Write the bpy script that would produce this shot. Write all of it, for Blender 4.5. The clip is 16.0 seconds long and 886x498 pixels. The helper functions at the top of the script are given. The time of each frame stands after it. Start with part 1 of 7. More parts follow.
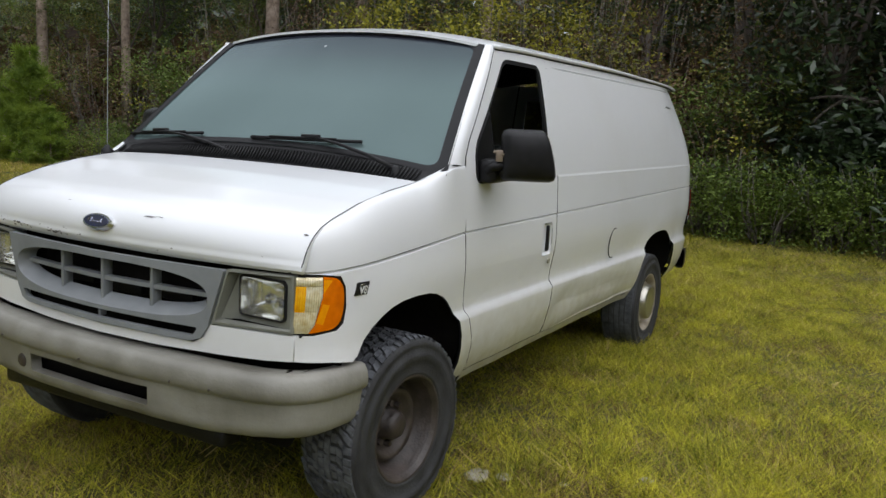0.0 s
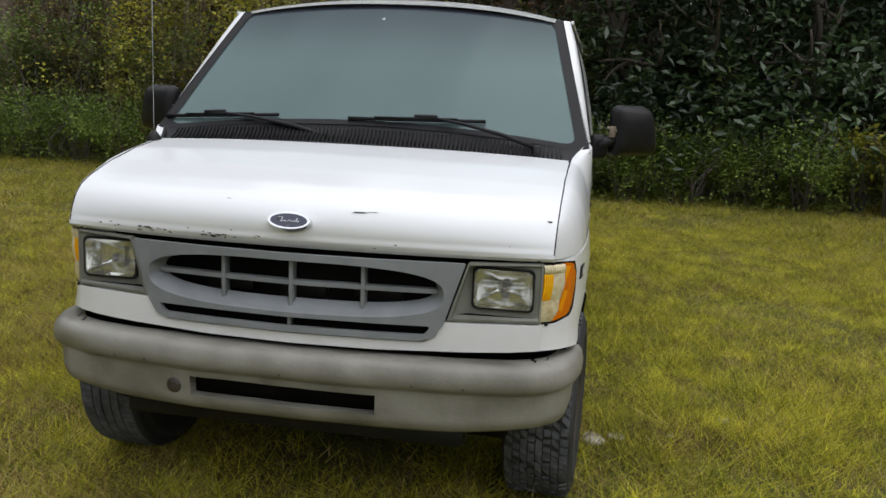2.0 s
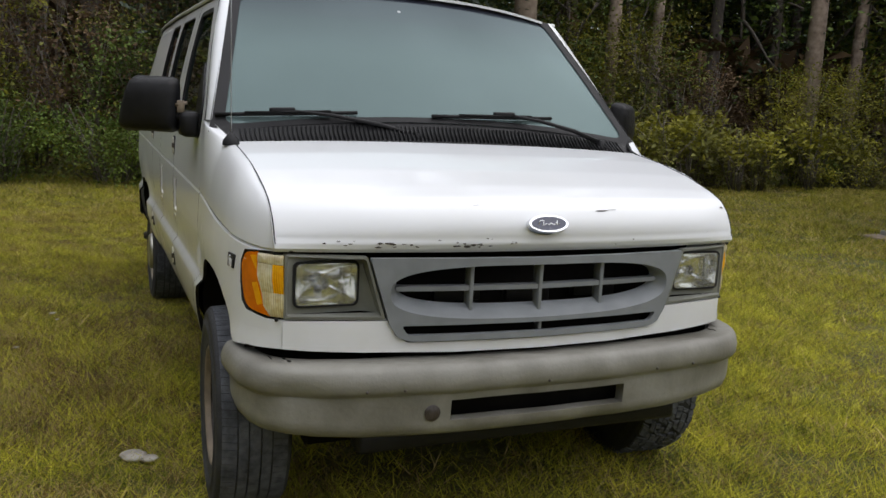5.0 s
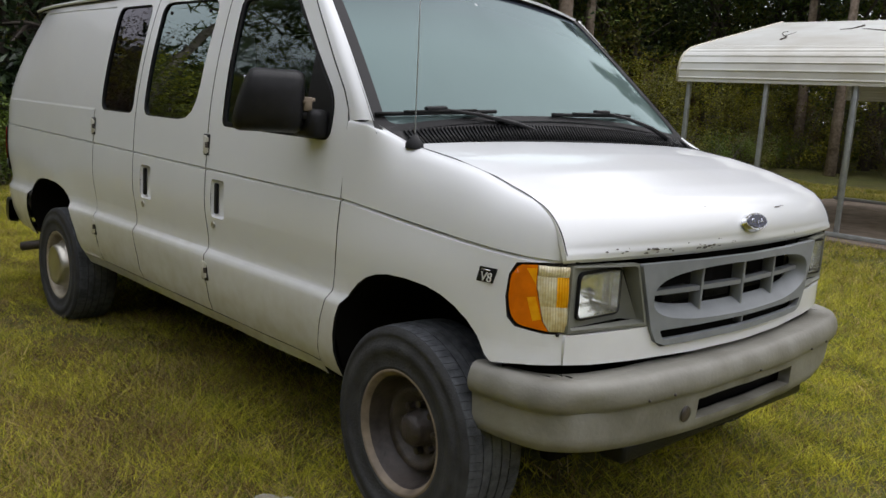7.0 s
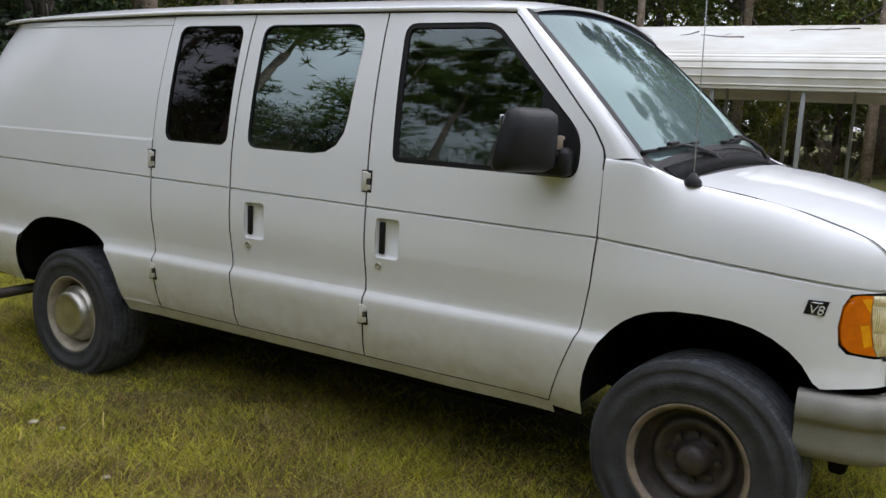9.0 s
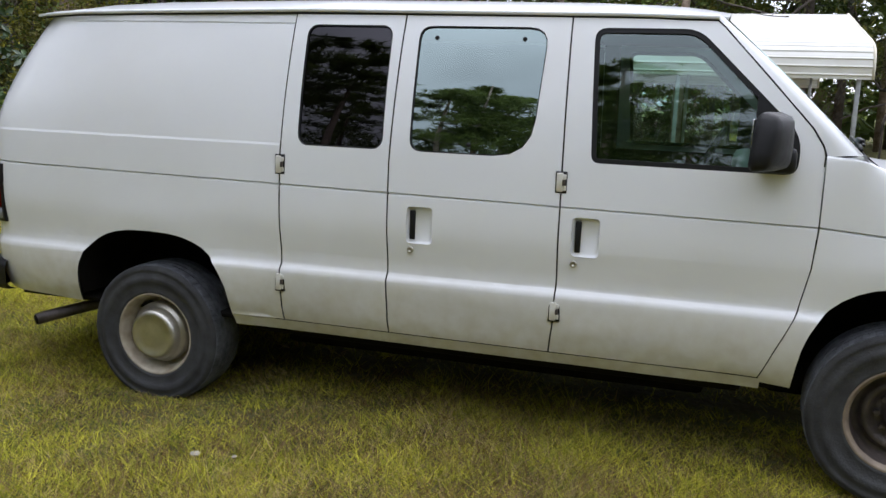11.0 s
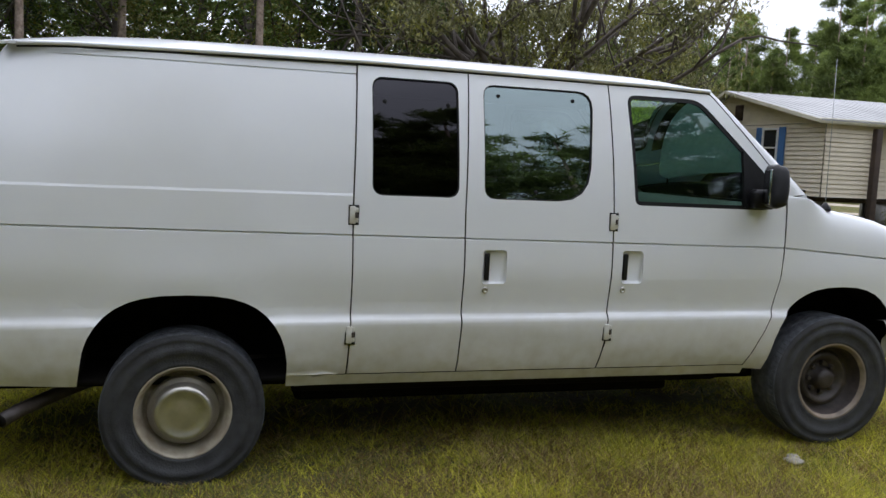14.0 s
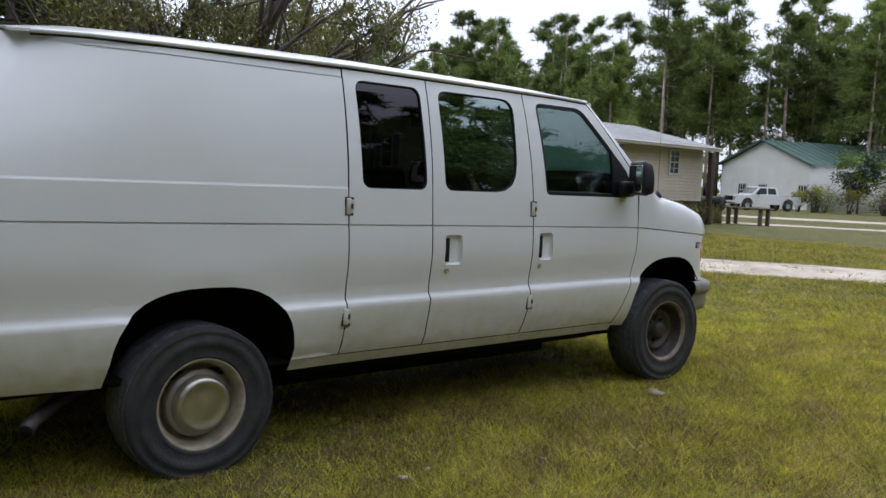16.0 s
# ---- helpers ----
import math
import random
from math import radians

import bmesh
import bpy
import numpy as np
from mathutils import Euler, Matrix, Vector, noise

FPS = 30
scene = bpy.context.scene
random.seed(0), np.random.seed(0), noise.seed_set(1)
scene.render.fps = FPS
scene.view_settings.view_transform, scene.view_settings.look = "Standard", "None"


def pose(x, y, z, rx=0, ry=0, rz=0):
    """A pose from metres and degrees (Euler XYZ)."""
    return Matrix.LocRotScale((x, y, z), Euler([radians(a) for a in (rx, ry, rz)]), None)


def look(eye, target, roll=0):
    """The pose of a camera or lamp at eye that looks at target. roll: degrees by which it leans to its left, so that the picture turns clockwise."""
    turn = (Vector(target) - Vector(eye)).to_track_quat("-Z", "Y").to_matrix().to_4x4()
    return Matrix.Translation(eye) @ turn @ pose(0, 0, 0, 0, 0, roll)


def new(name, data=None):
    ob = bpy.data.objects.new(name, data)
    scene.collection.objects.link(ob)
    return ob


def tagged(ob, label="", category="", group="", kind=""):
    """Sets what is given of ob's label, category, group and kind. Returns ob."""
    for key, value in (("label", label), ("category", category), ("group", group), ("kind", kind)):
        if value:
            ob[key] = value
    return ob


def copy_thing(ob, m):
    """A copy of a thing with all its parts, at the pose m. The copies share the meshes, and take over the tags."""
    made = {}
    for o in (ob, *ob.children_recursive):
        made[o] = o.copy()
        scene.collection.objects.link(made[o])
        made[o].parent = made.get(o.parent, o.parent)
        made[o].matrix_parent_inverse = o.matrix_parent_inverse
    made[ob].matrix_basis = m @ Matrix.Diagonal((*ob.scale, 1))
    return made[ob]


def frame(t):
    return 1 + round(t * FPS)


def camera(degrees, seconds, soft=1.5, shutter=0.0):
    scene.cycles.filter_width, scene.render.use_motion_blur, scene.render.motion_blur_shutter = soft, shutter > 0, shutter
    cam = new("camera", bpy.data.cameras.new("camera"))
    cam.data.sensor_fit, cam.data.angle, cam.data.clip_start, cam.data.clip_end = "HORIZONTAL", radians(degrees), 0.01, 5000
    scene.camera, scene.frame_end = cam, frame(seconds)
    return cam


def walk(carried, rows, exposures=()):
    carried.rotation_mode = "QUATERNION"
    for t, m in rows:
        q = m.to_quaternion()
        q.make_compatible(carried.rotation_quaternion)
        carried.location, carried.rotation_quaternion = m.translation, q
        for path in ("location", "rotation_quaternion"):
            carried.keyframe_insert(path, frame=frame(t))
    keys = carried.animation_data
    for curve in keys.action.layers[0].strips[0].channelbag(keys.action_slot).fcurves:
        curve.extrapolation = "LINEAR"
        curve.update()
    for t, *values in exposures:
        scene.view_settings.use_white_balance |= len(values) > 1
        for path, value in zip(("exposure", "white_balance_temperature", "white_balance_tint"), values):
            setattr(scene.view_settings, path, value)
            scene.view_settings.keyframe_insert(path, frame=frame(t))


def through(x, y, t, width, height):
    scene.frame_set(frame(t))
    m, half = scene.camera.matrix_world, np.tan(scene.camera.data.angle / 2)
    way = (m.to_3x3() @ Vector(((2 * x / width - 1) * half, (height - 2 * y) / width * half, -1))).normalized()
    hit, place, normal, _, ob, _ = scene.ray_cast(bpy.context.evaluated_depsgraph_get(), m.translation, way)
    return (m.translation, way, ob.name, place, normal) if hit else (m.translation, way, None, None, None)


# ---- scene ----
cam = camera(55.4, 16.0)
PATH = [
    (0, (0.006, -0.01, 1.521), (-0.96, 1.715, 1.216), 3.2),
    (0.5, (-0.38, -0.215, 1.533), (-1.169, 1.584, 1.161), 3.0),
    (1, (-0.79, -0.327, 1.52), (-1.466, 1.516, 1.139), 2.4),
    (1.5, (-1.218, -0.5, 1.525), (-1.741, 1.392, 1.14), 2.5),
    (2, (-1.655, -0.581, 1.519), (-1.986, 1.357, 1.153), 2.5),
    (2.5, (-2.058, -0.558, 1.515), (-2.172, 1.406, 1.152), 3.2),
    (3, (-2.448, -0.597, 1.525), (-2.382, 1.368, 1.157), 2.8),
    (3.5, (-2.803, -0.576, 1.504), (-2.602, 1.381, 1.143), 2.6),
    (6.0, (-4.789, 0.102, 1.43), (-3.671, 1.726, 1.092), 2.91),
    (6.5, (-5.082, 0.403, 1.415), (-3.857, 1.948, 1.079), 2.77),
    (7.0, (-5.39, 0.685, 1.415), (-4.043, 2.123, 1.072), 3.59),
    (7.5, (-5.667, 0.991, 1.445), (-4.217, 2.325, 1.106), 3.28),
    (8.0, (-5.896, 1.367, 1.444), (-4.357, 2.603, 1.122), 3.22),
    (8.5, (-6.19, 1.705, 1.454), (-4.564, 2.822, 1.121), 3.02),
    (9.0, (-6.432, 2.057, 1.478), (-4.747, 3.083, 1.149), 2.75),
    (9.5, (-6.632, 2.458, 1.511), (-4.915, 3.43, 1.183), 2.4),
    (10.0, (-6.886, 2.868, 1.52), (-5.094, 3.69, 1.183), 2.02),
    (12.5, (-7.39, 4.76, 1.486), (-5.419, 4.822, 1.156), 4.7),
    (13.0, (-7.464, 5.232, 1.474), (-5.497, 5.007, 1.189), 5.48),
    (13.5, (-7.468, 5.703, 1.437), (-5.524, 5.292, 1.206), 4.29),
    (14.0, (-7.482, 6.175, 1.439), (-5.57, 5.626, 1.228), 2.72),
    (14.5, (-7.466, 6.623, 1.414), (-5.599, 5.941, 1.192), 2.04),
    (15.0, (-7.357, 7.061, 1.375), (-5.542, 6.245, 1.171), 1.85),
    (15.5, (-7.296, 7.512, 1.353), (-5.591, 6.483, 1.167), 2.12),
    (16.0, (-7.197, 7.875, 1.319), (-5.668, 6.596, 1.155), 2.48),
]
walk(cam, [(t, look(eye, target, roll)) for t, eye, target, roll in PATH],
     exposures=[(0.0, 0.08, 6700, 12), (3.0, -0.06, 6850, 13), (6.5, 0.08, 6850, 14), (8.5, 0.27, 6600, 15), (10.0, 0.6, 6350, 16), (12.5, 0.74, 6330, 16), (13.2, 0.68, 6330, 16), (14.0, 0.4, 6300, 15), (14.5, 0.36, 6250, 15), (15.0, 0.3, 6250, 15), (15.5, 0.21, 6300, 15), (16.0, 0.14, 6200, 15)])

# ---------------------------------------------------------------- world and sun
world = bpy.data.worlds.new("overcast_sky")
scene.world = world
world.use_nodes = True
wn, wl = world.node_tree.nodes, world.node_tree.links
sky = wn.new("ShaderNodeTexSky")
sky.sky_type = 'NISHITA'
sky.sun_disc = False
sky.sun_elevation, sky.sun_rotation = radians(55), radians(99)
sky.dust_density = 3.0
# a closed cloud cover: brightest overhead, a third as bright at the horizon, a little uneven
coord, sep = wn.new("ShaderNodeTexCoord"), wn.new("ShaderNodeSeparateXYZ")
wl.new(coord.outputs["Generated"], sep.inputs[0])
rise = wn.new("ShaderNodeMapRange")
rise.inputs["From Min"].default_value, rise.inputs["From Max"].default_value = 0.0, 1.0
rise.inputs["To Min"].default_value, rise.inputs["To Max"].default_value = 0.5, 1.5
wl.new(sep.outputs["Z"], rise.inputs["Value"])
cloud = wn.new("ShaderNodeTexNoise")
cloud.inputs["Scale"].default_value, cloud.inputs["Detail"].default_value = 3.0, 6
wl.new(coord.outputs["Generated"], cloud.inputs["Vector"])
patch = wn.new("ShaderNodeMapRange")
patch.inputs["From Min"].default_value, patch.inputs["From Max"].default_value = 0.3, 0.7
patch.inputs["To Min"].default_value, patch.inputs["To Max"].default_value = 0.72, 1.22
wl.new(cloud.outputs["Fac"], patch.inputs["Value"])
both = wn.new("ShaderNodeMath")
both.operation = 'MULTIPLY'
wl.new(rise.outputs[0], both.inputs[0])
wl.new(patch.outputs[0], both.inputs[1])
# the hidden sun makes one side of the cover a little brighter, with no edge
glow, glow_r = wn.new("ShaderNodeVectorMath"), wn.new("ShaderNodeMapRange")
glow.operation = 'DOT_PRODUCT'
glow.inputs[1].default_value = (0.72, -0.12, 0.68)
wl.new(coord.outputs["Generated"], glow.inputs[0])
glow_r.interpolation_type = 'SMOOTHSTEP'
glow_r.inputs["From Min"].default_value, glow_r.inputs["From Max"].default_value = -0.5, 1.0
glow_r.inputs["To Min"].default_value, glow_r.inputs["To Max"].default_value = 0.8, 1.5
wl.new(glow.outputs["Value"], glow_r.inputs["Value"])
both2 = wn.new("ShaderNodeMath")
both2.operation = 'MULTIPLY'
wl.new(both.outputs[0], both2.inputs[0])
wl.new(glow_r.outputs[0], both2.inputs[1])
cover = wn.new("ShaderNodeMix")
cover.data_type, cover.blend_type = 'RGBA', 'MULTIPLY'
cover.inputs["Factor"].default_value = 1.0
cover.inputs["A"].default_value = (0.90, 0.962, 1.06, 1)
wl.new(both2.outputs[0], cover.inputs["B"])
bg2, addsh = wn.new("ShaderNodeBackground"), wn.new("ShaderNodeAddShader")
wl.new(sky.outputs[0], wn["Background"].inputs["Color"])
wn["Background"].inputs["Strength"].default_value = 0.008
wl.new(cover.outputs["Result"], bg2.inputs["Color"])
bg2.inputs["Strength"].default_value = 1.0
wl.new(wn["Background"].outputs[0], addsh.inputs[0])
wl.new(bg2.outputs[0], addsh.inputs[1])
wl.new(addsh.outputs[0], wn["World Output"].inputs["Surface"])
sun = new("sun", bpy.data.lights.new("sun", 'SUN'))
sun.data.energy, sun.data.angle, sun.data.color = 0.5, radians(80), (1, 0.97, 0.92)
sun.matrix_world = look((9, -1.5, 13), (0, 0, 0))


# ---------------------------------------------------------------- materials
def tree_of(name):
    m = bpy.data.materials.new(name)
    m.use_nodes = True
    return m, m.node_tree.nodes, m.node_tree.links, m.node_tree.nodes["Principled BSDF"]


def mat(name, rgb, rough=0.5, metal=0.0, vary=0.15, scale=8.0, bump=0.0, bscale=60.0, coat=0.0, rough_vary=0.1, tint=None, spec=0.5, stains=0.5):
    """A surface with variation of colour at two scales, uneven gloss and fine relief."""
    m, n, l, p = tree_of(name)
    c = n.new("ShaderNodeTexCoord")
    big, small = n.new("ShaderNodeTexNoise"), n.new("ShaderNodeTexNoise")
    big.inputs["Scale"].default_value, big.inputs["Detail"].default_value = scale * 0.18, 4
    small.inputs["Scale"].default_value, small.inputs["Detail"].default_value = scale, 6
    for t in (big, small):
        l.new(c.outputs["Object"], t.inputs["Vector"])
    add = n.new("ShaderNodeMix")
    add.inputs["Factor"].default_value = stains
    l.new(small.outputs["Fac"], add.inputs["A"])
    l.new(big.outputs["Fac"], add.inputs["B"])
    ramp = n.new("ShaderNodeValToRGB")
    tint = tint or [v * (1 - vary * 1.6) for v in rgb]
    ramp.color_ramp.elements[0].position, ramp.color_ramp.elements[1].position = 0.32, 0.62
    ramp.color_ramp.elements[0].color = (*tint, 1)
    ramp.color_ramp.elements[1].color = (*[min(1, v * (1 + vary * 0.4)) for v in rgb], 1)
    l.new(add.outputs["Result"], ramp.inputs["Fac"])
    l.new(ramp.outputs["Color"], p.inputs["Base Color"])
    rr = n.new("ShaderNodeMapRange")
    rr.inputs["To Min"].default_value, rr.inputs["To Max"].default_value = max(0.02, rough - rough_vary), min(1, rough + rough_vary)
    l.new(small.outputs["Fac"], rr.inputs["Value"])
    l.new(rr.outputs[0], p.inputs["Roughness"])
    p.inputs["Metallic"].default_value = metal
    p.inputs["Specular IOR Level"].default_value = spec
    if coat:
        p.inputs["Coat Weight"].default_value, p.inputs["Coat Roughness"].default_value = coat, 0.06
    if bump:
        fine = n.new("ShaderNodeTexNoise")
        fine.inputs["Scale"].default_value, fine.inputs["Detail"].default_value = bscale, 4
        l.new(c.outputs["Object"], fine.inputs["Vector"])
        b = n.new("ShaderNodeBump")
        b.inputs["Strength"].default_value, b.inputs["Distance"].default_value = bump, 0.01
        l.new(fine.outputs["Fac"], b.inputs["Height"])
        l.new(b.outputs[0], p.inputs["Normal"])
    return m


def leaf_mat(name, dark, light, rough=0.55, through=0.25, gloss=0.4, clumps=0.9, single=0.4):
    """Leaves that differ clump by clump and one by one and let some light through."""
    m, n, l, p = tree_of(name)
    g = n.new("ShaderNodeNewGeometry")
    r = n.new("ShaderNodeValToRGB")
    r.color_ramp.elements[0].color, r.color_ramp.elements[1].color = (*dark, 1), (*light, 1)
    tc, nz, cl, mi = n.new("ShaderNodeTexCoord"), n.new("ShaderNodeTexNoise"), n.new("ShaderNodeMapRange"), n.new("ShaderNodeMath")
    nz.inputs["Scale"].default_value, nz.inputs["Detail"].default_value = clumps, 4
    l.new(tc.outputs["Object"], nz.inputs["Vector"])
    cl.inputs["From Min"].default_value, cl.inputs["From Max"].default_value = 0.3, 0.7
    cl.inputs["To Min"].default_value, cl.inputs["To Max"].default_value = -0.15, 1.15 - single
    l.new(nz.outputs["Fac"], cl.inputs["Value"])
    mi.operation = 'MULTIPLY_ADD'
    mi.use_clamp = True
    mi.inputs[1].default_value = single
    l.new(g.outputs["Random Per Island"], mi.inputs[0])
    l.new(cl.outputs[0], mi.inputs[2])
    l.new(mi.outputs[0], r.inputs["Fac"])
    o = n.new("ShaderNodeObjectInfo")
    h = n.new("ShaderNodeHueSaturation")
    rng = n.new("ShaderNodeMapRange")
    rng.inputs["To Min"].default_value, rng.inputs["To Max"].default_value = 0.75, 1.2
    l.new(o.outputs["Random"], rng.inputs["Value"])
    l.new(rng.outputs[0], h.inputs["Value"])
    l.new(r.outputs["Color"], h.inputs["Color"])
    l.new(h.outputs[0], p.inputs["Base Color"])
    p.inputs["Roughness"].default_value, p.inputs["Specular IOR Level"].default_value = rough, gloss
    if through:
        t = n.new("ShaderNodeBsdfTranslucent")
        mx = n.new("ShaderNodeMixShader")
        mx.inputs[0].default_value = through
        l.new(h.outputs[0], t.inputs["Color"])
        l.new(p.outputs[0], mx.inputs[1])
        l.new(t.outputs[0], mx.inputs[2])
        l.new(mx.outputs[0], n["Material Output"].inputs["Surface"])
    return m


def glass_mat(name, rgb, ior=1.5, rough=0.0, haze=0.0, sheen=(1, 1, 1), veil=(0.55, 0.6, 0.58)):
    """A thin pane: tinted see-through, with real gloss on top, and a diffuse veil that paints in scattered light."""
    m, n, l, p = tree_of(name)
    n.remove(p)
    tr, gl, fr, mx = n.new("ShaderNodeBsdfTransparent"), n.new("ShaderNodeBsdfGlossy"), n.new("ShaderNodeFresnel"), n.new("ShaderNodeMixShader")
    tr.inputs["Color"].default_value = (*rgb, 1)
    gl.inputs["Roughness"].default_value = rough
    gl.inputs["Color"].default_value = (*sheen, 1)
    fr.inputs["IOR"].default_value = ior
    l.new(fr.outputs[0], mx.inputs[0])
    last = tr
    if haze:
        df, mh = n.new("ShaderNodeBsdfDiffuse"), n.new("ShaderNodeMixShader")
        df.inputs["Color"].default_value = (*veil, 1)
        mh.inputs[0].default_value = haze
        l.new(tr.outputs[0], mh.inputs[1])
        l.new(df.outputs[0], mh.inputs[2])
        last = mh
    l.new(last.outputs[0], mx.inputs[1])
    l.new(gl.outputs[0], mx.inputs[2])
    l.new(mx.outputs[0], n["Material Output"].inputs["Surface"])
    return m


def shield_mat():
    """The windshield: green glass whose tint deepens softly into the shade band along its top; a diffuse veil paints in
    the sky's haze.
    """
    m, n, l, p = tree_of("windshield_glass")
    n.remove(p)
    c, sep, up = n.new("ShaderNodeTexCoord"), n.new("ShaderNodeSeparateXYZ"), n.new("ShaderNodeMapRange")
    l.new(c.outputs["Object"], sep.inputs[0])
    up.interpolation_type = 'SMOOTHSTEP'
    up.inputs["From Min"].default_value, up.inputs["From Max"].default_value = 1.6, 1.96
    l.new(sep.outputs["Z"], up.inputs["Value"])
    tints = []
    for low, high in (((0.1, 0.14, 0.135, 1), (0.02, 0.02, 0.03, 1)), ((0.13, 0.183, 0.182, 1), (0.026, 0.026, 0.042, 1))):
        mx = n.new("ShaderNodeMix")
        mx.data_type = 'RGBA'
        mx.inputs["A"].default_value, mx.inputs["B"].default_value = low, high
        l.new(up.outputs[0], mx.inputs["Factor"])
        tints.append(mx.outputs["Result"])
    tr, df, gl, fr = n.new("ShaderNodeBsdfTransparent"), n.new("ShaderNodeBsdfDiffuse"), n.new("ShaderNodeBsdfGlossy"), n.new("ShaderNodeFresnel")
    l.new(tints[0], tr.inputs["Color"])
    l.new(tints[1], df.inputs["Color"])
    gl.inputs["Roughness"].default_value, gl.inputs["Color"].default_value = 0.0, (0.8, 1.0, 1.0, 1)
    fr.inputs["IOR"].default_value = 1.4
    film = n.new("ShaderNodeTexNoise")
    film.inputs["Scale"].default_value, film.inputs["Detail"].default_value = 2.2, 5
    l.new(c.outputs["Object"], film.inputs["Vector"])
    # uneven diffuse veil: sky sheen on the glass put into colour
    veil = n.new("ShaderNodeMapRange")
    veil.inputs["To Min"].default_value, veil.inputs["To Max"].default_value = 0.68, 0.8
    l.new(film.outputs["Fac"], veil.inputs["Value"])
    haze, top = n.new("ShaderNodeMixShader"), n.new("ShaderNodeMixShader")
    l.new(veil.outputs[0], haze.inputs[0])
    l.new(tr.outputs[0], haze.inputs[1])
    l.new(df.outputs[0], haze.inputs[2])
    l.new(fr.outputs[0], top.inputs[0])
    l.new(haze.outputs[0], top.inputs[1])
    l.new(gl.outputs[0], top.inputs[2])
    l.new(top.outputs[0], n["Material Output"].inputs["Surface"])
    return m


def paint_mat():
    """Old white car paint: chalky in patches, with grey-green grime that gathers on the low panels."""
    m, n, l, p = tree_of("white_paint")
    c = n.new("ShaderNodeTexCoord")
    a, b = n.new("ShaderNodeTexNoise"), n.new("ShaderNodeTexNoise")
    a.inputs["Scale"].default_value, a.inputs["Detail"].default_value = 1.3, 5
    b.inputs["Scale"].default_value, b.inputs["Detail"].default_value = 14, 8
    l.new(c.outputs["Object"], a.inputs["Vector"])
    l.new(c.outputs["Object"], b.inputs["Vector"])
    sep = n.new("ShaderNodeSeparateXYZ")
    l.new(c.outputs["Object"], sep.inputs[0])
    low = n.new("ShaderNodeMapRange")
    low.inputs["From Min"].default_value, low.inputs["From Max"].default_value = 0.34, 0.8
    low.inputs["To Min"].default_value, low.inputs["To Max"].default_value = 1.1, 0.0
    l.new(sep.outputs["Z"], low.inputs["Value"])
    mul = n.new("ShaderNodeMath")
    mul.operation = 'MULTIPLY'
    l.new(low.outputs[0], mul.inputs[0])
    l.new(b.outputs["Fac"], mul.inputs[1])
    spots = n.new("ShaderNodeMapRange")
    spots.inputs["From Min"].default_value, spots.inputs["From Max"].default_value = 0.52, 0.75
    spots.inputs["To Max"].default_value = 0.1
    l.new(a.outputs["Fac"], spots.inputs["Value"])
    tot = n.new("ShaderNodeMath")
    l.new(mul.outputs[0], tot.inputs[0])
    l.new(spots.outputs[0], tot.inputs[1])
    mx = n.new("ShaderNodeMix")
    mx.data_type = 'RGBA'
    mx.inputs["A"].default_value, mx.inputs["B"].default_value = (0.76, 0.775, 0.79, 1), (0.46, 0.42, 0.3, 1)
    l.new(tot.outputs[0], mx.inputs["Factor"])
    l.new(mx.outputs["Result"], p.inputs["Base Color"])
    rr = n.new("ShaderNodeMapRange")
    rr.inputs["To Min"].default_value, rr.inputs["To Max"].default_value = 0.3, 0.55
    l.new(b.outputs["Fac"], rr.inputs["Value"])
    l.new(rr.outputs[0], p.inputs["Roughness"])
    p.inputs["Coat Weight"].default_value, p.inputs["Coat Roughness"].default_value = 0.75, 0.055
    return m


PAINT = paint_mat()
BLACK = mat("black_plastic", (0.01, 0.01, 0.011), 0.42, vary=0.3, scale=30, bump=0.15, bscale=400, spec=0.25)
# near-black for the underbody, and for shade painted inside the cabin
DARK = mat("underbody_and_shade_black", (0.01, 0.009, 0.008), 0.95, vary=0.4, scale=10, spec=0.1)
RUBBER = mat("rubber_seal", (0.01, 0.01, 0.011), 0.55, vary=0.2, scale=20, spec=0.25)
GREY = mat("grey_grille_plastic", (0.22, 0.235, 0.245), 0.5, vary=0.15, scale=12, bump=0.08, bscale=300)
BEZEL = mat("greenish_grey_bezel", (0.2, 0.205, 0.175), 0.5, vary=0.2, scale=12)
BUMPER = mat("weathered_grey_bumper", (0.25, 0.243, 0.212), 0.46, vary=0.22, scale=5, bump=0.15, bscale=60, stains=0.3, tint=(0.12, 0.112, 0.09))
TYRE = mat("worn_tyre_rubber", (0.042, 0.043, 0.045), 0.72, vary=0.5, scale=16, bump=0.35, bscale=110, spec=0.35, tint=(0.018, 0.018, 0.019))
# paler than the tyre wall: light on the tread put into its colour
TREAD = mat("lit_tread_rubber", (0.12, 0.127, 0.14), 0.8, vary=0.5, scale=26, bump=0.4, bscale=140, spec=0.3, tint=(0.03, 0.032, 0.036))
RIM = mat("dirty_cream_rim", (0.4, 0.36, 0.28), 0.5, vary=0.3, scale=20, tint=(0.2, 0.15, 0.1))
RIMDARK = mat("stained_rim_edge", (0.24, 0.19, 0.14), 0.55, vary=0.4, scale=20, tint=(0.1, 0.075, 0.055))
RUST = mat("brown_rusty_rim", (0.058, 0.046, 0.04), 0.45, vary=0.5, scale=22, bump=0.3, bscale=90, tint=(0.014, 0.011, 0.01))
CHROME = mat("dull_chrome", (0.5, 0.48, 0.42), 0.35, metal=0.9, vary=0.15, scale=20)
BRIGHT = mat("bright_chrome", (0.75, 0.76, 0.78), 0.12, metal=1.0, vary=0.05, scale=20)
BLUE = mat("badge_blue", (0.02, 0.025, 0.06), 0.25, vary=0.1, coat=0.6)
ZINC = mat("galvanised_steel", (0.42, 0.44, 0.45), 0.45, metal=0.6, vary=0.2, scale=12)
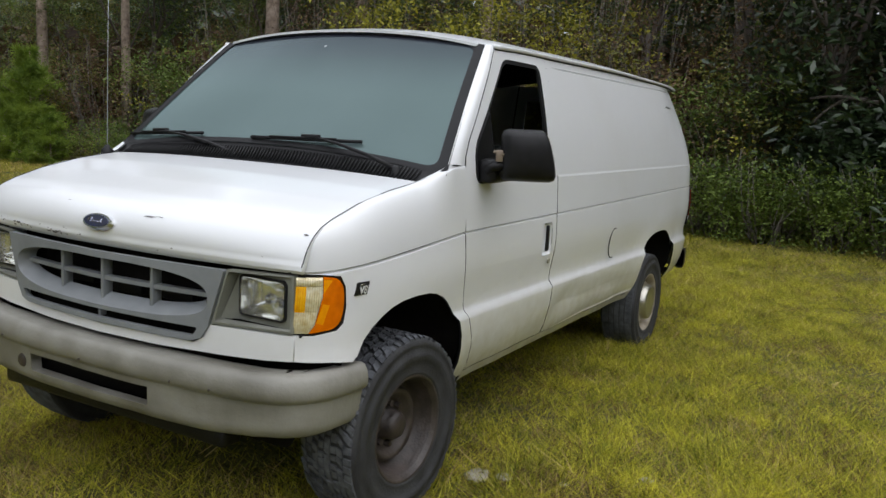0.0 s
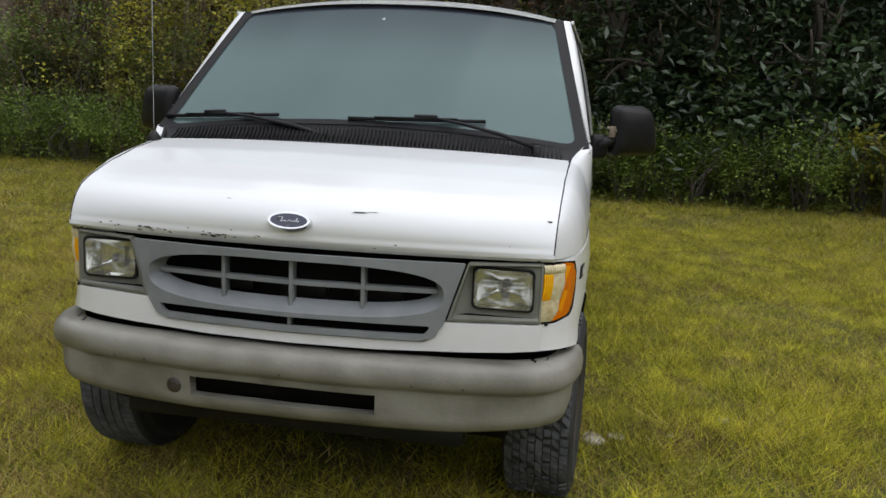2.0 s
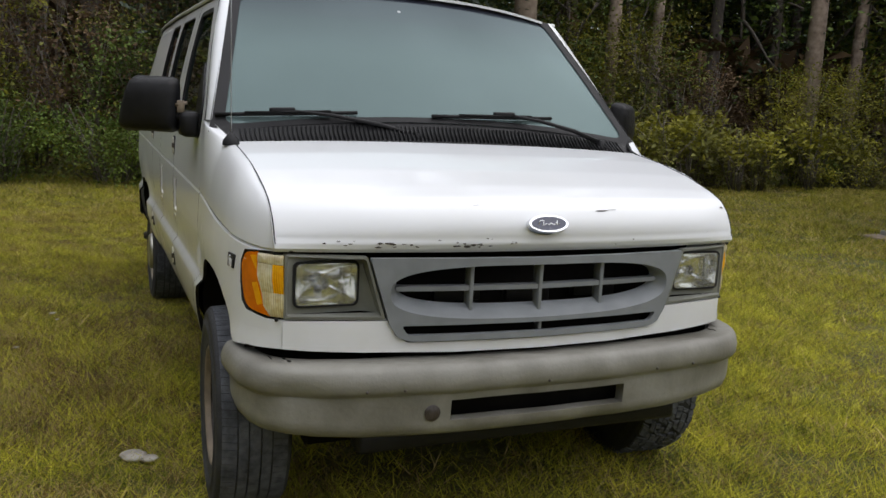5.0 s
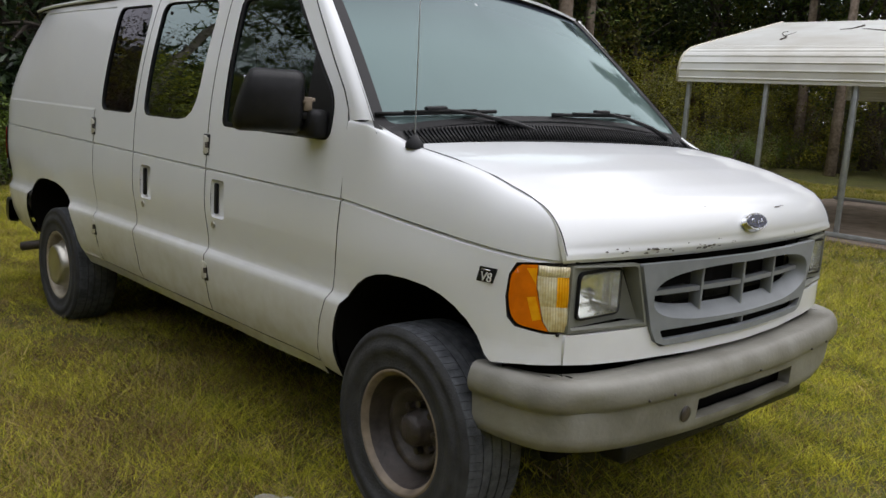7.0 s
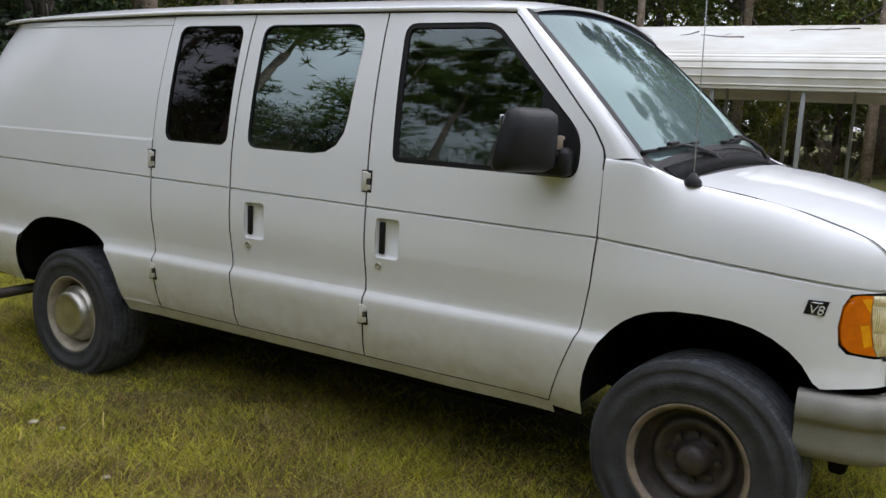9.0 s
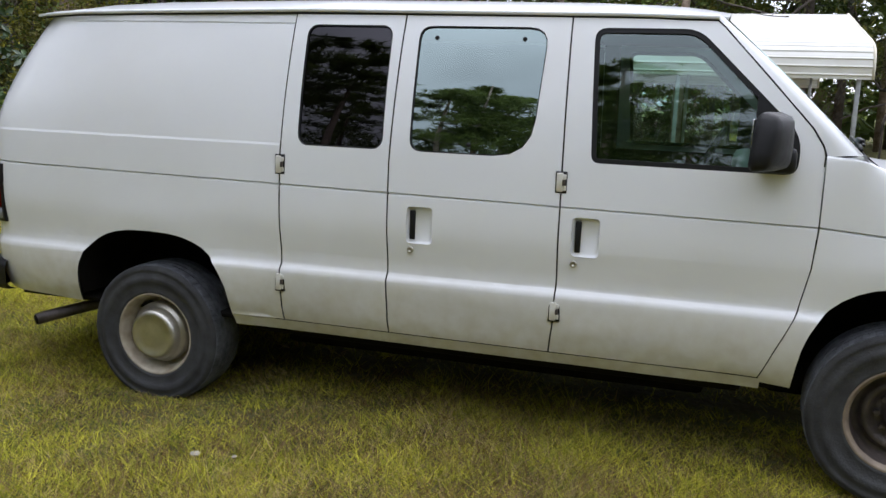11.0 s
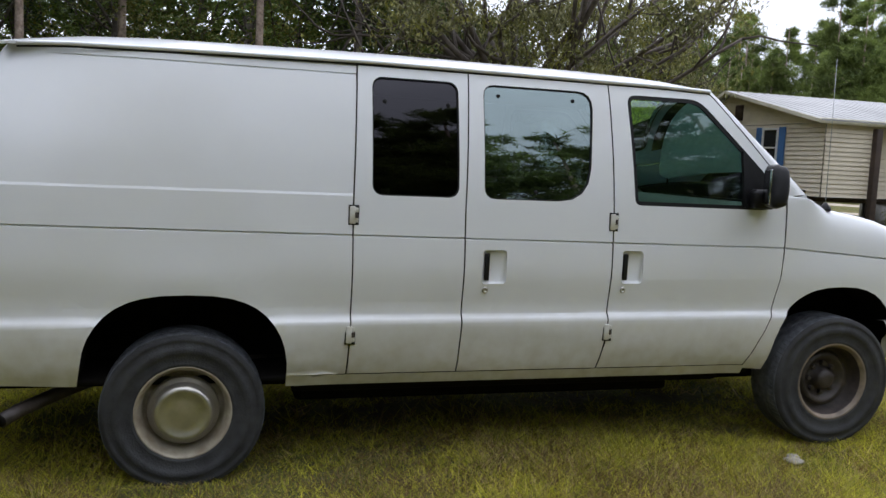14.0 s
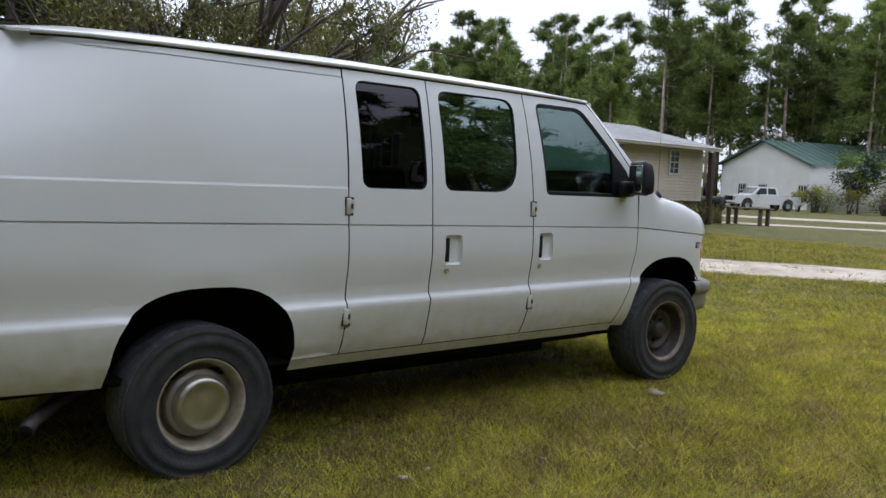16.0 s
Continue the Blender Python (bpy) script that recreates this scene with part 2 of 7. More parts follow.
GLASS = glass_mat("green_tinted_glass", (0.38, 0.62, 0.53), 2.2, sheen=(0.85, 1.0, 0.98))
SIDEGLASS = glass_mat("mirrored_side_glass", (0.06, 0.09, 0.085), 3.4, sheen=(0.82, 1.0, 0.98))
DARKGLASS = glass_mat("dark_tinted_glass", (0.03, 0.035, 0.035), 1.55, sheen=(0.95, 0.92, 1.0))
SHIELD = shield_mat()
# the pale veil paints in the light scattered by the flutes
LENS = glass_mat("clear_lens", (0.94, 0.95, 0.93), 1.45, 0.02, haze=0.12, veil=(0.75, 0.75, 0.7))
REFLECTOR = mat("lamp_reflector", (0.9, 0.9, 0.87), 0.12, metal=1.0, vary=0.12, scale=30, rough_vary=0.06)
AMBER = mat("amber_lens", (0.76, 0.165, 0.0), 0.14, vary=0.35, scale=26, coat=0.8, tint=(0.62, 0.12, 0.0))
YELLOWLENS = mat("yellow_amber_lens", (0.95, 0.4, 0.004), 0.12, vary=0.3, scale=30, coat=0.8, tint=(0.85, 0.24, 0.0))
PALEAMBER = mat("ribbed_amber_lens", (0.95, 0.47, 0.012), 0.2, metal=0.1, vary=0.3, scale=40, coat=0.5, tint=(0.85, 0.3, 0.0))
BRIGHTLENS = mat("ribbed_clear_lens", (0.86, 0.8, 0.6), 0.2, metal=0.4, vary=0.4, scale=45, coat=0.5, tint=(0.6, 0.42, 0.14))
SILVER = mat("silver_lettering", (0.72, 0.72, 0.7), 0.3, vary=0.1)
RED = mat("red_lens", (0.2, 0.005, 0.008), 0.2, vary=0.2, scale=10, coat=0.2, spec=0.3)
SEAT = mat("dark_grey_seat_cloth", (0.07, 0.08, 0.08), 0.9, vary=0.2, scale=30)
INTERIOR = mat("grey_green_interior", (0.28, 0.33, 0.31), 0.7, vary=0.15, scale=20)


# ---------------------------------------------------------------- building helpers
def thing(name, x, y, z, label, category, group="", kind=""):
    ob = new(name)
    ob.location = (x, y, z)
    ob.empty_display_size = 0.1
    return tagged(ob, label, category, group, kind)


def mesh_of(name, bm, material, smooth=True):
    me = bpy.data.meshes.new(name)
    bm.normal_update()
    bm.to_mesh(me)
    bm.free()
    for m in (material if isinstance(material, (list, tuple)) else [material]):
        me.materials.append(m)
    if smooth:
        me.shade_smooth()
    return me


def part(name, bm, material, parent, label="", at=(0, 0, 0), smooth=True):
    ob = new(name, bm if isinstance(bm, bpy.types.Mesh) else mesh_of(name, bm, material, smooth))
    ob.parent = parent
    ob.location = at
    if label:
        tagged(ob, label)
    return ob


def solo(name, bm, material, label, category, group="", kind="", smooth=False):
    return tagged(new(name, mesh_of(name, bm, material, smooth)), label, category, group, kind)


def box(bm, cx, cy, cz, sx, sy, sz, bevel=0.0, m=None):
    r = bmesh.ops.create_cube(bm, size=1.0)
    vs = r["verts"]
    bmesh.ops.scale(bm, vec=(sx, sy, sz), verts=vs)
    if bevel:
        es = list({e for v in vs for e in v.link_edges})
        nb = bmesh.ops.bevel(bm, geom=es, offset=bevel, segments=2, affect='EDGES', profile=0.5)
        vs = list({v for f in nb["faces"] for v in f.verts} | {v for v in vs if v.is_valid})
    if m is not None:
        bmesh.ops.transform(bm, matrix=m, verts=vs)
    bmesh.ops.translate(bm, vec=(cx, cy, cz), verts=vs)
    return vs


def lathe(bm, prof, n=48, axis='X', cap=False):
    """Turns a profile of (along the axis, radius) about the axis."""
    rings = []
    for a, r in prof:
        ring = []
        for i in range(n):
            t = 2 * math.pi * i / n
            c, s = r * math.cos(t), r * math.sin(t)
            ring.append(bm.verts.new((a, c, s) if axis == 'X' else (c, s, a)))
        rings.append(ring)
    for p, q in zip(rings, rings[1:]):
        for i in range(n):
            bm.faces.new((p[i], p[(i + 1) % n], q[(i + 1) % n], q[i]))
    if cap:
        bm.faces.new(rings[-1])
    return rings


def tube(bm, pts, r, n=8, r2=None):
    """A round bar along points; r2: its radius at the end."""
    pts = [Vector(p) for p in pts]
    rings = []
    for i, p in enumerate(pts):
        d = (pts[min(i + 1, len(pts) - 1)] - pts[max(i - 1, 0)]).normalized()
        a = d.orthogonal().normalized() if i == 0 else (rings_a - d * rings_a.dot(d)).normalized()
        rings_a = a
        b = d.cross(a)
        rr = r if r2 is None else r + (r2 - r) * i / (len(pts) - 1)
        rings.append([bm.verts.new(p + (a * math.cos(t) + b * math.sin(t)) * rr) for t in [2 * math.pi * k / n for k in range(n)]])
    for p, q in zip(rings, rings[1:]):
        for k in range(n):
            bm.faces.new((p[k], p[(k + 1) % n], q[(k + 1) % n], q[k]))
    bm.faces.new(rings[0][::-1])
    bm.faces.new(rings[-1])


def rounded(x0, z0, x1, z1, r, n=5):
    """A rounded rectangle; r: one radius or four (low start, low end, high end, high start)."""
    rs = r if isinstance(r, (tuple, list)) else (r,) * 4
    out = []
    for (cx, cz, a0), q in zip(((x0, z0, 180), (x1, z0, 270), (x1, z1, 0), (x0, z1, 90)), rs):
        ox = cx + (q if cx == x0 else -q)
        oz = cz + (q if cz == z0 else -q)
        for k in range(n + 1):
            t = radians(a0 + 90 * k / n)
            out.append((ox + q * math.cos(t), oz + q * math.sin(t)))
    return out


def soft_poly(pts, r, n=4):
    """A polygon with its corners rounded by r (one number, or one each)."""
    out = []
    m = len(pts)
    for i, p in enumerate(pts):
        q = r[i] if isinstance(r, (list, tuple)) else r
        p, a, b = Vector(p), Vector(pts[i - 1]), Vector(pts[(i + 1) % m])
        if q <= 0:
            out.append(tuple(p))
            continue
        s, e = p + (a - p).normalized() * q, p + (b - p).normalized() * q
        for k in range(n + 1):
            t = k / n
            out.append(tuple(s * (1 - t) ** 2 + p * 2 * t * (1 - t) + e * t ** 2))
    return out


def sheet(outer, holes, mapping, cuts=(), step=0.12, vstep=None, depth=None, crisp=0):
    """A panel: a polygon with holes in a plane (u, v), cut into small faces and laid on a curved surface. depth: how its edges turn inward."""
    bm = bmesh.new()
    for loop in [outer, *holes]:
        vs = [bm.verts.new((u, v, 0)) for u, v in loop]
        for i in range(len(vs)):
            bm.edges.new((vs[i - 1], vs[i]))
    bmesh.ops.triangle_fill(bm, use_beauty=True, use_dissolve=False, edges=bm.edges[:])
    us, vs_ = [p[0] for p in outer], [p[1] for p in outer]
    planes = [((u, 0, 0), (1, 0, 0)) for u in np.arange(min(us) + step, max(us), step)]
    vstep = vstep or step
    planes += [((0, v, 0), (0, 1, 0)) for v in np.arange(min(vs_) + vstep, max(vs_), vstep)]
    for (u, v), slope in cuts:
        planes.append(((u, v, 0), (-slope, 1, 0)))
    for co, no in planes:
        bmesh.ops.bisect_plane(bm, geom=bm.verts[:] + bm.edges[:] + bm.faces[:], dist=1e-5, plane_co=co, plane_no=no)
    for (u, v), slope in cuts[:crisp]:
        on = {w for w in bm.verts if abs(w.co.y - v - slope * (w.co.x - u)) < 1e-4}
        for e in bm.edges:
            if e.verts[0] in on and e.verts[1] in on:
                e.smooth = False
    for v in bm.verts:
        v.co = mapping(v.co.x, v.co.y)
    bmesh.ops.recalc_face_normals(bm, faces=bm.faces[:])
    if depth is not None:
        es = [e for e in bm.edges if e.is_boundary]
        for e in es:
            e.smooth = False
        r = bmesh.ops.extrude_edge_only(bm, edges=es)
        for v in [g for g in r["geom"] if isinstance(g, bmesh.types.BMVert)]:
            v.co += depth(v.co)
        for g in r["geom"]:
            if isinstance(g, bmesh.types.BMFace):
                g.material_index = 1
        bmesh.ops.recalc_face_normals(bm, faces=bm.faces[:])
    return bm


def facing(bm, way):
    """Turns an open sheet so that its front looks along way."""
    bm.normal_update()
    if sum((f.normal * f.calc_area() for f in bm.faces), Vector()).dot(Vector(way)) < 0:
        bmesh.ops.reverse_faces(bm, faces=bm.faces[:])
    return bm


def grid(fn, us, vs):
    """A sheet of quads through fn(u, v)."""
    bm = bmesh.new()
    rows = [[bm.verts.new(fn(u, v)) for u in us] for v in vs]
    for a, b in zip(rows, rows[1:]):
        for i in range(len(us) - 1):
            bm.faces.new((a[i], a[i + 1], b[i + 1], b[i]))
    return bm


def rim_edges(bm, way):
    es = [e for e in bm.edges if e.is_boundary]
    for e in es:
        e.smooth = False
    r = bmesh.ops.extrude_edge_only(bm, edges=es)
    for v in [g for g in r["geom"] if isinstance(g, bmesh.types.BMVert)]:
        v.co += Vector(way)
    for g in r["geom"]:
        if isinstance(g, bmesh.types.BMFace):
            g.material_index = 1
    bmesh.ops.recalc_face_normals(bm, faces=bm.faces[:])
    return bm


def lerp(a, b, t):
    return a + (b - a) * t


def curve(x, xs, ys):
    return float(np.interp(x, xs, ys))


def smooth(a, b, x):
    t = min(1, max(0, (x - a) / (b - a)))
    return t * t * (3 - 2 * t)


# ---------------------------------------------------------------- the van
# Van coordinates: x from its middle line (minus: passenger side), y and z as in the world.
VX, VY, VZ = -2.63, 4.5, -0.06
van = thing("van", VX, VY, VZ, "old white full-size cargo van with grey bumper parked on grass", "van")
OFF = (0, -VY, -VZ)

# plan outline of one half, from the nose round the corner, along the side and round the tail
PLAN = [(0, 2.065), (0.3, 2.082), (0.6, 2.118), (0.75, 2.142), (0.845, 2.175), (0.905, 2.225), (0.945, 2.295), (0.968, 2.38), (0.98, 2.5), (0.985, 2.7),
        (0.985, 6.7), (0.982, 6.95), (0.972, 7.1), (0.945, 7.2), (0.9, 7.265), (0.82, 7.3), (0.6, 7.325), (0, 7.34)]
PLAN_S = [0.0]
for a, b in zip(PLAN, PLAN[1:]):
    PLAN_S.append(PLAN_S[-1] + math.dist(a, b))
PLAN_X, PLAN_Y = [p[0] for p in PLAN], [p[1] for p in PLAN]


def along(y):
    """How far along the outline the side reaches y."""
    return curve(y, PLAN_Y, PLAN_S)


def plan_at(s):
    e = 0.02
    return (sum(curve(s + k * e, PLAN_S, PLAN_X) for k in (-1, 0, 1)) / 3, sum(curve(s + k * e, PLAN_S, PLAN_Y) for k in (-1, 0, 1)) / 3)


PROF_Z = [0.30, 0.345, 0.40, 0.47, 0.56, 0.65, 0.72, 0.82, 0.92, 1.06, 1.25, 1.35, 1.45, 1.55, 1.65, 1.75, 1.82, 1.87]
PROF_X = [-0.12, -0.1, -0.062, -0.03, -0.012, -0.006, -0.016, -0.008, 0.0, -0.006, -0.018, -0.03, -0.046, -0.066, -0.09, -0.116, -0.138, -0.158]


def belt(y):
    return 1.047 + (y - 3.14) * (0.0088 if y > 3.14 else 0.0738)


def ledge(y):
    return 0.645 + (7.16 - y) * 0.0069


def body(s, z, side, crease=True, upper=False):
    """The skin of the body: s along the outline, z up, side -1 (passenger) or 1."""
    px, py = plan_at(s)
    w = smooth(0.0, 0.9, px)
    d = sum(curve(z + k * 0.012, PROF_Z, PROF_X) for k in (-2, -1, 0, 1, 2)) / 5
    if crease:
        k = abs(z - belt(py))
        if k < 0.006:
            d -= 0.014 * (1 - k / 0.006)
        k = z - ledge(py)
        d += curve(k, [-0.12, -0.03, 0, 0.03, 0.06, 0.2], [0, 0.004, 0.006, -0.012, -0.012, 0]) if py > 2.9 else 0
        # flared lips over the wheels
        for cy, top in ((2.742, 0.84), (6.24, 0.78)):
            r = math.hypot((py - cy) / 0.47, (z - 0.30) / (top - 0.30))
            d += 0.014 * (smooth(1.45, 1.04, r) if r > 1.0 else 1.0)
    if upper and abs(z - 1.818) < 0.005 and 4.3 < py < 6.98:
        d -= 0.008 * (1 - abs(z - 1.818) / 0.005)
    if upper and z > 1.25:
        d -= 0.003 * smooth(1.25, 1.262, z)
    # shallow dents low on the doors
    if crease and 3.2 < py < 6.9 and z < 0.66:
        d += 0.007 * noise.noise((py * 2.6, z * 7.0, side * 3.0)) * smooth(0.64, 0.56, z)
        knock = 0.55 + 0.45 * noise.noise((py * 3.3, 1.0, side))
        d -= 0.013 * knock * math.exp(-((z - 0.52 - 0.02 * math.sin(py * 4.1)) / 0.045) ** 2) * smooth(4.0, 4.5, py) * smooth(5.9, 5.3, py)
        if side > 0:
            d -= 0.022 * math.exp(-((py - 4.42 - (z - 0.55) * 0.9) / 0.13) ** 2 - ((z - 0.56) / 0.06) ** 2)
    # the tail leans forward and the upper body draws in at both ends
    back = 0.27 * max(0, (z - 1.2) / 0.66) ** 1.5 * smooth(6.3, 7.2, py)
    d -= 0.05 * smooth(1.2, 1.9, z) * smooth(6.3, 7.2, py)
    return Vector((side * (px + d * w), py - back, z))


def side_panel(name, side, outer, holes=(), upper=False, front=False, label="", parent=None, step=0.09):
    """A body panel given by (y, z); positions ahead of the wheel are given by distance along the outline."""
    conv = lambda loop: [(along(y), z) for y, z in loop]
    sl = 0.0738 if front else 0.0088
    cuts = [((along(3.14), 1.047 + k), sl) for k in (-0.006, 0, 0.006)]
    crisp = 3
    if upper:
        cuts += [((0, 1.25), 0), ((0, 1.262), 0), ((0, 1.813), 0), ((0, 1.818), 0), ((0, 1.823), 0)]
        crisp = 8
    cuts += [((along(7.16), 0.645 + k), -0.0069) for k in (-0.03, -0.015, 0, 0.015, 0.03, 0.045)]
    bm = sheet(conv(outer), [conv(h) for h in holes], lambda s, z: body(s, z, side, True, upper), cuts, step, 0.06,
               lambda co: Vector((-side * 0.012, 0, 0)), crisp)
    return part(name, bm, [PAINT, RUBBER], parent or van, label, OFF if parent is None else (0, 0, 0))


def arch(cy, half, top, z0, n=20, p=2.5):
    """Points of a wheel opening from its rear foot over the top to its front foot."""
    out = []
    for k in range(n + 1):
        t = math.pi * k / n
        c, s = math.cos(t), math.sin(t)
        out.append((cy + half * math.copysign(abs(c) ** (2 / p), c), z0 + (top - z0) * abs(s) ** (2 / p)))
    return out


G = 0.0035  # half the gap between panels
ROOF = 1.862
seam3 = [(4.188, 0.395), (4.168, 0.55), (4.163, 0.75), (4.165, 1.16), (4.172, 1.5), (4.18, ROOF)]
seam2 = [(4.952, 0.395), (4.95, 0.75), (4.955, 1.2), (4.935, ROOF)]
seam1 = [(5.502, 0.395), (5.496, 0.75), (5.503, 1.2), (5.485, ROOF)]
seam4 = [(3.30, 0.395), (3.25, 0.53), (3.18, 0.70), (3.148, 0.88), (3.137, 1.05), (3.135, 1.33)]
pillar = [(3.143, 1.37), (3.185, 1.435), (3.365, 1.63), (3.548, 1.825), (3.59, ROOF)]


def shifted(line, d):
    return [(y + d, z) for y, z in line]


DOORWIN = soft_poly([(4.047, 1.252), (3.236, 1.249), (3.232, 1.405), (3.655, 1.816), (4.08, 1.816)], [0.035, 0.05, 0.07, 0.06, 0.055])
MIDWIN = soft_poly([(4.862, 1.258), (4.305, 1.258), (4.272, 1.815), (4.862, 1.815)], [0.06, 0.17, 0.09, 0.06])
REARWIN = rounded(4.99, 1.258, 5.415, 1.815, 0.05)


def grown(loop, d):
    """A closed loop moved outward by d."""
    c = Vector((sum(p[0] for p in loop) / len(loop), sum(p[1] for p in loop) / len(loop)))
    out = []
    n = len(loop)
    for i in range(n):
        a, b = Vector(loop[i - 1]), Vector(loop[(i + 1) % n])
        t = (b - a)
        nrm = Vector((t.y, -t.x)).normalized() if t.length > 1e-9 else Vector((0, 0))
        p = Vector(loop[i])
        if nrm.dot(p - c) < 0:
            nrm = -nrm
        out.append(tuple(p + nrm * d))
    return out


def window_in(door, side, loop, glass, label, seal=0.014, screws=(), drop=False):
    """A pane with its black rubber seal in an opening of a door."""
    lp = [(along(y), z) for y, z in loop]
    inner = [(along(y), z) for y, z in grown(loop, -seal)]
    if drop:
        # the pane is wound down: only its top edge shows above the sill
        lp2 = [(along(y), 1.256 + (z - 1.256) * 0.03) for y, z in loop]
    pane = sheet(lp2 if drop else lp, [], lambda s, z: body(s, z, side, False) - Vector((side * 0.012, 0, 0)), (), 0.2, 0.1)
    w = part("window", facing(pane, (side, 0, 0)), glass, door, label)
    w.visible_shadow = False
    for sy, sz in screws:
        bm = bmesh.new()
        lathe(bm, [(0.0, 0.011), (0.004 * side, 0.009), (0.0045 * side, 0.002)], 10, cap=True)
        part("screw", bm, RUBBER, w, at=body(along(sy), sz, side, False) - Vector((side * 0.012, 0, 0)))
    rubber = sheet(lp, [inner], lambda s, z: body(s, z, side, False) - Vector((side * 0.004, 0, 0)), (), 0.3, 0.3, lambda co: Vector((-side * 0.012, 0, 0)))
    part("seal", rubber, RUBBER, w)


def handle_in(door, side, y0, y1, z0, z1, lock_y, lock_z):
    """A recessed cup with an upright black lever, and the lock below."""
    loop = rounded(y0, z0, y1, z1, 0.018, 3)
    bm = bmesh.new()
    at = lambda y, z, d: body(along(y), z, side, False) - Vector((side * d, 0, 0))
    cy, cz = (y0 + y1) / 2, (z0 + z1) / 2
    rings = [[bm.verts.new(at(cy + (y - cy) * k, cz + (z - cz) * k, d)) for y, z in loop] for k, d in ((1, 0.0), (0.95, 0.012), (0.85, 0.02))]
    for a, b in zip(rings, rings[1:]):
        for i in range(len(loop)):
            bm.faces.new((a[i - 1], a[i], b[i], b[i - 1]))
    bm.faces.new(rings[-1])
    bmesh.ops.recalc_face_normals(bm, faces=bm.faces[:])
    h = part("handle", bm, PAINT, door, "recessed white handle cup")
    bm = bmesh.new()
    p = at(y1 - 0.026, cz, 0.016)
    box(bm, p.x, p.y, p.z, 0.014, 0.026, (z1 - z0) * 0.8, 0.005)
    part("lever", bm, BLACK, h, "black plastic lever")
    bm = bmesh.new()
    lathe(bm, [(0.0, 0.016), (0.004 * side, 0.015), (0.005 * side, 0.009), (0.001 * side, 0.007)], 16, cap=True)
    part("lock", bm, CHROME, door, at=at(lock_y, lock_z, 0.0))
    return loop


CUPF = rounded(3.988, 0.848, 4.107, 1.018, 0.018, 3)
CUPM = rounded(4.735, 0.842, 4.858, 1.011, 0.018, 3)

def screen(u, v, d=0.0):
    """The windscreen: u across from -1 to 1, v up."""
    x = u * lerp(0.968, 0.8, v)
    y = lerp(2.968, 3.575, v) - 0.022 * (1 - u * u) - d
    z = lerp(1.292, 1.868, v) + (1 - u * u) * lerp(0.07, 0.06, v)
    return Vector((x, y - 0.012 * math.sin(v * math.pi), z + d * 0.6))


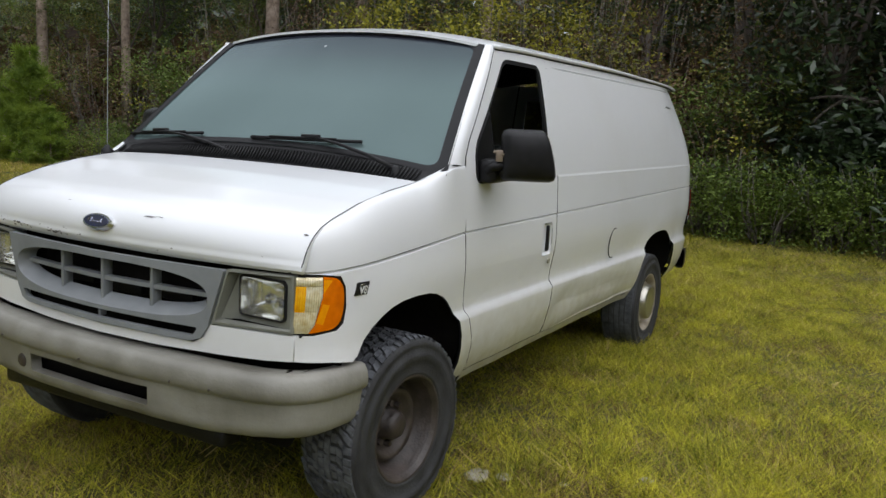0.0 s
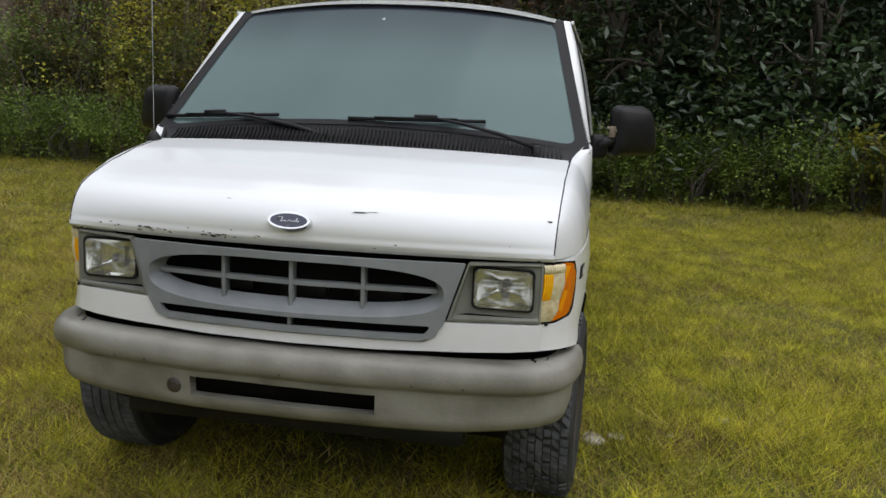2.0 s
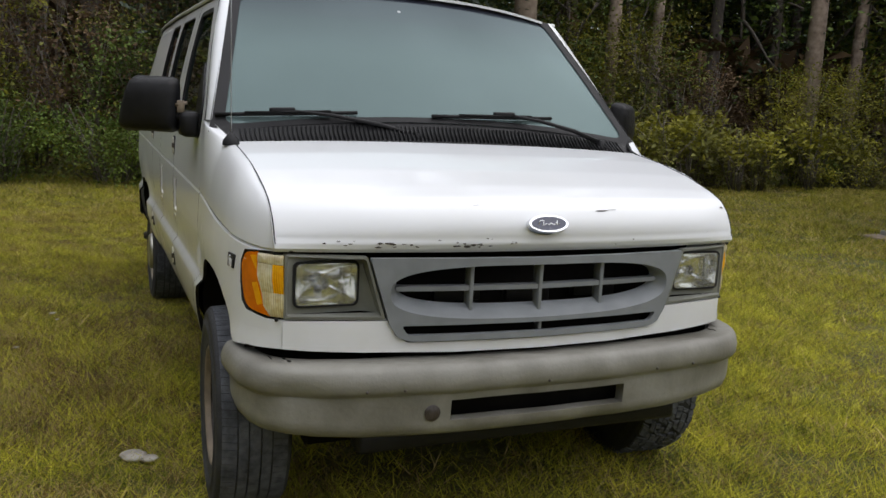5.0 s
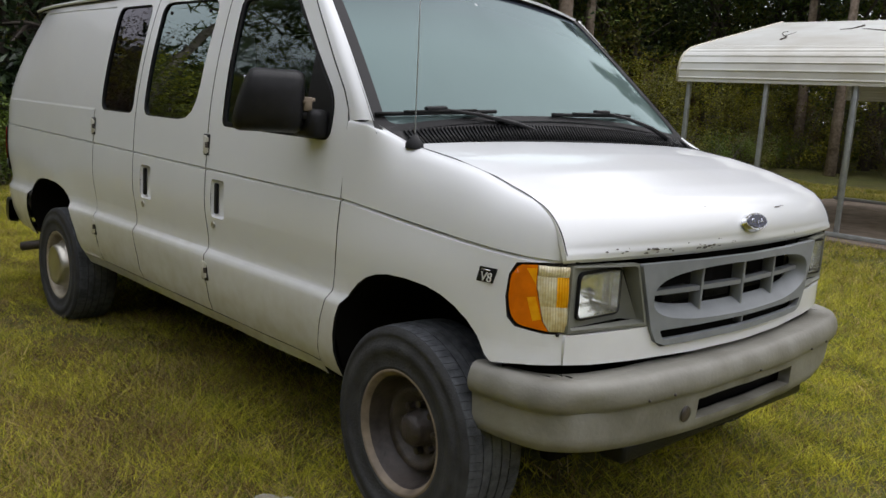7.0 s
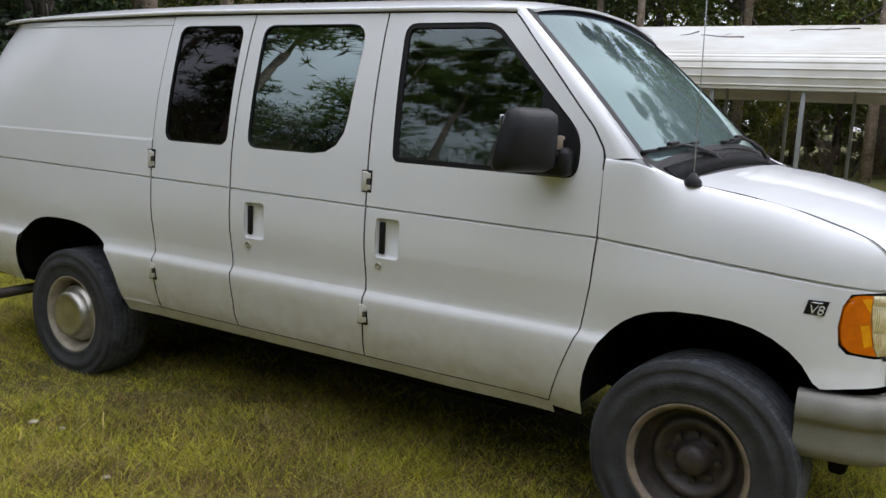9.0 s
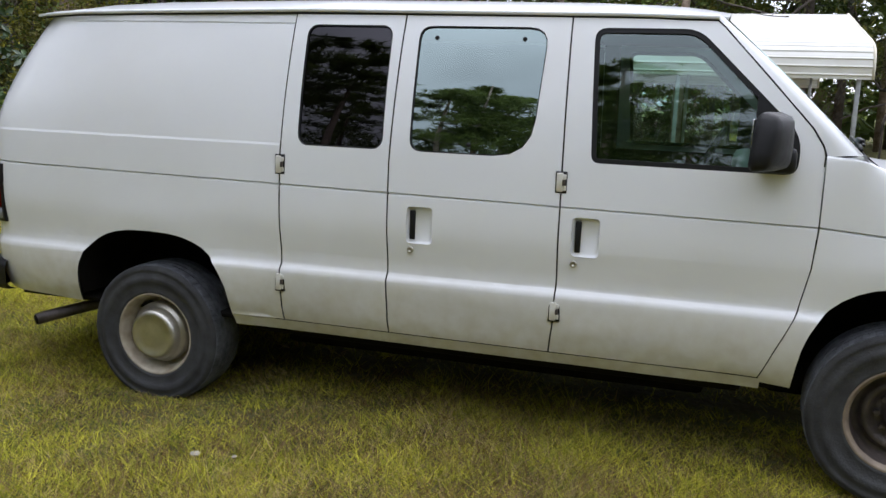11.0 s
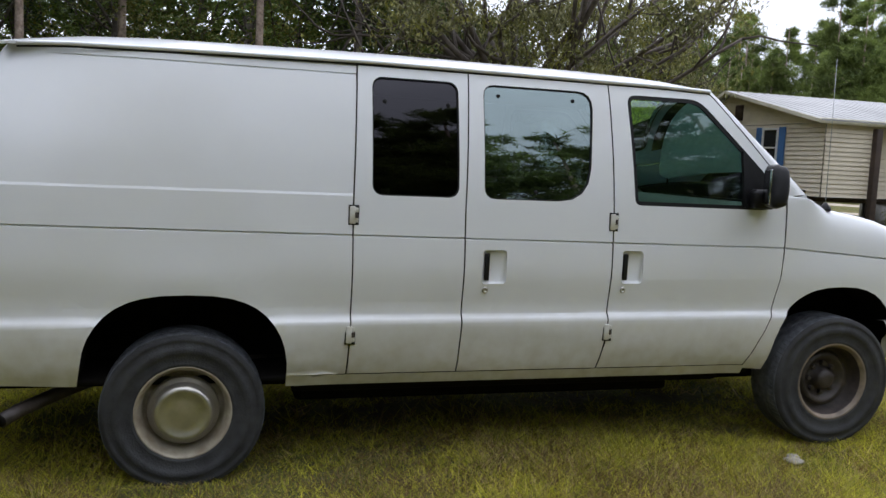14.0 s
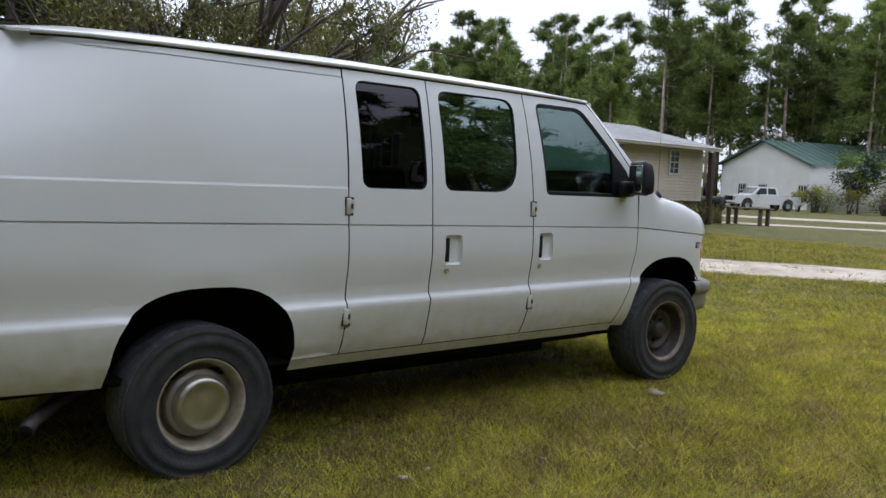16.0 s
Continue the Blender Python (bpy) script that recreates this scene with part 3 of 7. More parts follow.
for side in (-1, 1):
    # front fender with the corner of the nose below the lamps
    lo = 0.655
    foot = [(3.30 - 2 * G, 0.372), (3.17, 0.362)]
    ar = arch(2.742, 0.425, 0.838, 0.36)
    rear_arch = [p for p in ar if p[0] > 2.742 or p[1] > 0.6]
    fender = [(3.135 - 0.5 * G, 1.053)] + shifted(seam4[:-2], -0.5 * G)[::-1] + foot + [p for p in rear_arch[1:] if p[1] > 0.662 or p[0] > 2.742]
    fender += [(2.36, 0.655), (2.28, 0.665), (2.2, 0.67), (2.176, 0.672)]
    fender += [(2.176, 0.762), (2.225, 0.762), (2.30, 0.775), (2.325, 0.80), (2.333, 0.86), (2.325, 0.93), (2.305, 0.968), (2.25, 0.975), (2.176, 0.978)]
    fender += [(2.176, 0.99), (2.3, belt(2.3) + 0.006), (2.7, belt(2.7) + 0.006), (3.0, belt(3.0) + 0.006)]
    f = side_panel("fender", side, fender, front=True, step=0.05)
    # front door
    outer = shifted(seam3, -G) + [(y + 0.012, z) for y, z in pillar[::-1]] + shifted(seam4, G)[::-1]
    door = side_panel("front_door", side, outer, [DOORWIN, CUPF], label="white front door with hinged window frame")
    window_in(door, side, DOORWIN, GLASS, "green-tinted door glass", 0.02, drop=side > 0)
    handle_in(door, side, 3.988, 4.107, 0.848, 1.018, 4.092, 0.814)
    ra = arch(6.235, 0.452, 0.785, 0.352, p=2.7)
    tail = [(6.70, 0.362), (7.13, 0.372), (7.2, 0.38), (7.29, 0.40), (7.30, 0.6), (7.30, 1.1), (7.30, 1.5), (7.3, ROOF)]
    if side < 0:
        d2 = side_panel("side_door", side, shifted(seam2, -G) + shifted(seam3, G)[::-1], [MIDWIN, CUPM], label="white side door with tinted window")
        window_in(d2, side, MIDWIN, SIDEGLASS, "tinted side glass", 0.005, ((4.781, 1.762), (4.381, 1.762), (4.59, 1.298)))
        handle_in(d2, side, 4.735, 4.858, 0.842, 1.011, 4.838, 0.812)
        d3 = side_panel("side_door", side, shifted(seam1, -G) + shifted(seam2, G)[::-1], [REARWIN], label="narrow white side door with dark window")
        window_in(d3, side, REARWIN, DARKGLASS, "dark tinted side glass", 0.006, ((5.355, 1.70), (5.04, 1.70)))
        start, foot_y = seam1, 5.787
    else:
        start, foot_y = seam3, 5.787
    quarter = shifted(start, G)[::-1] + [(foot_y, 0.395 if side > 0 else 0.395)] + [(foot_y - 0.002, 0.37)] + ra[::-1][1:-1] + tail
    # order: down the seam, along the sill to the wheel opening, over it, round the tail and back along the roof
    q = side_panel("quarter_panel", side, quarter, upper=True)
    # sill
    sill = [(3.29, 0.336), (5.785, 0.334), (5.785, 0.39), (3.29, 0.39)]
    side_panel("sill", side, sill)
    # fender top between belt line and bonnet seam
    def crown(u, v, side=side):
        y = lerp(2.172, 3.135, u)
        p0 = body(along(y), belt(y) + 0.007, side, False)
        zs = curve(y, [2.172, 2.18, 2.21, 2.25, 2.3, 2.4, 2.5, 2.59, 2.84, 2.93, 3.0, 3.135], [0.993, 1.03, 1.085, 1.12, 1.147, 1.176, 1.207, 1.226, 1.264, 1.294, 1.32, 1.331])
        hip = body(along(3.132), 1.327, side, False)
        xs = curve(y, [2.172, 2.2, 2.3, 2.5, 2.84, 2.93, 3.0, 3.135], [0.855, 0.864, 0.874, 0.886, 0.895, 0.94, 0.974, abs(hip.x)])
        p1 = Vector((side * xs, y, zs))
        a = min(1.0, v / 0.8) * math.pi / 2
        h = max(0.0, zs - p0.z)
        p = Vector((p1.x + (p0.x - p1.x) * math.cos(a) ** 0.9, y, p0.z + h * math.sin(a) ** 1.1))
        if v > 0.8:
            # the top sweeps in to the foot of the windscreen pillar
            yi = curve(y, [2.172, 2.84, 3.135], [2.172, 2.84, 3.012])
            q = Vector((side * curve(yi, [2.84, 2.89, 2.95, 3.012], [0.894, 0.898, 0.92, 0.955]), yi, curve(yi, [2.84, 2.89, 2.95, 3.012], [1.264, 1.277, 1.302, 1.338])))
            p = p.lerp(q if y > 2.84 else p1 + Vector((-side * 0.001, 0, 0)), (v - 0.8) / 0.2)
        return p
    bm = grid(crown, np.unique(np.concatenate([np.linspace(0, 0.7, 32) ** 1.4, np.linspace(0.62, 1, 16)])), [0, 0.09, 0.18, 0.27, 0.36, 0.45, 0.54, 0.62, 0.69, 0.75, 0.8, 0.85, 0.9, 0.95, 1])
    bmesh.ops.recalc_face_normals(bm, faces=bm.faces[:])
    rim_edges(bm, (-side * 0.012, 0, -0.004))
    part("fender_top", bm, [PAINT, RUBBER], van, at=OFF)
    # windscreen pillar
    def post(u, v, side=side):
        ln = [(3.128, 1.327)] + pillar
        z = curve(u, np.linspace(0, 1, len(ln)), [p[1] for p in ln])
        y = curve(u, np.linspace(0, 1, len(ln)), [p[0] for p in ln]) + 0.004
        o = body(along(y), z, side, False)
        i = screen(side * 0.995, curve(z, [1.327, ROOF], [0.072, 1.0]), 0.006)
        m = (o + i) / 2 + Vector((side * 0.010, -0.006, 0.004))
        return o.lerp(m, v * 2) if v < 0.5 else m.lerp(i, v * 2 - 1)
    bm = grid(post, np.linspace(0, 1, 16), np.linspace(0, 1, 5))
    bmesh.ops.recalc_face_normals(bm, faces=bm.faces[:])
    rim_edges(bm, (-side * 0.01, 0.01, -0.01))
    part("windscreen_pillar", bm, [PAINT, RUBBER], van, at=OFF)
    bm = bmesh.new()
    tube(bm, [body(along(y + 0.006), z, side, False) + Vector((side * 0.0005, 0, 0)) for y, z in [(3.1355, 1.29), (3.1345, 1.33)] + pillar], 0.0024, 5)
    part("door_seam", bm, RUBBER, van, at=OFF)
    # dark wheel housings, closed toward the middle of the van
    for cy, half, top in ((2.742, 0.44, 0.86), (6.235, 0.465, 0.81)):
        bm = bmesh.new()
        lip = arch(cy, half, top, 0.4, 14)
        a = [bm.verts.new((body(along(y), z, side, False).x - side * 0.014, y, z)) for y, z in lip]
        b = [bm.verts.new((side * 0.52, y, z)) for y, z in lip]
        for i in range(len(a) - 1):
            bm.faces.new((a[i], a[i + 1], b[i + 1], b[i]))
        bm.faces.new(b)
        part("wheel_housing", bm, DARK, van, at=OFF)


# bonnet
def bonnet(u, v):
    """u across from -1 to 1, v from the cowl (0) to the lip (1)."""
    vs = [0, 0.25, 0.5, 0.68, 0.78, 0.84, 0.885, 0.925, 0.945, 0.955, 1.0]
    yc = curve(v, vs, [2.868, 2.64, 2.41, 2.245, 2.155, 2.105, 2.08, 2.072, 2.078, 2.074, 2.088])
    zc = curve(v, vs, [1.285, 1.257, 1.218, 1.18, 1.15, 1.118, 1.08, 1.04, 1.018, 1.012, 0.992])
    ye = curve(v, vs, [2.876, 2.66, 2.47, 2.33, 2.265, 2.228, 2.203, 2.186, 2.184, 2.178, 2.174])
    ze = curve(v, vs, [1.266, 1.238, 1.199, 1.157, 1.13, 1.1, 1.065, 1.03, 1.018, 1.01, 0.991])
    xe = curve(v, [0, 0.5, 0.8, 1.0], [0.893, 0.888, 0.885, 0.879])
    k = abs(u) ** 2.6
    return Vector((u * xe, lerp(yc, ye, abs(u) ** 2.2), lerp(zc, ze, k)))


bm = grid(bonnet, np.linspace(-1, 1, 41), sorted([*np.linspace(0, 0.93, 46), 0.945, 0.955, 0.975, 1.0]))
bmesh.ops.recalc_face_normals(bm, faces=bm.faces[:])
rim_edges(bm, (0, 0.012, -0.012))
hood = part("hood", bm, [PAINT, PAINT], van, "white hood with scratches and chipped lip", OFF)

# the thin dark seams along the hood's sides
for side in (-1, 1):
    bm = bmesh.new()
    tube(bm, [bonnet(side * 0.996, a) + Vector((0, 0, 0.0004)) for a in np.linspace(0.01, 0.97, 34)], 0.0023, 5)
    part("hood_seam", bm, RUBBER, van, at=OFF)

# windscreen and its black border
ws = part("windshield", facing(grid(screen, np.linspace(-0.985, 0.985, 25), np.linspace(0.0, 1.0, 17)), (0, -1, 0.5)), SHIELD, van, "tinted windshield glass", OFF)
ws.visible_shadow = False
loop = [(-1, 0), (1, 0), (1, 1), (-1, 1)]
inner = soft_poly([(-0.945, 0.035), (0.945, 0.035), (0.938, 0.975), (-0.938, 0.975)], 0.07)
part("seal", sheet(loop, [inner], lambda u, v: screen(u, v, 0.004), (), 0.12, 0.12), RUBBER, ws)

# cowl: louvred black panel ahead of the windscreen
def cowl(u, v):
    a = Vector((u * 0.893, 2.872 + 0.006 * u * u, 1.268 - 0.012 * abs(u) ** 2.5))
    return a.lerp(screen(u, 0.03, 0.004), v) + Vector((0, 0, -0.01 * math.sin(v * math.pi)))


cw = part("cowl_panel", rim_edges(grid(cowl, np.linspace(-1, 1, 33), np.linspace(0, 1, 5)), (0, 0, -0.02)), BLACK, van, "black louvred cowl panel", OFF)
bm = bmesh.new()
for i in range(96):
    u = -0.92 + 1.84 * i / 95
    p, q = cowl(u, 0.08), cowl(u, 0.85)
    c = (p + q) / 2
    box(bm, c.x, c.y, c.z + 0.003, 0.006, abs(q.y - p.y), 0.006, m=Matrix.Rotation(math.atan2(q.z - p.z, q.y - p.y), 4, 'X'))
part("louvres", bm, BLACK, cw)

# roof with its gutter
def roof(u, v):
    y = curve(v, [0, 0.03, 0.08, 0.94, 1.0], [3.545, 3.60, 3.72, 6.94, 7.03])
    w = curve(y, [3.545, 3.62, 3.8, 6.2, 7.03], [0.752, 0.79, 0.822, 0.83, 0.775])
    ze = curve(y, [3.545, 3.62, 3.9, 5.4, 6.8, 7.03], [1.874, 1.876, 1.884, 1.893, 1.873, 1.855])
    crown = curve(y, [3.545, 3.7, 4.2, 6.6, 7.03], [0.062, 0.085, 0.1, 0.1, 0.06])
    bow = 0.02 * (1 - u * u) * smooth(3.72, 3.5, y)
    return Vector((u * w, y - bow, ze + crown * (1 - abs(u) ** 2.4)))


bm = grid(roof, np.linspace(-1, 1, 25), [0, 0.015, 0.03, 0.05, 0.08, 0.12, 0.2, 0.3, 0.4, 0.5, 0.6, 0.7, 0.8, 0.88, 0.94, 0.97, 1.0])
bmesh.ops.recalc_face_normals(bm, faces=bm.faces[:])
rim_edges(bm, (0, 0, -0.012))
rf = part("roof", bm, PAINT, van, "white roof with weathered front edge", OFF)
for side in (-1, 1):
    bm = bmesh.new()
    pts = []
    for v in np.linspace(0.02, 0.95, 30):
        p = roof(side, v)
        edge = max(abs(p.x) + 0.009, abs(body(along(p.y), p.z - 0.02, side, False).x) + 0.003)
        pts.append(Vector((side * edge, p.y, p.z - 0.011)))
    tube(bm, pts, 0.0105, 6)
    part("gutter", bm, PAINT, rf)
    # thin dark line just below the gutter
    bm = bmesh.new()
    tube(bm, [p + Vector((-side * 0.003, 0, -0.012)) for p in pts], 0.006, 5)
    part("gutter_seal", bm, RUBBER, rf)

# near-black sheet closes the cabin below the roof: cabin shade put into colour
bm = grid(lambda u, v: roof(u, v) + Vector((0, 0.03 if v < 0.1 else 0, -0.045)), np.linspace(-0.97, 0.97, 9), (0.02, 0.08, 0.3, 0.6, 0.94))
part("headliner", bm, DARK, van, "near-black sheet under the roof, standing for cabin shade", OFF)

# near-black sheets behind the panels: paint shade into the gaps, keep the cabin closed
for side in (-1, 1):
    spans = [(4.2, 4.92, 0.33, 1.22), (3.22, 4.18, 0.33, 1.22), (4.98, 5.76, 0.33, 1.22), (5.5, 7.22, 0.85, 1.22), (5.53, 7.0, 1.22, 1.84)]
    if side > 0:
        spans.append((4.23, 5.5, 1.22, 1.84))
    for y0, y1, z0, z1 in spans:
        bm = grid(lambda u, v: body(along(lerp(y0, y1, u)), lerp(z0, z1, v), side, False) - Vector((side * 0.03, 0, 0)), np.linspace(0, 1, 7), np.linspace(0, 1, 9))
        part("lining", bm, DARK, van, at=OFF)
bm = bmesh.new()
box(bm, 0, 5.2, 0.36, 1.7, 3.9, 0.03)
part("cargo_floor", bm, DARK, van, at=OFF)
for y, side in ((4.18, -1), (4.945, -1), (5.49, -1), (4.18, 1)):
    bm = grid(lambda u, v: body(along(y + lerp(-0.05, 0.05, u)), lerp(0.38, 1.85, v), side, False) - Vector((side * 0.022, 0, 0)), (0, 1), np.linspace(0, 1, 14))
    part("door_post", bm, RUBBER, van, at=OFF)
# plain underbody boxes, added to block the light under the van
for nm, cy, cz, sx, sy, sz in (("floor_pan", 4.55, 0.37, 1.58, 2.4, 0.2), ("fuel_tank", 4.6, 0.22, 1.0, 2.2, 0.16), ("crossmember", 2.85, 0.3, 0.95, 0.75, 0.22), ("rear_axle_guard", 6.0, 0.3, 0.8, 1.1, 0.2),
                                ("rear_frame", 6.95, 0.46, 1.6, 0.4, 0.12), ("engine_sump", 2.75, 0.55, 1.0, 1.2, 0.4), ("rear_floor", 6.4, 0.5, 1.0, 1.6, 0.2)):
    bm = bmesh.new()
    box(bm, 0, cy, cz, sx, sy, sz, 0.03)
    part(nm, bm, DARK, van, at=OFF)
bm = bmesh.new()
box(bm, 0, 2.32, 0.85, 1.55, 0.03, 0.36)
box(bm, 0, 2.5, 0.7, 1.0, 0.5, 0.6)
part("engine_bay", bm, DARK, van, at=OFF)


# ---- nose: fascia pieces are given by (x, z) on the plan of the nose
def nose(x, z, d=0.0):
    """The front face; d: how far proud of it."""
    s = math.copysign(curve(abs(x), PLAN_X[:9], PLAN_S[:9]), x)
    px, py = plan_at(abs(s))
    return Vector((x, py - d, z))


def fascia(name, outer, holes, material, d=0.0, back=0.02, parent=None, label="", step=0.08):
    bm = sheet(outer, holes, lambda x, z: nose(x, z, d), (), step, step, lambda co: Vector((0, back, 0)))
    return part(name, bm, material, parent or van, label, OFF if parent is None else (0, 0, 0))


GR_OUT = soft_poly([(-0.594, 0.966), (-0.528, 0.755), (-0.5, 0.712), (-0.46, 0.696), (0.46, 0.696), (0.5, 0.712), (0.528, 0.755), (0.594, 0.966)], [0.01, 0, 0, 0.02, 0.02, 0, 0, 0.01])
GR_OVAL = [(0.528 * math.copysign(abs(math.cos(t)) ** 0.62, math.cos(t)), 0.854 + (0.088 if math.sin(t) > 0 else 0.09) * math.copysign(abs(math.sin(t)) ** 0.72, math.sin(t))) for t in [2 * math.pi * (k + 0.5) / 56 for k in range(56)]]
GR_SLOT = soft_poly([(-0.488, 0.748), (-0.465, 0.716), (0.465, 0.716), (0.488, 0.748)], 0.012)
low = [(-0.848, 0.672), (-0.6, 0.662), (-0.3, 0.655), (0.3, 0.655), (0.6, 0.662), (0.848, 0.672), (0.848, 0.762), (0.522, 0.764), (0.505, 0.715), (0.462, 0.69), (-0.462, 0.69), (-0.505, 0.715), (-0.522, 0.764), (-0.848, 0.762)]
fascia("front_lower_panel", low, [], PAINT, 0.0, 0.03, label="white strip below the lamps and grille")
gr = fascia("grille", GR_OUT, [GR_OVAL, GR_SLOT], GREY, 0.012, 0.02, label="grey plastic grille with oval opening")
# sloping throat of the oval and the bars set back in it
bm = bmesh.new()
cx, cz = 0.0, 0.855
rings = []
for k, kz, up, d in ((1.0, 1.0, 0.0, 0.012), (0.985, 0.95, 0.002, 0.0), (0.955, 0.84, 0.01, -0.022), (0.93, 0.76, 0.016, -0.05)):
    rings.append([bm.verts.new(nose(x * k, cz + (z - cz) * kz + up, d)) for x, z in GR_OVAL])
for a, b in zip(rings, rings[1:]):
    for i in range(len(a)):
        bm.faces.new((a[i - 1], a[i], b[i], b[i - 1]))
bmesh.ops.recalc_face_normals(bm, faces=bm.faces[:])
part("throat", bm, GREY, gr)
bar = fascia("bar", rounded(-0.50, 0.853, 0.50, 0.869, 0.006, 2), [], GREY, -0.022, 0.03, gr)
for x in (-0.249, 0.0, 0.249):
    bm = bmesh.new()
    p = nose(x, 0.852, -0.04)
    box(bm, p.x, p.y, p.z, 0.014, 0.045, 0.172, 0.003)
    part("bar", bm, GREY, gr)
bm = bmesh.new()
p = nose(0, 0.732, -0.02)
box(bm, p.x, p.y, p.z, 0.012, 0.03, 0.034, 0.002)
part("bar", bm, GREY, gr)
bm = grid(lambda u, v: Vector((u, 2.25 + 0.006 * (int(round(v)) % 2), 0.69 + 0.29 * v / 40)), (-0.56, 0.56), range(41))
part("radiator", bm, DARK, van, at=OFF)
for i in range(3):
    bm = bmesh.new()
    box(bm, -0.26 + 0.27 * i, 2.2, 0.822 - 0.01 * (i % 2), 0.17, 0.03, 0.05, 0.004)
    part("bracket", bm, BLACK, van, at=OFF)

for side in (-1, 1):
    m = lambda pts: [(side * x, z) for x, z in pts]
    lens_loop = rounded(0.618, 0.811, 0.814, 0.943, 0.018, 4)
    cut = rounded(0.611, 0.804, 0.821, 0.95, 0.02, 4)
    bm = bmesh.new()
    mid = soft_poly([(0.606, 0.962), (0.551, 0.778), (0.84, 0.778), (0.84, 0.966)], 0.008, 2)
    edge = soft_poly([(0.602, 0.970), (0.538, 0.768), (0.846, 0.768), (0.846, 0.972)], 0.004, 2)
    deep = soft_poly([(0.604, 0.958), (0.556, 0.784), (0.836, 0.784), (0.836, 0.962)], 0.008, 2)
    rings = [[bm.verts.new(nose(side * x, z, d)) for x, z in lp] for lp, d in ((edge, -0.02), (edge, 0.004), (mid, 0.004))]
    rings.append([bm.verts.new(nose(side * x, z, -0.002).lerp(Vector((side * x, nose(0.707, 0.88).y + 0.04, z)), smooth(0.535, 0.592, x))) for x, z in deep])
    for a, b in zip(rings, rings[1:]):
        for i in range(len(a)):
            bm.faces.new((a[i - 1], a[i], b[i], b[i - 1]))
    bmesh.ops.recalc_face_normals(bm, faces=bm.faces[:])
    bz = part("headlight_bezel", bm, BEZEL, van, "greenish grey recessed headlight bezel", OFF, smooth=False)
    lamp_y = nose(0.707, 0.88).y
    face = lambda x, z, d: Vector((x, lamp_y - d, z))
    floor_of = lambda x, z: nose(x, z, -0.002).lerp(face(x, z, -0.04), smooth(0.535, 0.592, abs(x)))
    bm = sheet(m(deep), [m(cut)], floor_of, (), 0.04, 0.3)
    part("bezel_floor", bm, BEZEL, bz)
    bm = sheet(m(cut), [m(lens_loop)], lambda x, z: face(x, z, -0.03), (), 0.3, 0.3, lambda co: Vector((0, 0.03, 0)))
    part("lamp_gasket", bm, RUBBER, bz)
    # lamp: reflector bowl, lens with upright flutes
    bm = bmesh.new()
    cx, cz = 0.716, 0.877
    rings = []
    for k, d in ((1.0, -0.045), (0.97, -0.06), (0.9, -0.078), (0.76, -0.1), (0.55, -0.117), (0.3, -0.128), (0.12, -0.131)):
        rings.append([bm.verts.new(face(side * (cx + (x - cx) * k), cz + (z - cz) * k, d + 0.01)) for x, z in lens_loop])
    for a, b in zip(rings, rings[1:]):
        for i in range(len(a)):
            bm.faces.new((a[i - 1], a[i], b[i], b[i - 1]))
    bm.faces.new(rings[-1])
    bmesh.ops.recalc_face_normals(bm, faces=bm.faces[:])
    hl = part("headlight", bm, REFLECTOR, van, "rectangular headlight with clear fluted lens", OFF)
    bm = bmesh.new()
    lathe(bm, [(0, 0.012), (-0.02, 0.02), (-0.035, 0.016), (-0.045, 0.0005)], 14, 'Z')
    bmesh.ops.rotate(bm, cent=(0, 0, 0), matrix=Matrix.Rotation(radians(-90), 3, 'X'), verts=bm.verts[:])
    part("bulb", bm, BRIGHT, hl, at=face(side * 0.715, 0.87, -0.095))
    bm = sheet(m(lens_loop), [], lambda x, z: face(x, z, -0.026 + 0.0025 * math.sin(x * 2 * math.pi / 0.022) * smooth(0.935, 0.9, z)), (), 0.0055, 0.05)
    facing(bm, (0, -1, 0))
    ln = part("lens", bm, LENS, hl, "clear fluted glass")
    ln.visible_shadow = False
    # corner signal
    sig = soft_poly([(along(2.18), 0.768), (along(2.215), 0.768), (along(2.297), 0.782), (along(2.318), 0.81), (along(2.325), 0.86), (along(2.317), 0.93), (along(2.295), 0.962), (along(2.25), 0.968), (along(2.18), 0.968)], [0.004, 0, 0.02, 0.02, 0.02, 0.02, 0.02, 0, 0.004], 3)
    gasket = grown(sig, 0.009)
    fn = lambda d: (lambda s, z: body(s, z, side, False) - Vector((side * d * 0.6, -d * 0.8, 0)))
    sg = part("turn_signal", sheet(gasket, [], fn(0.014), (), 0.03, 0.08), RUBBER, van, "corner turn signal with amber and clear lens", OFF)
    mid_hi, mid_lo = along(2.245), along(2.215)
    outer_l = [(mid_lo + 0.002, 0.77)] + [p for p in sig if p[0] > along(2.25)] + [(mid_hi + 0.002, 0.966), (mid_hi + 0.002, 0.90), (along(2.228) + 0.002, 0.80)]
    part("outer_lens", sheet(outer_l, [], fn(0.0), (), 0.03, 0.05, lambda co: Vector((-side * 0.008, 0.01, 0))), AMBER, sg, "amber lens")
    for facet in ([(mid_hi + 0.004, 0.958), (mid_hi + 0.004, 0.91), (mid_hi + 0.036, 0.955)], [(along(2.228) + 0.006, 0.806), (along(2.226) + 0.034, 0.798), (mid_hi + 0.03, 0.868), (mid_hi + 0.004, 0.874)]):
        part("lens_facet", sheet(facet, [], fn(-0.0012), (), 0.03, 0.05, lambda co: Vector((-side * 0.002, 0.002, 0))), YELLOWLENS, sg, "yellow facet of the amber lens")
    back = lambda co: Vector((-side * 0.008, 0.01, 0))
    s0, mids = along(2.18), lerp(along(2.18), mid_lo, 0.66)
    cutz = 0.845
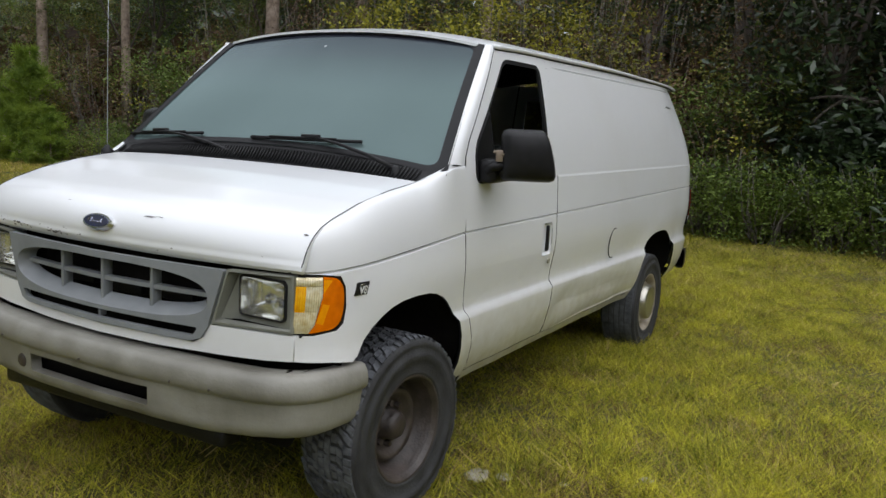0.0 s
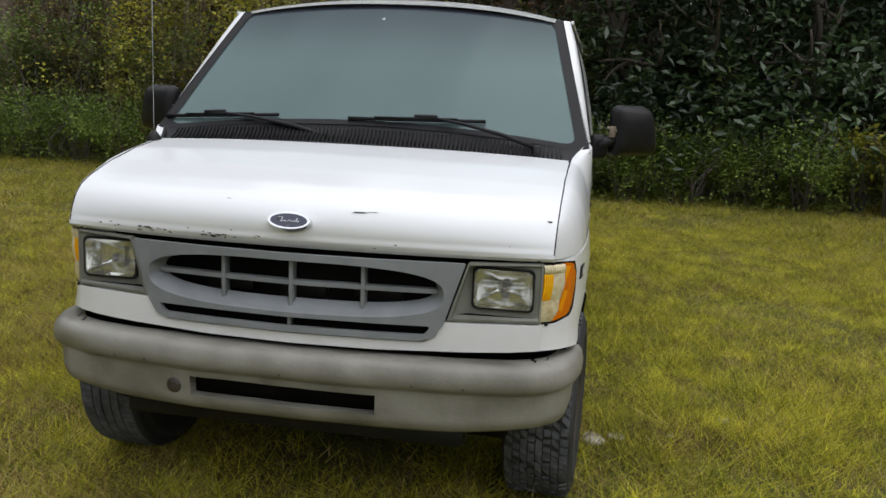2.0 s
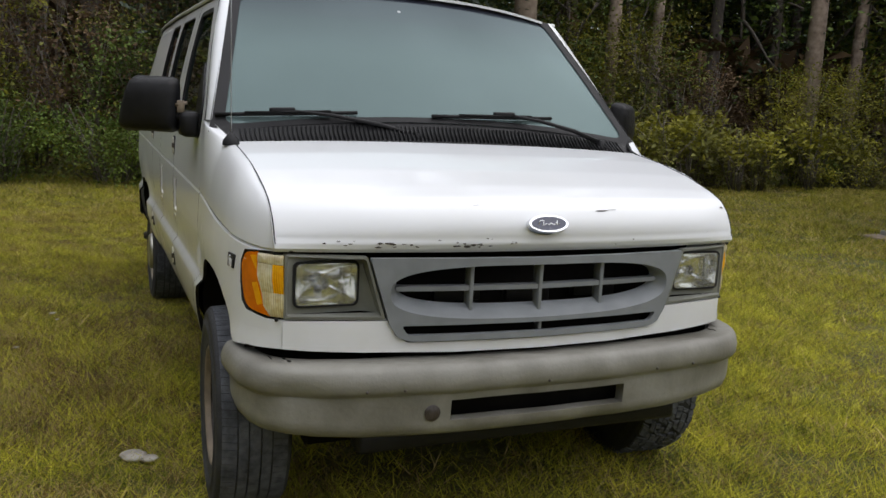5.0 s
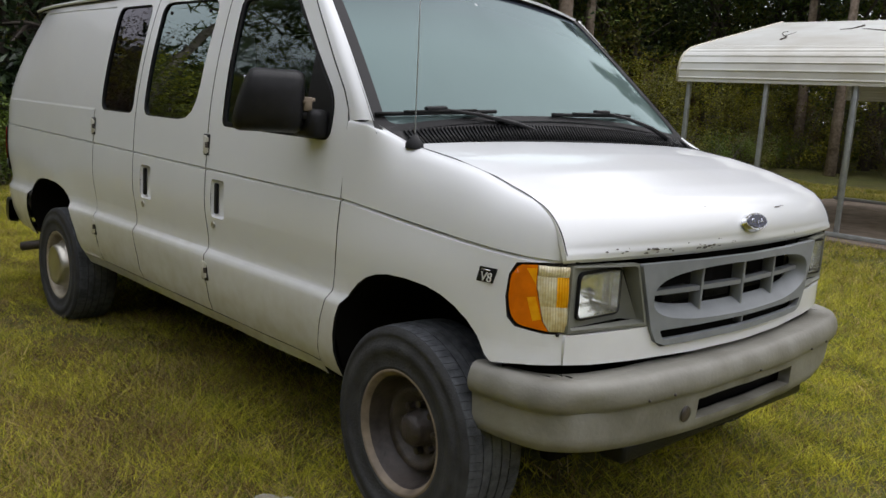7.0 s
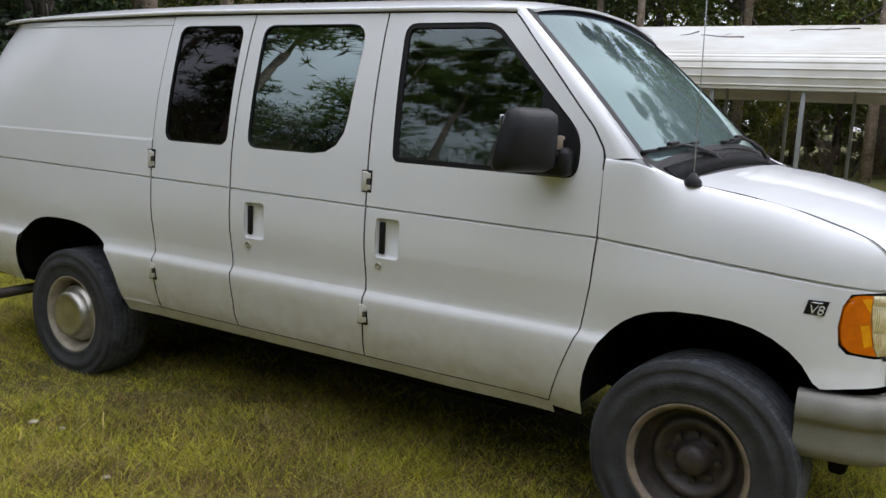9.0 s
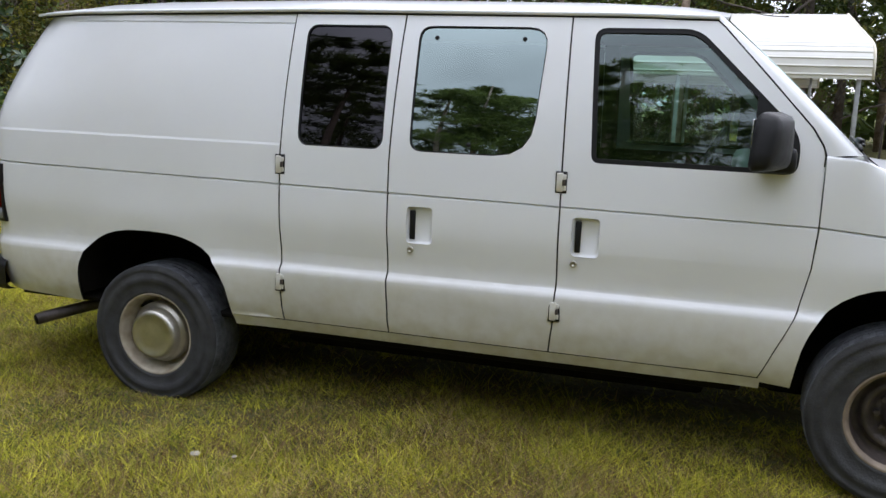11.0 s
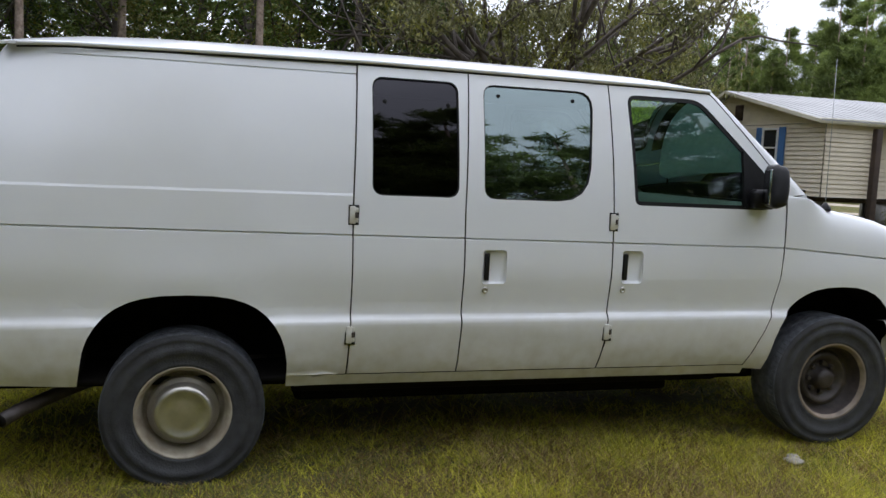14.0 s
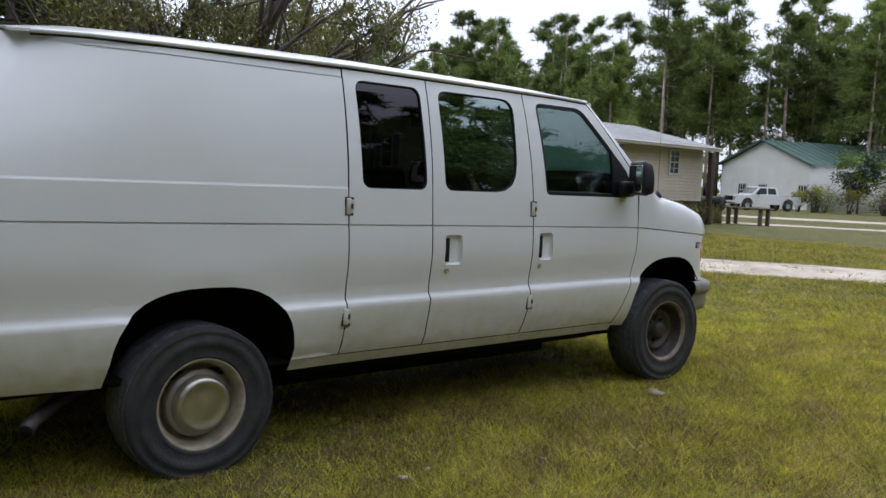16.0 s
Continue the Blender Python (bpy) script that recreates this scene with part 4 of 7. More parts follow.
    cells = (([(s0, 0.77), (mids, 0.77), (mids, cutz), (s0, cutz)], BRIGHTLENS, "clear ribbed lens"),
             ([(s0, cutz), (mids, cutz), (mids, 0.935), (s0, 0.935)], PALEAMBER, "ribbed amber lens"),
             ([(s0, 0.936), (mids, 0.936), (mid_hi, 0.936), (mid_hi, 0.966), (s0, 0.966)], BRIGHTLENS, "clear ribbed lens"),
             ([(mids, 0.77), (mid_lo, 0.77), (along(2.228), 0.80), (along(2.2355), cutz), (mids, cutz)], BRIGHTLENS, "clear ribbed lens"),
             ([(mids, cutz), (along(2.2355), cutz), (mid_hi, 0.90), (mid_hi, 0.935), (mids, 0.935)], BRIGHTLENS, "clear ribbed lens"))
    for k, (cell, made, words) in enumerate(cells):
        # each row of ribs bulges on its own, so that the rows catch the sky one after another
        z0, z1 = min(p[1] for p in cell), max(p[1] for p in cell)
        bulge = lambda s_, z: body(s_, z, side, False) + Vector((side * 0.6, -0.8, 0)) * (0.0012 * math.sin(s_ * 2 * math.pi / 0.008) + 0.005 * math.sin(math.pi * (z - z0) / (z1 - z0)) - 0.001)
        part("inner_lens", sheet(cell, [], bulge, (), 0.002, 0.012, back), made, sg, words)
    for k in (-1, 1):
        bm = bmesh.new()
        bmesh.ops.create_icosphere(bm, subdivisions=1, radius=0.007)
        part("screw", bm, RUBBER, sg, at=body(along(2.2), 0.868 + k * 0.106, side, False) + Vector((side * 0.002, -0.004, 0)))
    # engine emblem on the fender
    ey, ez = 2.398, 0.914
    bm = sheet([(along(ey + a), ez + b) for a, b in ((-0.024, -0.022), (0.036, -0.022), (0.024, 0.024), (-0.036, 0.024))] if side < 0 else [(along(ey + a), ez + b) for a, b in ((-0.036, -0.022), (0.024, -0.022), (0.036, 0.024), (-0.024, 0.024))],
               [], lambda s, z: body(s, z, side, False) + Vector((side * 0.006, 0, 0)), (), 0.1, 0.1, lambda co: Vector((-side * 0.008, 0, 0)))
    em = part("emblem", bm, BLACK, van, "black and silver engine emblem", OFF)
    cu = bpy.data.curves.new("emblem_text", 'FONT')
    cu.body, cu.size, cu.extrude, cu.shear, cu.align_x = "V8", 0.042, 0.0015, 0.2, 'CENTER'
    t = new("emblem_text", cu)
    dg = bpy.context.evaluated_depsgraph_get()
    me = bpy.data.meshes.new_from_object(t.evaluated_get(dg))
    bpy.data.objects.remove(t)
    me.transform(Matrix.Rotation(radians(90), 4, 'X'))
    me.transform(Matrix.Rotation(radians(-90 if side < 0 else 90), 4, 'Z'))
    me.materials.clear()
    me.materials.append(SILVER)
    part("lettering", me, SILVER, em, at=body(along(ey), ez - 0.019, side, False) + Vector((side * 0.0075, 0, 0)))
    bm = bmesh.new()
    p = body(along(ey), ez + 0.02, side, False)
    box(bm, p.x + side * 0.0075, p.y, p.z - 0.003, 0.002, 0.036, 0.004)
    part("word_bar", bm, BRIGHT, em)

# hood badge: an oval plate with a pale ring and a plain pale stroke
bd_y, bd_z = 2.070, 1.075
tilt = Matrix.Rotation(radians(-28), 4, 'X')


def oval(rx, rz, d, n=36, flat=True):
    bm = bmesh.new()
    top = [bm.verts.new(tilt @ Vector((rx * 0.94 * math.cos(t), -d, rz * 0.9 * math.sin(t)))) for t in [2 * math.pi * k / n for k in range(n)]]
    bot = [bm.verts.new(tilt @ Vector((rx * math.cos(t), 0.012, rz * math.sin(t)))) for t in [2 * math.pi * k / n for k in range(n)]]
    bm.faces.new(top)
    for i in range(n):
        bm.faces.new((top[i - 1], top[i], bot[i], bot[i - 1]))
    bmesh.ops.recalc_face_normals(bm, faces=bm.faces[:])
    return bm


badge_at = (0 + OFF[0], bd_y + OFF[1] - 0.004, bd_z + OFF[2])
bd = part("hood_badge", oval(0.078, 0.033, 0.006), BRIGHT, van, "oval badge with silver rim and dark blue field", badge_at, smooth=False)
part("field", oval(0.068, 0.026, 0.0085), BLUE, bd, smooth=False)
bm = bmesh.new()
pts = [tilt @ Vector((x * 0.9, -0.0095, z * 0.8)) for x, z in ((-0.045, -0.004), (-0.038, 0.011), (-0.022, 0.012), (-0.03, -0.01), (-0.012, -0.002), (-0.004, -0.008), (0.008, 0.001), (0.014, -0.007), (0.026, -0.004), (0.034, 0.011), (0.03, -0.008), (0.042, -0.004))]
tube(bm, pts, 0.0016, 5)
part("mark", bm, BRIGHT, bd)

# paint chips along the hood lip and scratches on the hood
rnd = random.Random(5)
bm = bmesh.new()


def chip(u, v, w, h):
    c = bonnet(u, v) 
    du = (bonnet(u + 0.01, v) - c).normalized()
    dv = (bonnet(u, min(1, v + 0.006)) - bonnet(u, v - 0.006)).normalized()
    nn = du.cross(dv)
    if nn.y > 0:
        nn = -nn
    n = 7
    vs = [bm.verts.new(c + nn * 0.0016 + du * w * (0.6 + 0.6 * rnd.random()) * math.cos(2 * math.pi * k / n) + dv * h * (0.5 + 0.7 * rnd.random()) * math.sin(2 * math.pi * k / n)) for k in range(n)]
    bm.faces.new(vs)


for i in range(26):
    chip(rnd.choice((-0.62, -0.55, -0.33, -0.3, -0.27)) + rnd.uniform(-0.05, 0.05), rnd.uniform(0.955, 0.985), rnd.uniform(0.003, 0.013), rnd.uniform(0.002, 0.005))
for i in range(16):
    chip(rnd.uniform(-0.95, 0.95), rnd.uniform(0.93, 0.985), rnd.uniform(0.002, 0.008), rnd.uniform(0.0015, 0.003))
chip(0.27, 0.845, 0.03, 0.0022)
chip(0.255, 0.848, 0.03, 0.0016)
chip(0.31, 0.843, 0.02, 0.0016)
chip(-0.27, 0.82, 0.014, 0.0015)
chip(0.965, 0.83, 0.009, 0.006)
tagged(part("chipped_paint", bm, RUST, hood, smooth=False), kind="stuff")

# front bumper: a profile swept along its plan
BP = [(0, 1.985), (0.3, 1.993), (0.6, 2.02), (0.78, 2.052), (0.88, 2.095), (0.945, 2.16), (0.975, 2.24), (0.987, 2.33), (0.99, 2.385)]
BP_S = [0.0]
for a, b in zip(BP, BP[1:]):
    BP_S.append(BP_S[-1] + math.dist(a, b))
BPROF = [(0.075, 0.636), (0.03, 0.642), (0.012, 0.636), (0.0, 0.618), (-0.007, 0.592), (-0.006, 0.566), (0.003, 0.551), (0.017, 0.541), (0.02, 0.517), (0.022, 0.447), (0.024, 0.432), (0.034, 0.405), (0.06, 0.39), (0.1, 0.388)]


def bumper(s, k):
    a = abs(s)
    e = 0.025
    px = sum(curve(a + j * e, BP_S, [p[0] for p in BP]) for j in (-1, 0, 1)) / 3
    py = sum(curve(a + j * e, BP_S, [p[1] for p in BP]) for j in (-1, 0, 1)) / 3
    if a < 0.03:
        px = a
    tx, ty = curve(a + 0.01, BP_S, [p[0] for p in BP]) - curve(a - 0.01, BP_S, [p[0] for p in BP]), curve(a + 0.01, BP_S, [p[1] for p in BP]) - curve(a - 0.01, BP_S, [p[1] for p in BP])
    ln = math.hypot(tx, ty) or 1
    nx, ny = ty / ln, -tx / ln
    d, z = BPROF[k]
    if z < 0.46:
        z += 0.02 * smooth(0.5, 0.95, a)
    # knocks: one on the passenger corner, a few shallow ones
    d += 0.02 * math.exp(-((s + 0.84) / 0.07) ** 2 - ((z - 0.565) / 0.03) ** 2) + 0.006 * noise.noise((s * 4.5, z * 7, 2)) + 0.0015 * noise.noise((s * 13, z * 16, 5))
    return Vector((math.copysign(1, s) * (px - nx * d), py - ny * d, z))


ss = sorted(set([round(v, 4) for v in np.linspace(-BP_S[-1], BP_S[-1], 101)] + [-0.338, -0.325, 0.312, 0.325]))
bm = grid(lambda s, k: bumper(s, int(k)), ss, range(len(BPROF)))
bm.faces.ensure_lookup_table()
nu = len(ss) - 1
kill = [bm.faces[k * nu + i] for k in (8,) for i in range(nu) if ss[i] >= -0.3381 and ss[i + 1] <= 0.3251]
bmesh.ops.delete(bm, geom=kill, context='FACES')
bmesh.ops.recalc_face_normals(bm, faces=bm.faces[:])
for e in bm.edges:
    if all(abs(v.co.z - 0.541) < 1e-4 for v in e.verts):
        e.smooth = False
rim_edges(bm, (0, 0.045, 0))
bp = part("front_bumper", bm, [BUMPER, BUMPER], van, "weathered grey steel bumper with dents and slot", OFF)
bm = bmesh.new()
lathe(bm, [(0, 0.028), (0.003, 0.026), (0.003, 0.002)], 18, 'Z', cap=True)
bmesh.ops.rotate(bm, cent=(0, 0, 0), matrix=Matrix.Rotation(radians(90), 3, 'X'), verts=bm.verts[:])
part("hole", bm, RUST, bp, "dark round mounting hole", bumper(-0.40, 9) + Vector((0, -0.002, 0.03)))
bm = bmesh.new()
bmesh.ops.create_icosphere(bm, subdivisions=1, radius=0.006)
bolt = mesh_of("bolt", bm, RUST)
for x in (-0.62, -0.5, 0.0, 0.45, 0.62):
    part("bolt", bolt, RUST, bp, at=bumper(x, 5))
bm = bmesh.new()
box(bm, 0, 2.14, 0.362, 1.24, 0.1, 0.07, 0.018)
part("air_dam", bm, BLACK, van, "dark plastic air dam", OFF)
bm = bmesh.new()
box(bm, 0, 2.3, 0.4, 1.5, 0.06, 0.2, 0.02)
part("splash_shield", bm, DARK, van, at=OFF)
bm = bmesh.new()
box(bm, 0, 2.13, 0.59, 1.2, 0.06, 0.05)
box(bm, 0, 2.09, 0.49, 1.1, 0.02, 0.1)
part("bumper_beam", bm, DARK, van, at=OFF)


# ---- wheels
def tyre_mesh(name, blocky):
    r, w = 0.372, 0.235
    rnd = random.Random(12)
    bm = bmesh.new()
    wall = [(0.5, 0.216), (0.522, 0.224), (0.526, 0.232), (0.518, 0.236), (0.54, 0.258), (0.552, 0.275), (0.56, 0.277), (0.566, 0.292), (0.564, 0.306), (0.554, 0.308), (0.548, 0.322), (0.538, 0.333), (0.546, 0.335), (0.532, 0.346), (0.502, 0.357), (0.455, 0.362)]
    prof = [(-a, q) for a, q in wall] + wall[::-1]
    lathe(bm, [(a * w, q) for a, q in prof], 64)
    bmesh.ops.recalc_face_normals(bm, faces=bm.faces[:])
    carcass = mesh_of(name, bm, TYRE, True)
    bm = bmesh.new()
    n = 62 if blocky else 84
    rows = ((-0.5, -0.38), (-0.36, -0.25), (-0.23, -0.12), (-0.1, 0.0), (0.02, 0.12), (0.14, 0.24), (0.26, 0.36), (0.38, 0.5)) if blocky else ((-0.47, -0.26), (-0.235, -0.1), (-0.075, 0.075), (0.1, 0.235), (0.26, 0.47))
    for j, (a, b) in enumerate(rows):
        for i in range(n):
            t0 = 2 * math.pi * (i + 0.5 * (j % 2)) / n
            t1 = t0 + 2 * math.pi / n * (0.7 if blocky else 0.985)
            sk = 0.012 if blocky else 0.006
            top, bot = (0.3735 - 0.005 * rnd.random(), 0.354) if blocky else (0.3675, 0.358)
            if not blocky and j in (0, 4):
                t1 = t0 + 2 * math.pi / n * 0.9
            if blocky:
                t0 += (rnd.random() - 0.5) * 0.03
                t1 += (rnd.random() - 0.5) * 0.05
                sk = 0.012 + 0.03 * (rnd.random() - 0.5)
            vs = []
            for q in (bot, top):
                for aa, tt in ((a, t0), (b, t0 + sk / q), (b, t1 + sk / q), (a, t1)):
                    sag = (-0.006 if blocky else -0.004) if abs(aa) > 0.4 else 0
                    vs.append(bm.verts.new((aa * w, (q + sag) * math.cos(tt), (q + sag) * math.sin(tt))))
            bm.faces.new(vs[4:])
            for x in range(4):
                bm.faces.new((vs[x], vs[(x + 1) % 4], vs[4 + (x + 1) % 4], vs[4 + x]))
    bmesh.ops.recalc_face_normals(bm, faces=bm.faces[:])
    tread = mesh_of("tread", bm, TREAD, False)
    for me in (carcass, tread):
        for v in me.vertices:
            q = math.hypot(v.co.y, v.co.z)
            k = 1 + 0.004 * smooth(0.24, 0.36, q)
            v.co.y, v.co.z = v.co.y * k, v.co.z * k
    return carcass, tread


def wheel(y, z, side, rear, blocky, steer=0.0):
    """A steel wheel whose outer face looks along -x before it is turned to its side."""
    r0 = 0.219
    if rear:
        prof = [(0.09, r0 - 0.005), (-0.1, r0), (-0.118, r0), (-0.12, r0 - 0.008), (-0.106, r0 - 0.016), (-0.085, r0 - 0.026), (-0.06, 0.187), (-0.0, 0.181), (0.0, 0.155), (-0.06, 0.135), (-0.07, 0.1), (-0.07, 0.02)]
        m1 = RIM
    else:
        prof = [(0.09, r0 - 0.005), (-0.1, r0), (-0.118, r0), (-0.12, r0 - 0.008), (-0.105, r0 - 0.016), (-0.08, r0 - 0.028), (-0.02, 0.182), (-0.01, 0.165), (-0.03, 0.15), (-0.05, 0.14), (-0.04, 0.12), (-0.01, 0.1), (-0.01, 0.062), (-0.055, 0.058), (-0.075, 0.045), (-0.08, 0.02)]
        m1 = RUST
    bm = bmesh.new()
    lathe(bm, prof, 56, cap=True)
    bmesh.ops.recalc_face_normals(bm, faces=bm.faces[:])
    flip = Matrix.Rotation(math.pi if side > 0 else 0.0, 4, 'Z')
    hub = part("wheel", bm, m1, van, "dirty cream steel wheel with dull hub cap" if rear else "brown rusty steel wheel without hub cap", (0, 0, 0))
    hub.matrix_local = Matrix.Translation((side * (0.815 if rear else 0.868), y - VY, z - VZ)) @ Matrix.Rotation(radians(steer), 4, 'Z') @ flip
    part("tyre", (TYRE_A if blocky else TYRE_B)[0], TYRE, hub, "all-terrain tyre" if blocky else "worn highway tyre")
    tagged(part("tread", (TYRE_A if blocky else TYRE_B)[1], TYRE, hub), kind="stuff")
    bm = bmesh.new()
    if rear:
        lathe(bm, [(-0.045, 0.162), (-0.066, 0.161), (-0.08, 0.154), (-0.086, 0.141), (-0.098, 0.137), (-0.128, 0.13), (-0.14, 0.12), (-0.143, 0.106), (-0.138, 0.098), (-0.14, 0.06), (-0.144, 0.002)], 48, cap=True)
        bmesh.ops.recalc_face_normals(bm, faces=bm.faces[:])
        part("hub_cap", bm, CHROME, hub, "dull metal hub cap")
    else:
        lathe(bm, [(-0.008, 0.014), (-0.034, 0.013), (-0.036, 0.003)], 6, cap=True)
        nut = mesh_of("lug_nut", bm, RUST, False)
        for k in range(8):
            t = 2 * math.pi * k / 8
            part("lug_nut", nut, RUST, hub, at=(0, 0.085 * math.cos(t), 0.085 * math.sin(t)))
        bm = bmesh.new()
        lathe(bm, [(-0.1, r0 - 0.024), (-0.117, r0 - 0.012), (-0.1225, r0 - 0.005), (-0.119, r0 + 0.001)], 56)
        bmesh.ops.recalc_face_normals(bm, faces=bm.faces[:])
        part("rim_flange", bm, RUST if side > 0 else RIMDARK, hub)
    return hub


TYRE_A, TYRE_B = tyre_mesh("tyre", True), tyre_mesh("tyre", False)
wheel(2.742, 0.298, -1, False, False, -3)
wheel(2.742, 0.298, 1, False, True, -3)
wheel(6.245, 0.232, -1, True, False)
wheel(6.245, 0.232, 1, True, False)
for y, z in ((2.742, 0.29), (6.245, 0.232)):
    bm = bmesh.new()
    tube(bm, [(-0.75, y, z), (0.75, y, z)], 0.05, 10)
    part("axle", bm, DARK, van, at=OFF)


# ---- mirrors
def mirror_shell(bm, side, w, d, h):
    """A deep shell whose outer edge slopes out toward its foot and whose back is domed."""
    box(bm, 0, 0, 0, w, d, h, 0.03)
    bmesh.ops.subdivide_edges(bm, edges=[e for e in bm.edges if e.calc_length() > 0.05], cuts=3, use_grid_fill=True)
    for v in bm.verts:
        out, up, fore = side * v.co.x / (w / 2), (v.co.z / (h / 2) + 1) / 2, 0.5 - v.co.y / d
        if out > 0:
            v.co.x -= side * min(out, 1.1) * (0.062 * max(up, 0) ** 1.6 - 0.008)
        v.co.y -= 0.02 * max(0, 1 - (v.co.x / (w * 0.55)) ** 2) * max(0, 1 - (v.co.z / (h * 0.55)) ** 2) * max(0, fore)
        if fore > 0.6:
            v.co.x *= 0.95
            v.co.z *= 0.94


for side in (-1, 1):
    bm = bmesh.new()
    mirror_shell(bm, side, 0.25, 0.078, 0.224)
    mi = part("wing_mirror", bm, BLACK, van, "large black wing mirror", (side * 1.149, 3.358 - VY, 1.382 - VZ))
    mi.rotation_euler = (0, 0, radians(40 if side > 0 else -26))
    bm = bmesh.new()
    box(bm, -side * 0.006, 0.0385, -0.004, 0.19, 0.006, 0.175, 0.002)
    part("mirror_glass", bm, BRIGHT, mi)
    bm = bmesh.new()
    tube(bm, [(-side * 0.1, 0.0, -0.045), (-side * 0.15, 0.0, -0.05), (-side * 0.185, 0.01, -0.075)], 0.022, 8)
    part("arm", bm, BLACK, mi)
    bm = bmesh.new()
    tube(bm, [(-side * 0.115, -0.02, 0.0), (-side * 0.16, -0.01, 0.012)], 0.007, 6)
    box(bm, -side * 0.135, -0.015, -0.005, 0.03, 0.014, 0.05, 0.003)
    part("latch", bm, RIMDARK, mi, "small bare metal latch")
    bm = sheet(soft_poly([(along(3.408), 1.258), (along(3.238), 1.256), (along(3.236), 1.4), (along(3.408), 1.564)], [0.01, 0.04, 0.06, 0.008]), [],
               lambda s_, z: body(s_, z, side, False) + Vector((side * 0.008, 0, 0)), (), 0.1, 0.1, lambda co: Vector((-side * 0.022, 0, 0)))
    part("mirror_plate", bm, BLACK, van, at=OFF)
    bm = bmesh.new()
    box(bm, side * 0.998, 3.318, 1.308, 0.085, 0.14, 0.105, 0.024)
    part("mirror_foot", bm, BLACK, van, at=OFF)

# ---- wipers
for (px, pz), (mx_, mz), (ax, az), (bx, bz_) in (((-0.136, 1.308), (-0.648, 1.374), (-0.889, 1.352), (-0.363, 1.384)), ((0.749, 1.306), (0.255, 1.397), (-0.063, 1.384), (0.495, 1.396))):
    on = lambda x, z, d: screen(x / 0.9, (z - 1.292 - 0.07 * (1 - (x / 0.9) ** 2)) / 0.57, d)
    p0 = Vector((px, 2.925, pz))
    mid = on(mx_, mz, 0.024)
    bm = bmesh.new()
    tube(bm, [p0, p0.lerp(mid, 0.3) + Vector((0, -0.012, 0.016)), p0.lerp(mid, 0.65) + Vector((0, -0.012, 0.016)), mid], 0.011, 6, 0.006)
    wp = part("wiper", bm, BLACK, van, "black wiper arm and blade", OFF)
    bm = bmesh.new()
    tube(bm, [on(lerp(ax, bx, k), lerp(az, bz_, k), 0.012) for k in np.linspace(0, 1, 7)], 0.008, 5)
    tube(bm, [on(lerp(ax, bx, k), lerp(az, bz_, k), 0.024) for k in np.linspace(0.2, 0.8, 5)], 0.005, 5)
    part("blade", bm, RUBBER, wp)
    bm = bmesh.new()
    box(bm, 0, 0, 0, 0.1, 0.022, 0.02, 0.006, m=Matrix.Rotation(math.atan2(az - bz_, bx - ax), 4, 'Y'))
    part("clip", bm, BLACK, wp, at=mid)
    bm = bmesh.new()
    lathe(bm, [(-0.03, 0.02), (0.008, 0.018), (0.014, 0.004)], 12, 'Z', cap=True)
    part("pivot", bm, BLACK, wp, at=p0)

# ---- antenna
bm = bmesh.new()
lathe(bm, [(-0.012, 0.032), (0.006, 0.03), (0.02, 0.018), (0.034, 0.008)], 16, 'Z', cap=True)
an = part("antenna", bm, BLACK, van, "thin whip antenna on a black base", (-0.904, 2.838 - VY, 1.268 - VZ))
bm = bmesh.new()
tube(bm, [(0, 0, 0.03), (-0.002, 0.006, 0.4), (-0.004, 0.016, 0.82)], 0.0022, 5, 0.0014)
part("rod", bm, ZINC, an)

# ---- hinges on the passenger side
for y, z in ((4.166, 1.163), (4.163, 0.597), (5.5, 1.163), (5.498, 0.597)):
    p = body(along(y), z, -1, False)
    bm = bmesh.new()
    box(bm, 0, 0.006, 0, 0.022, 0.028, 0.082, 0.004)
    box(bm, 0, -0.012, 0.024, 0.018, 0.02, 0.022, 0.003)
    box(bm, 0, -0.012, -0.024, 0.018, 0.02, 0.022, 0.003)
    hg = part("hinge", bm, PAINT, van, at=(p.x + OFF[0], p.y + OFF[1], p.z + OFF[2]))
    bm = bmesh.new()
    box(bm, -0.008, -0.012, 0, 0.014, 0.012, 0.024, 0.002)
    part("hinge_pin", bm, RUST, hg)
    bm = bmesh.new()
    box(bm, 0.004, 0.0, 0, 0.018, 0.05, 0.094, 0.003)
    part("hinge_backing", bm, RUBBER, hg, "dark gap behind the hinge")

# ---- fuel flap on the driver's side, with its half-round outline
bm = bmesh.new()
pts = [body(along(5.16 + 0.075 * math.cos(t)), 0.80 + 0.095 * math.sin(t), 1, False) + Vector((0.0, 0, 0)) for t in np.linspace(radians(75), radians(285), 16)]
tube(bm, pts, 0.0035, 5)
part("fuel_flap_edge", bm, RUBBER, van, at=OFF)

# faint marks left on the upper panel
bm = bmesh.new()
for i in range(6):
    p = body(along(6.5 + 0.04 * i), 1.70, 1, False, True)
    box(bm, p.x + 0.002, p.y, p.z, 0.002, 0.026, 0.016)
part("faded_marks", bm, ZINC, van, at=OFF)

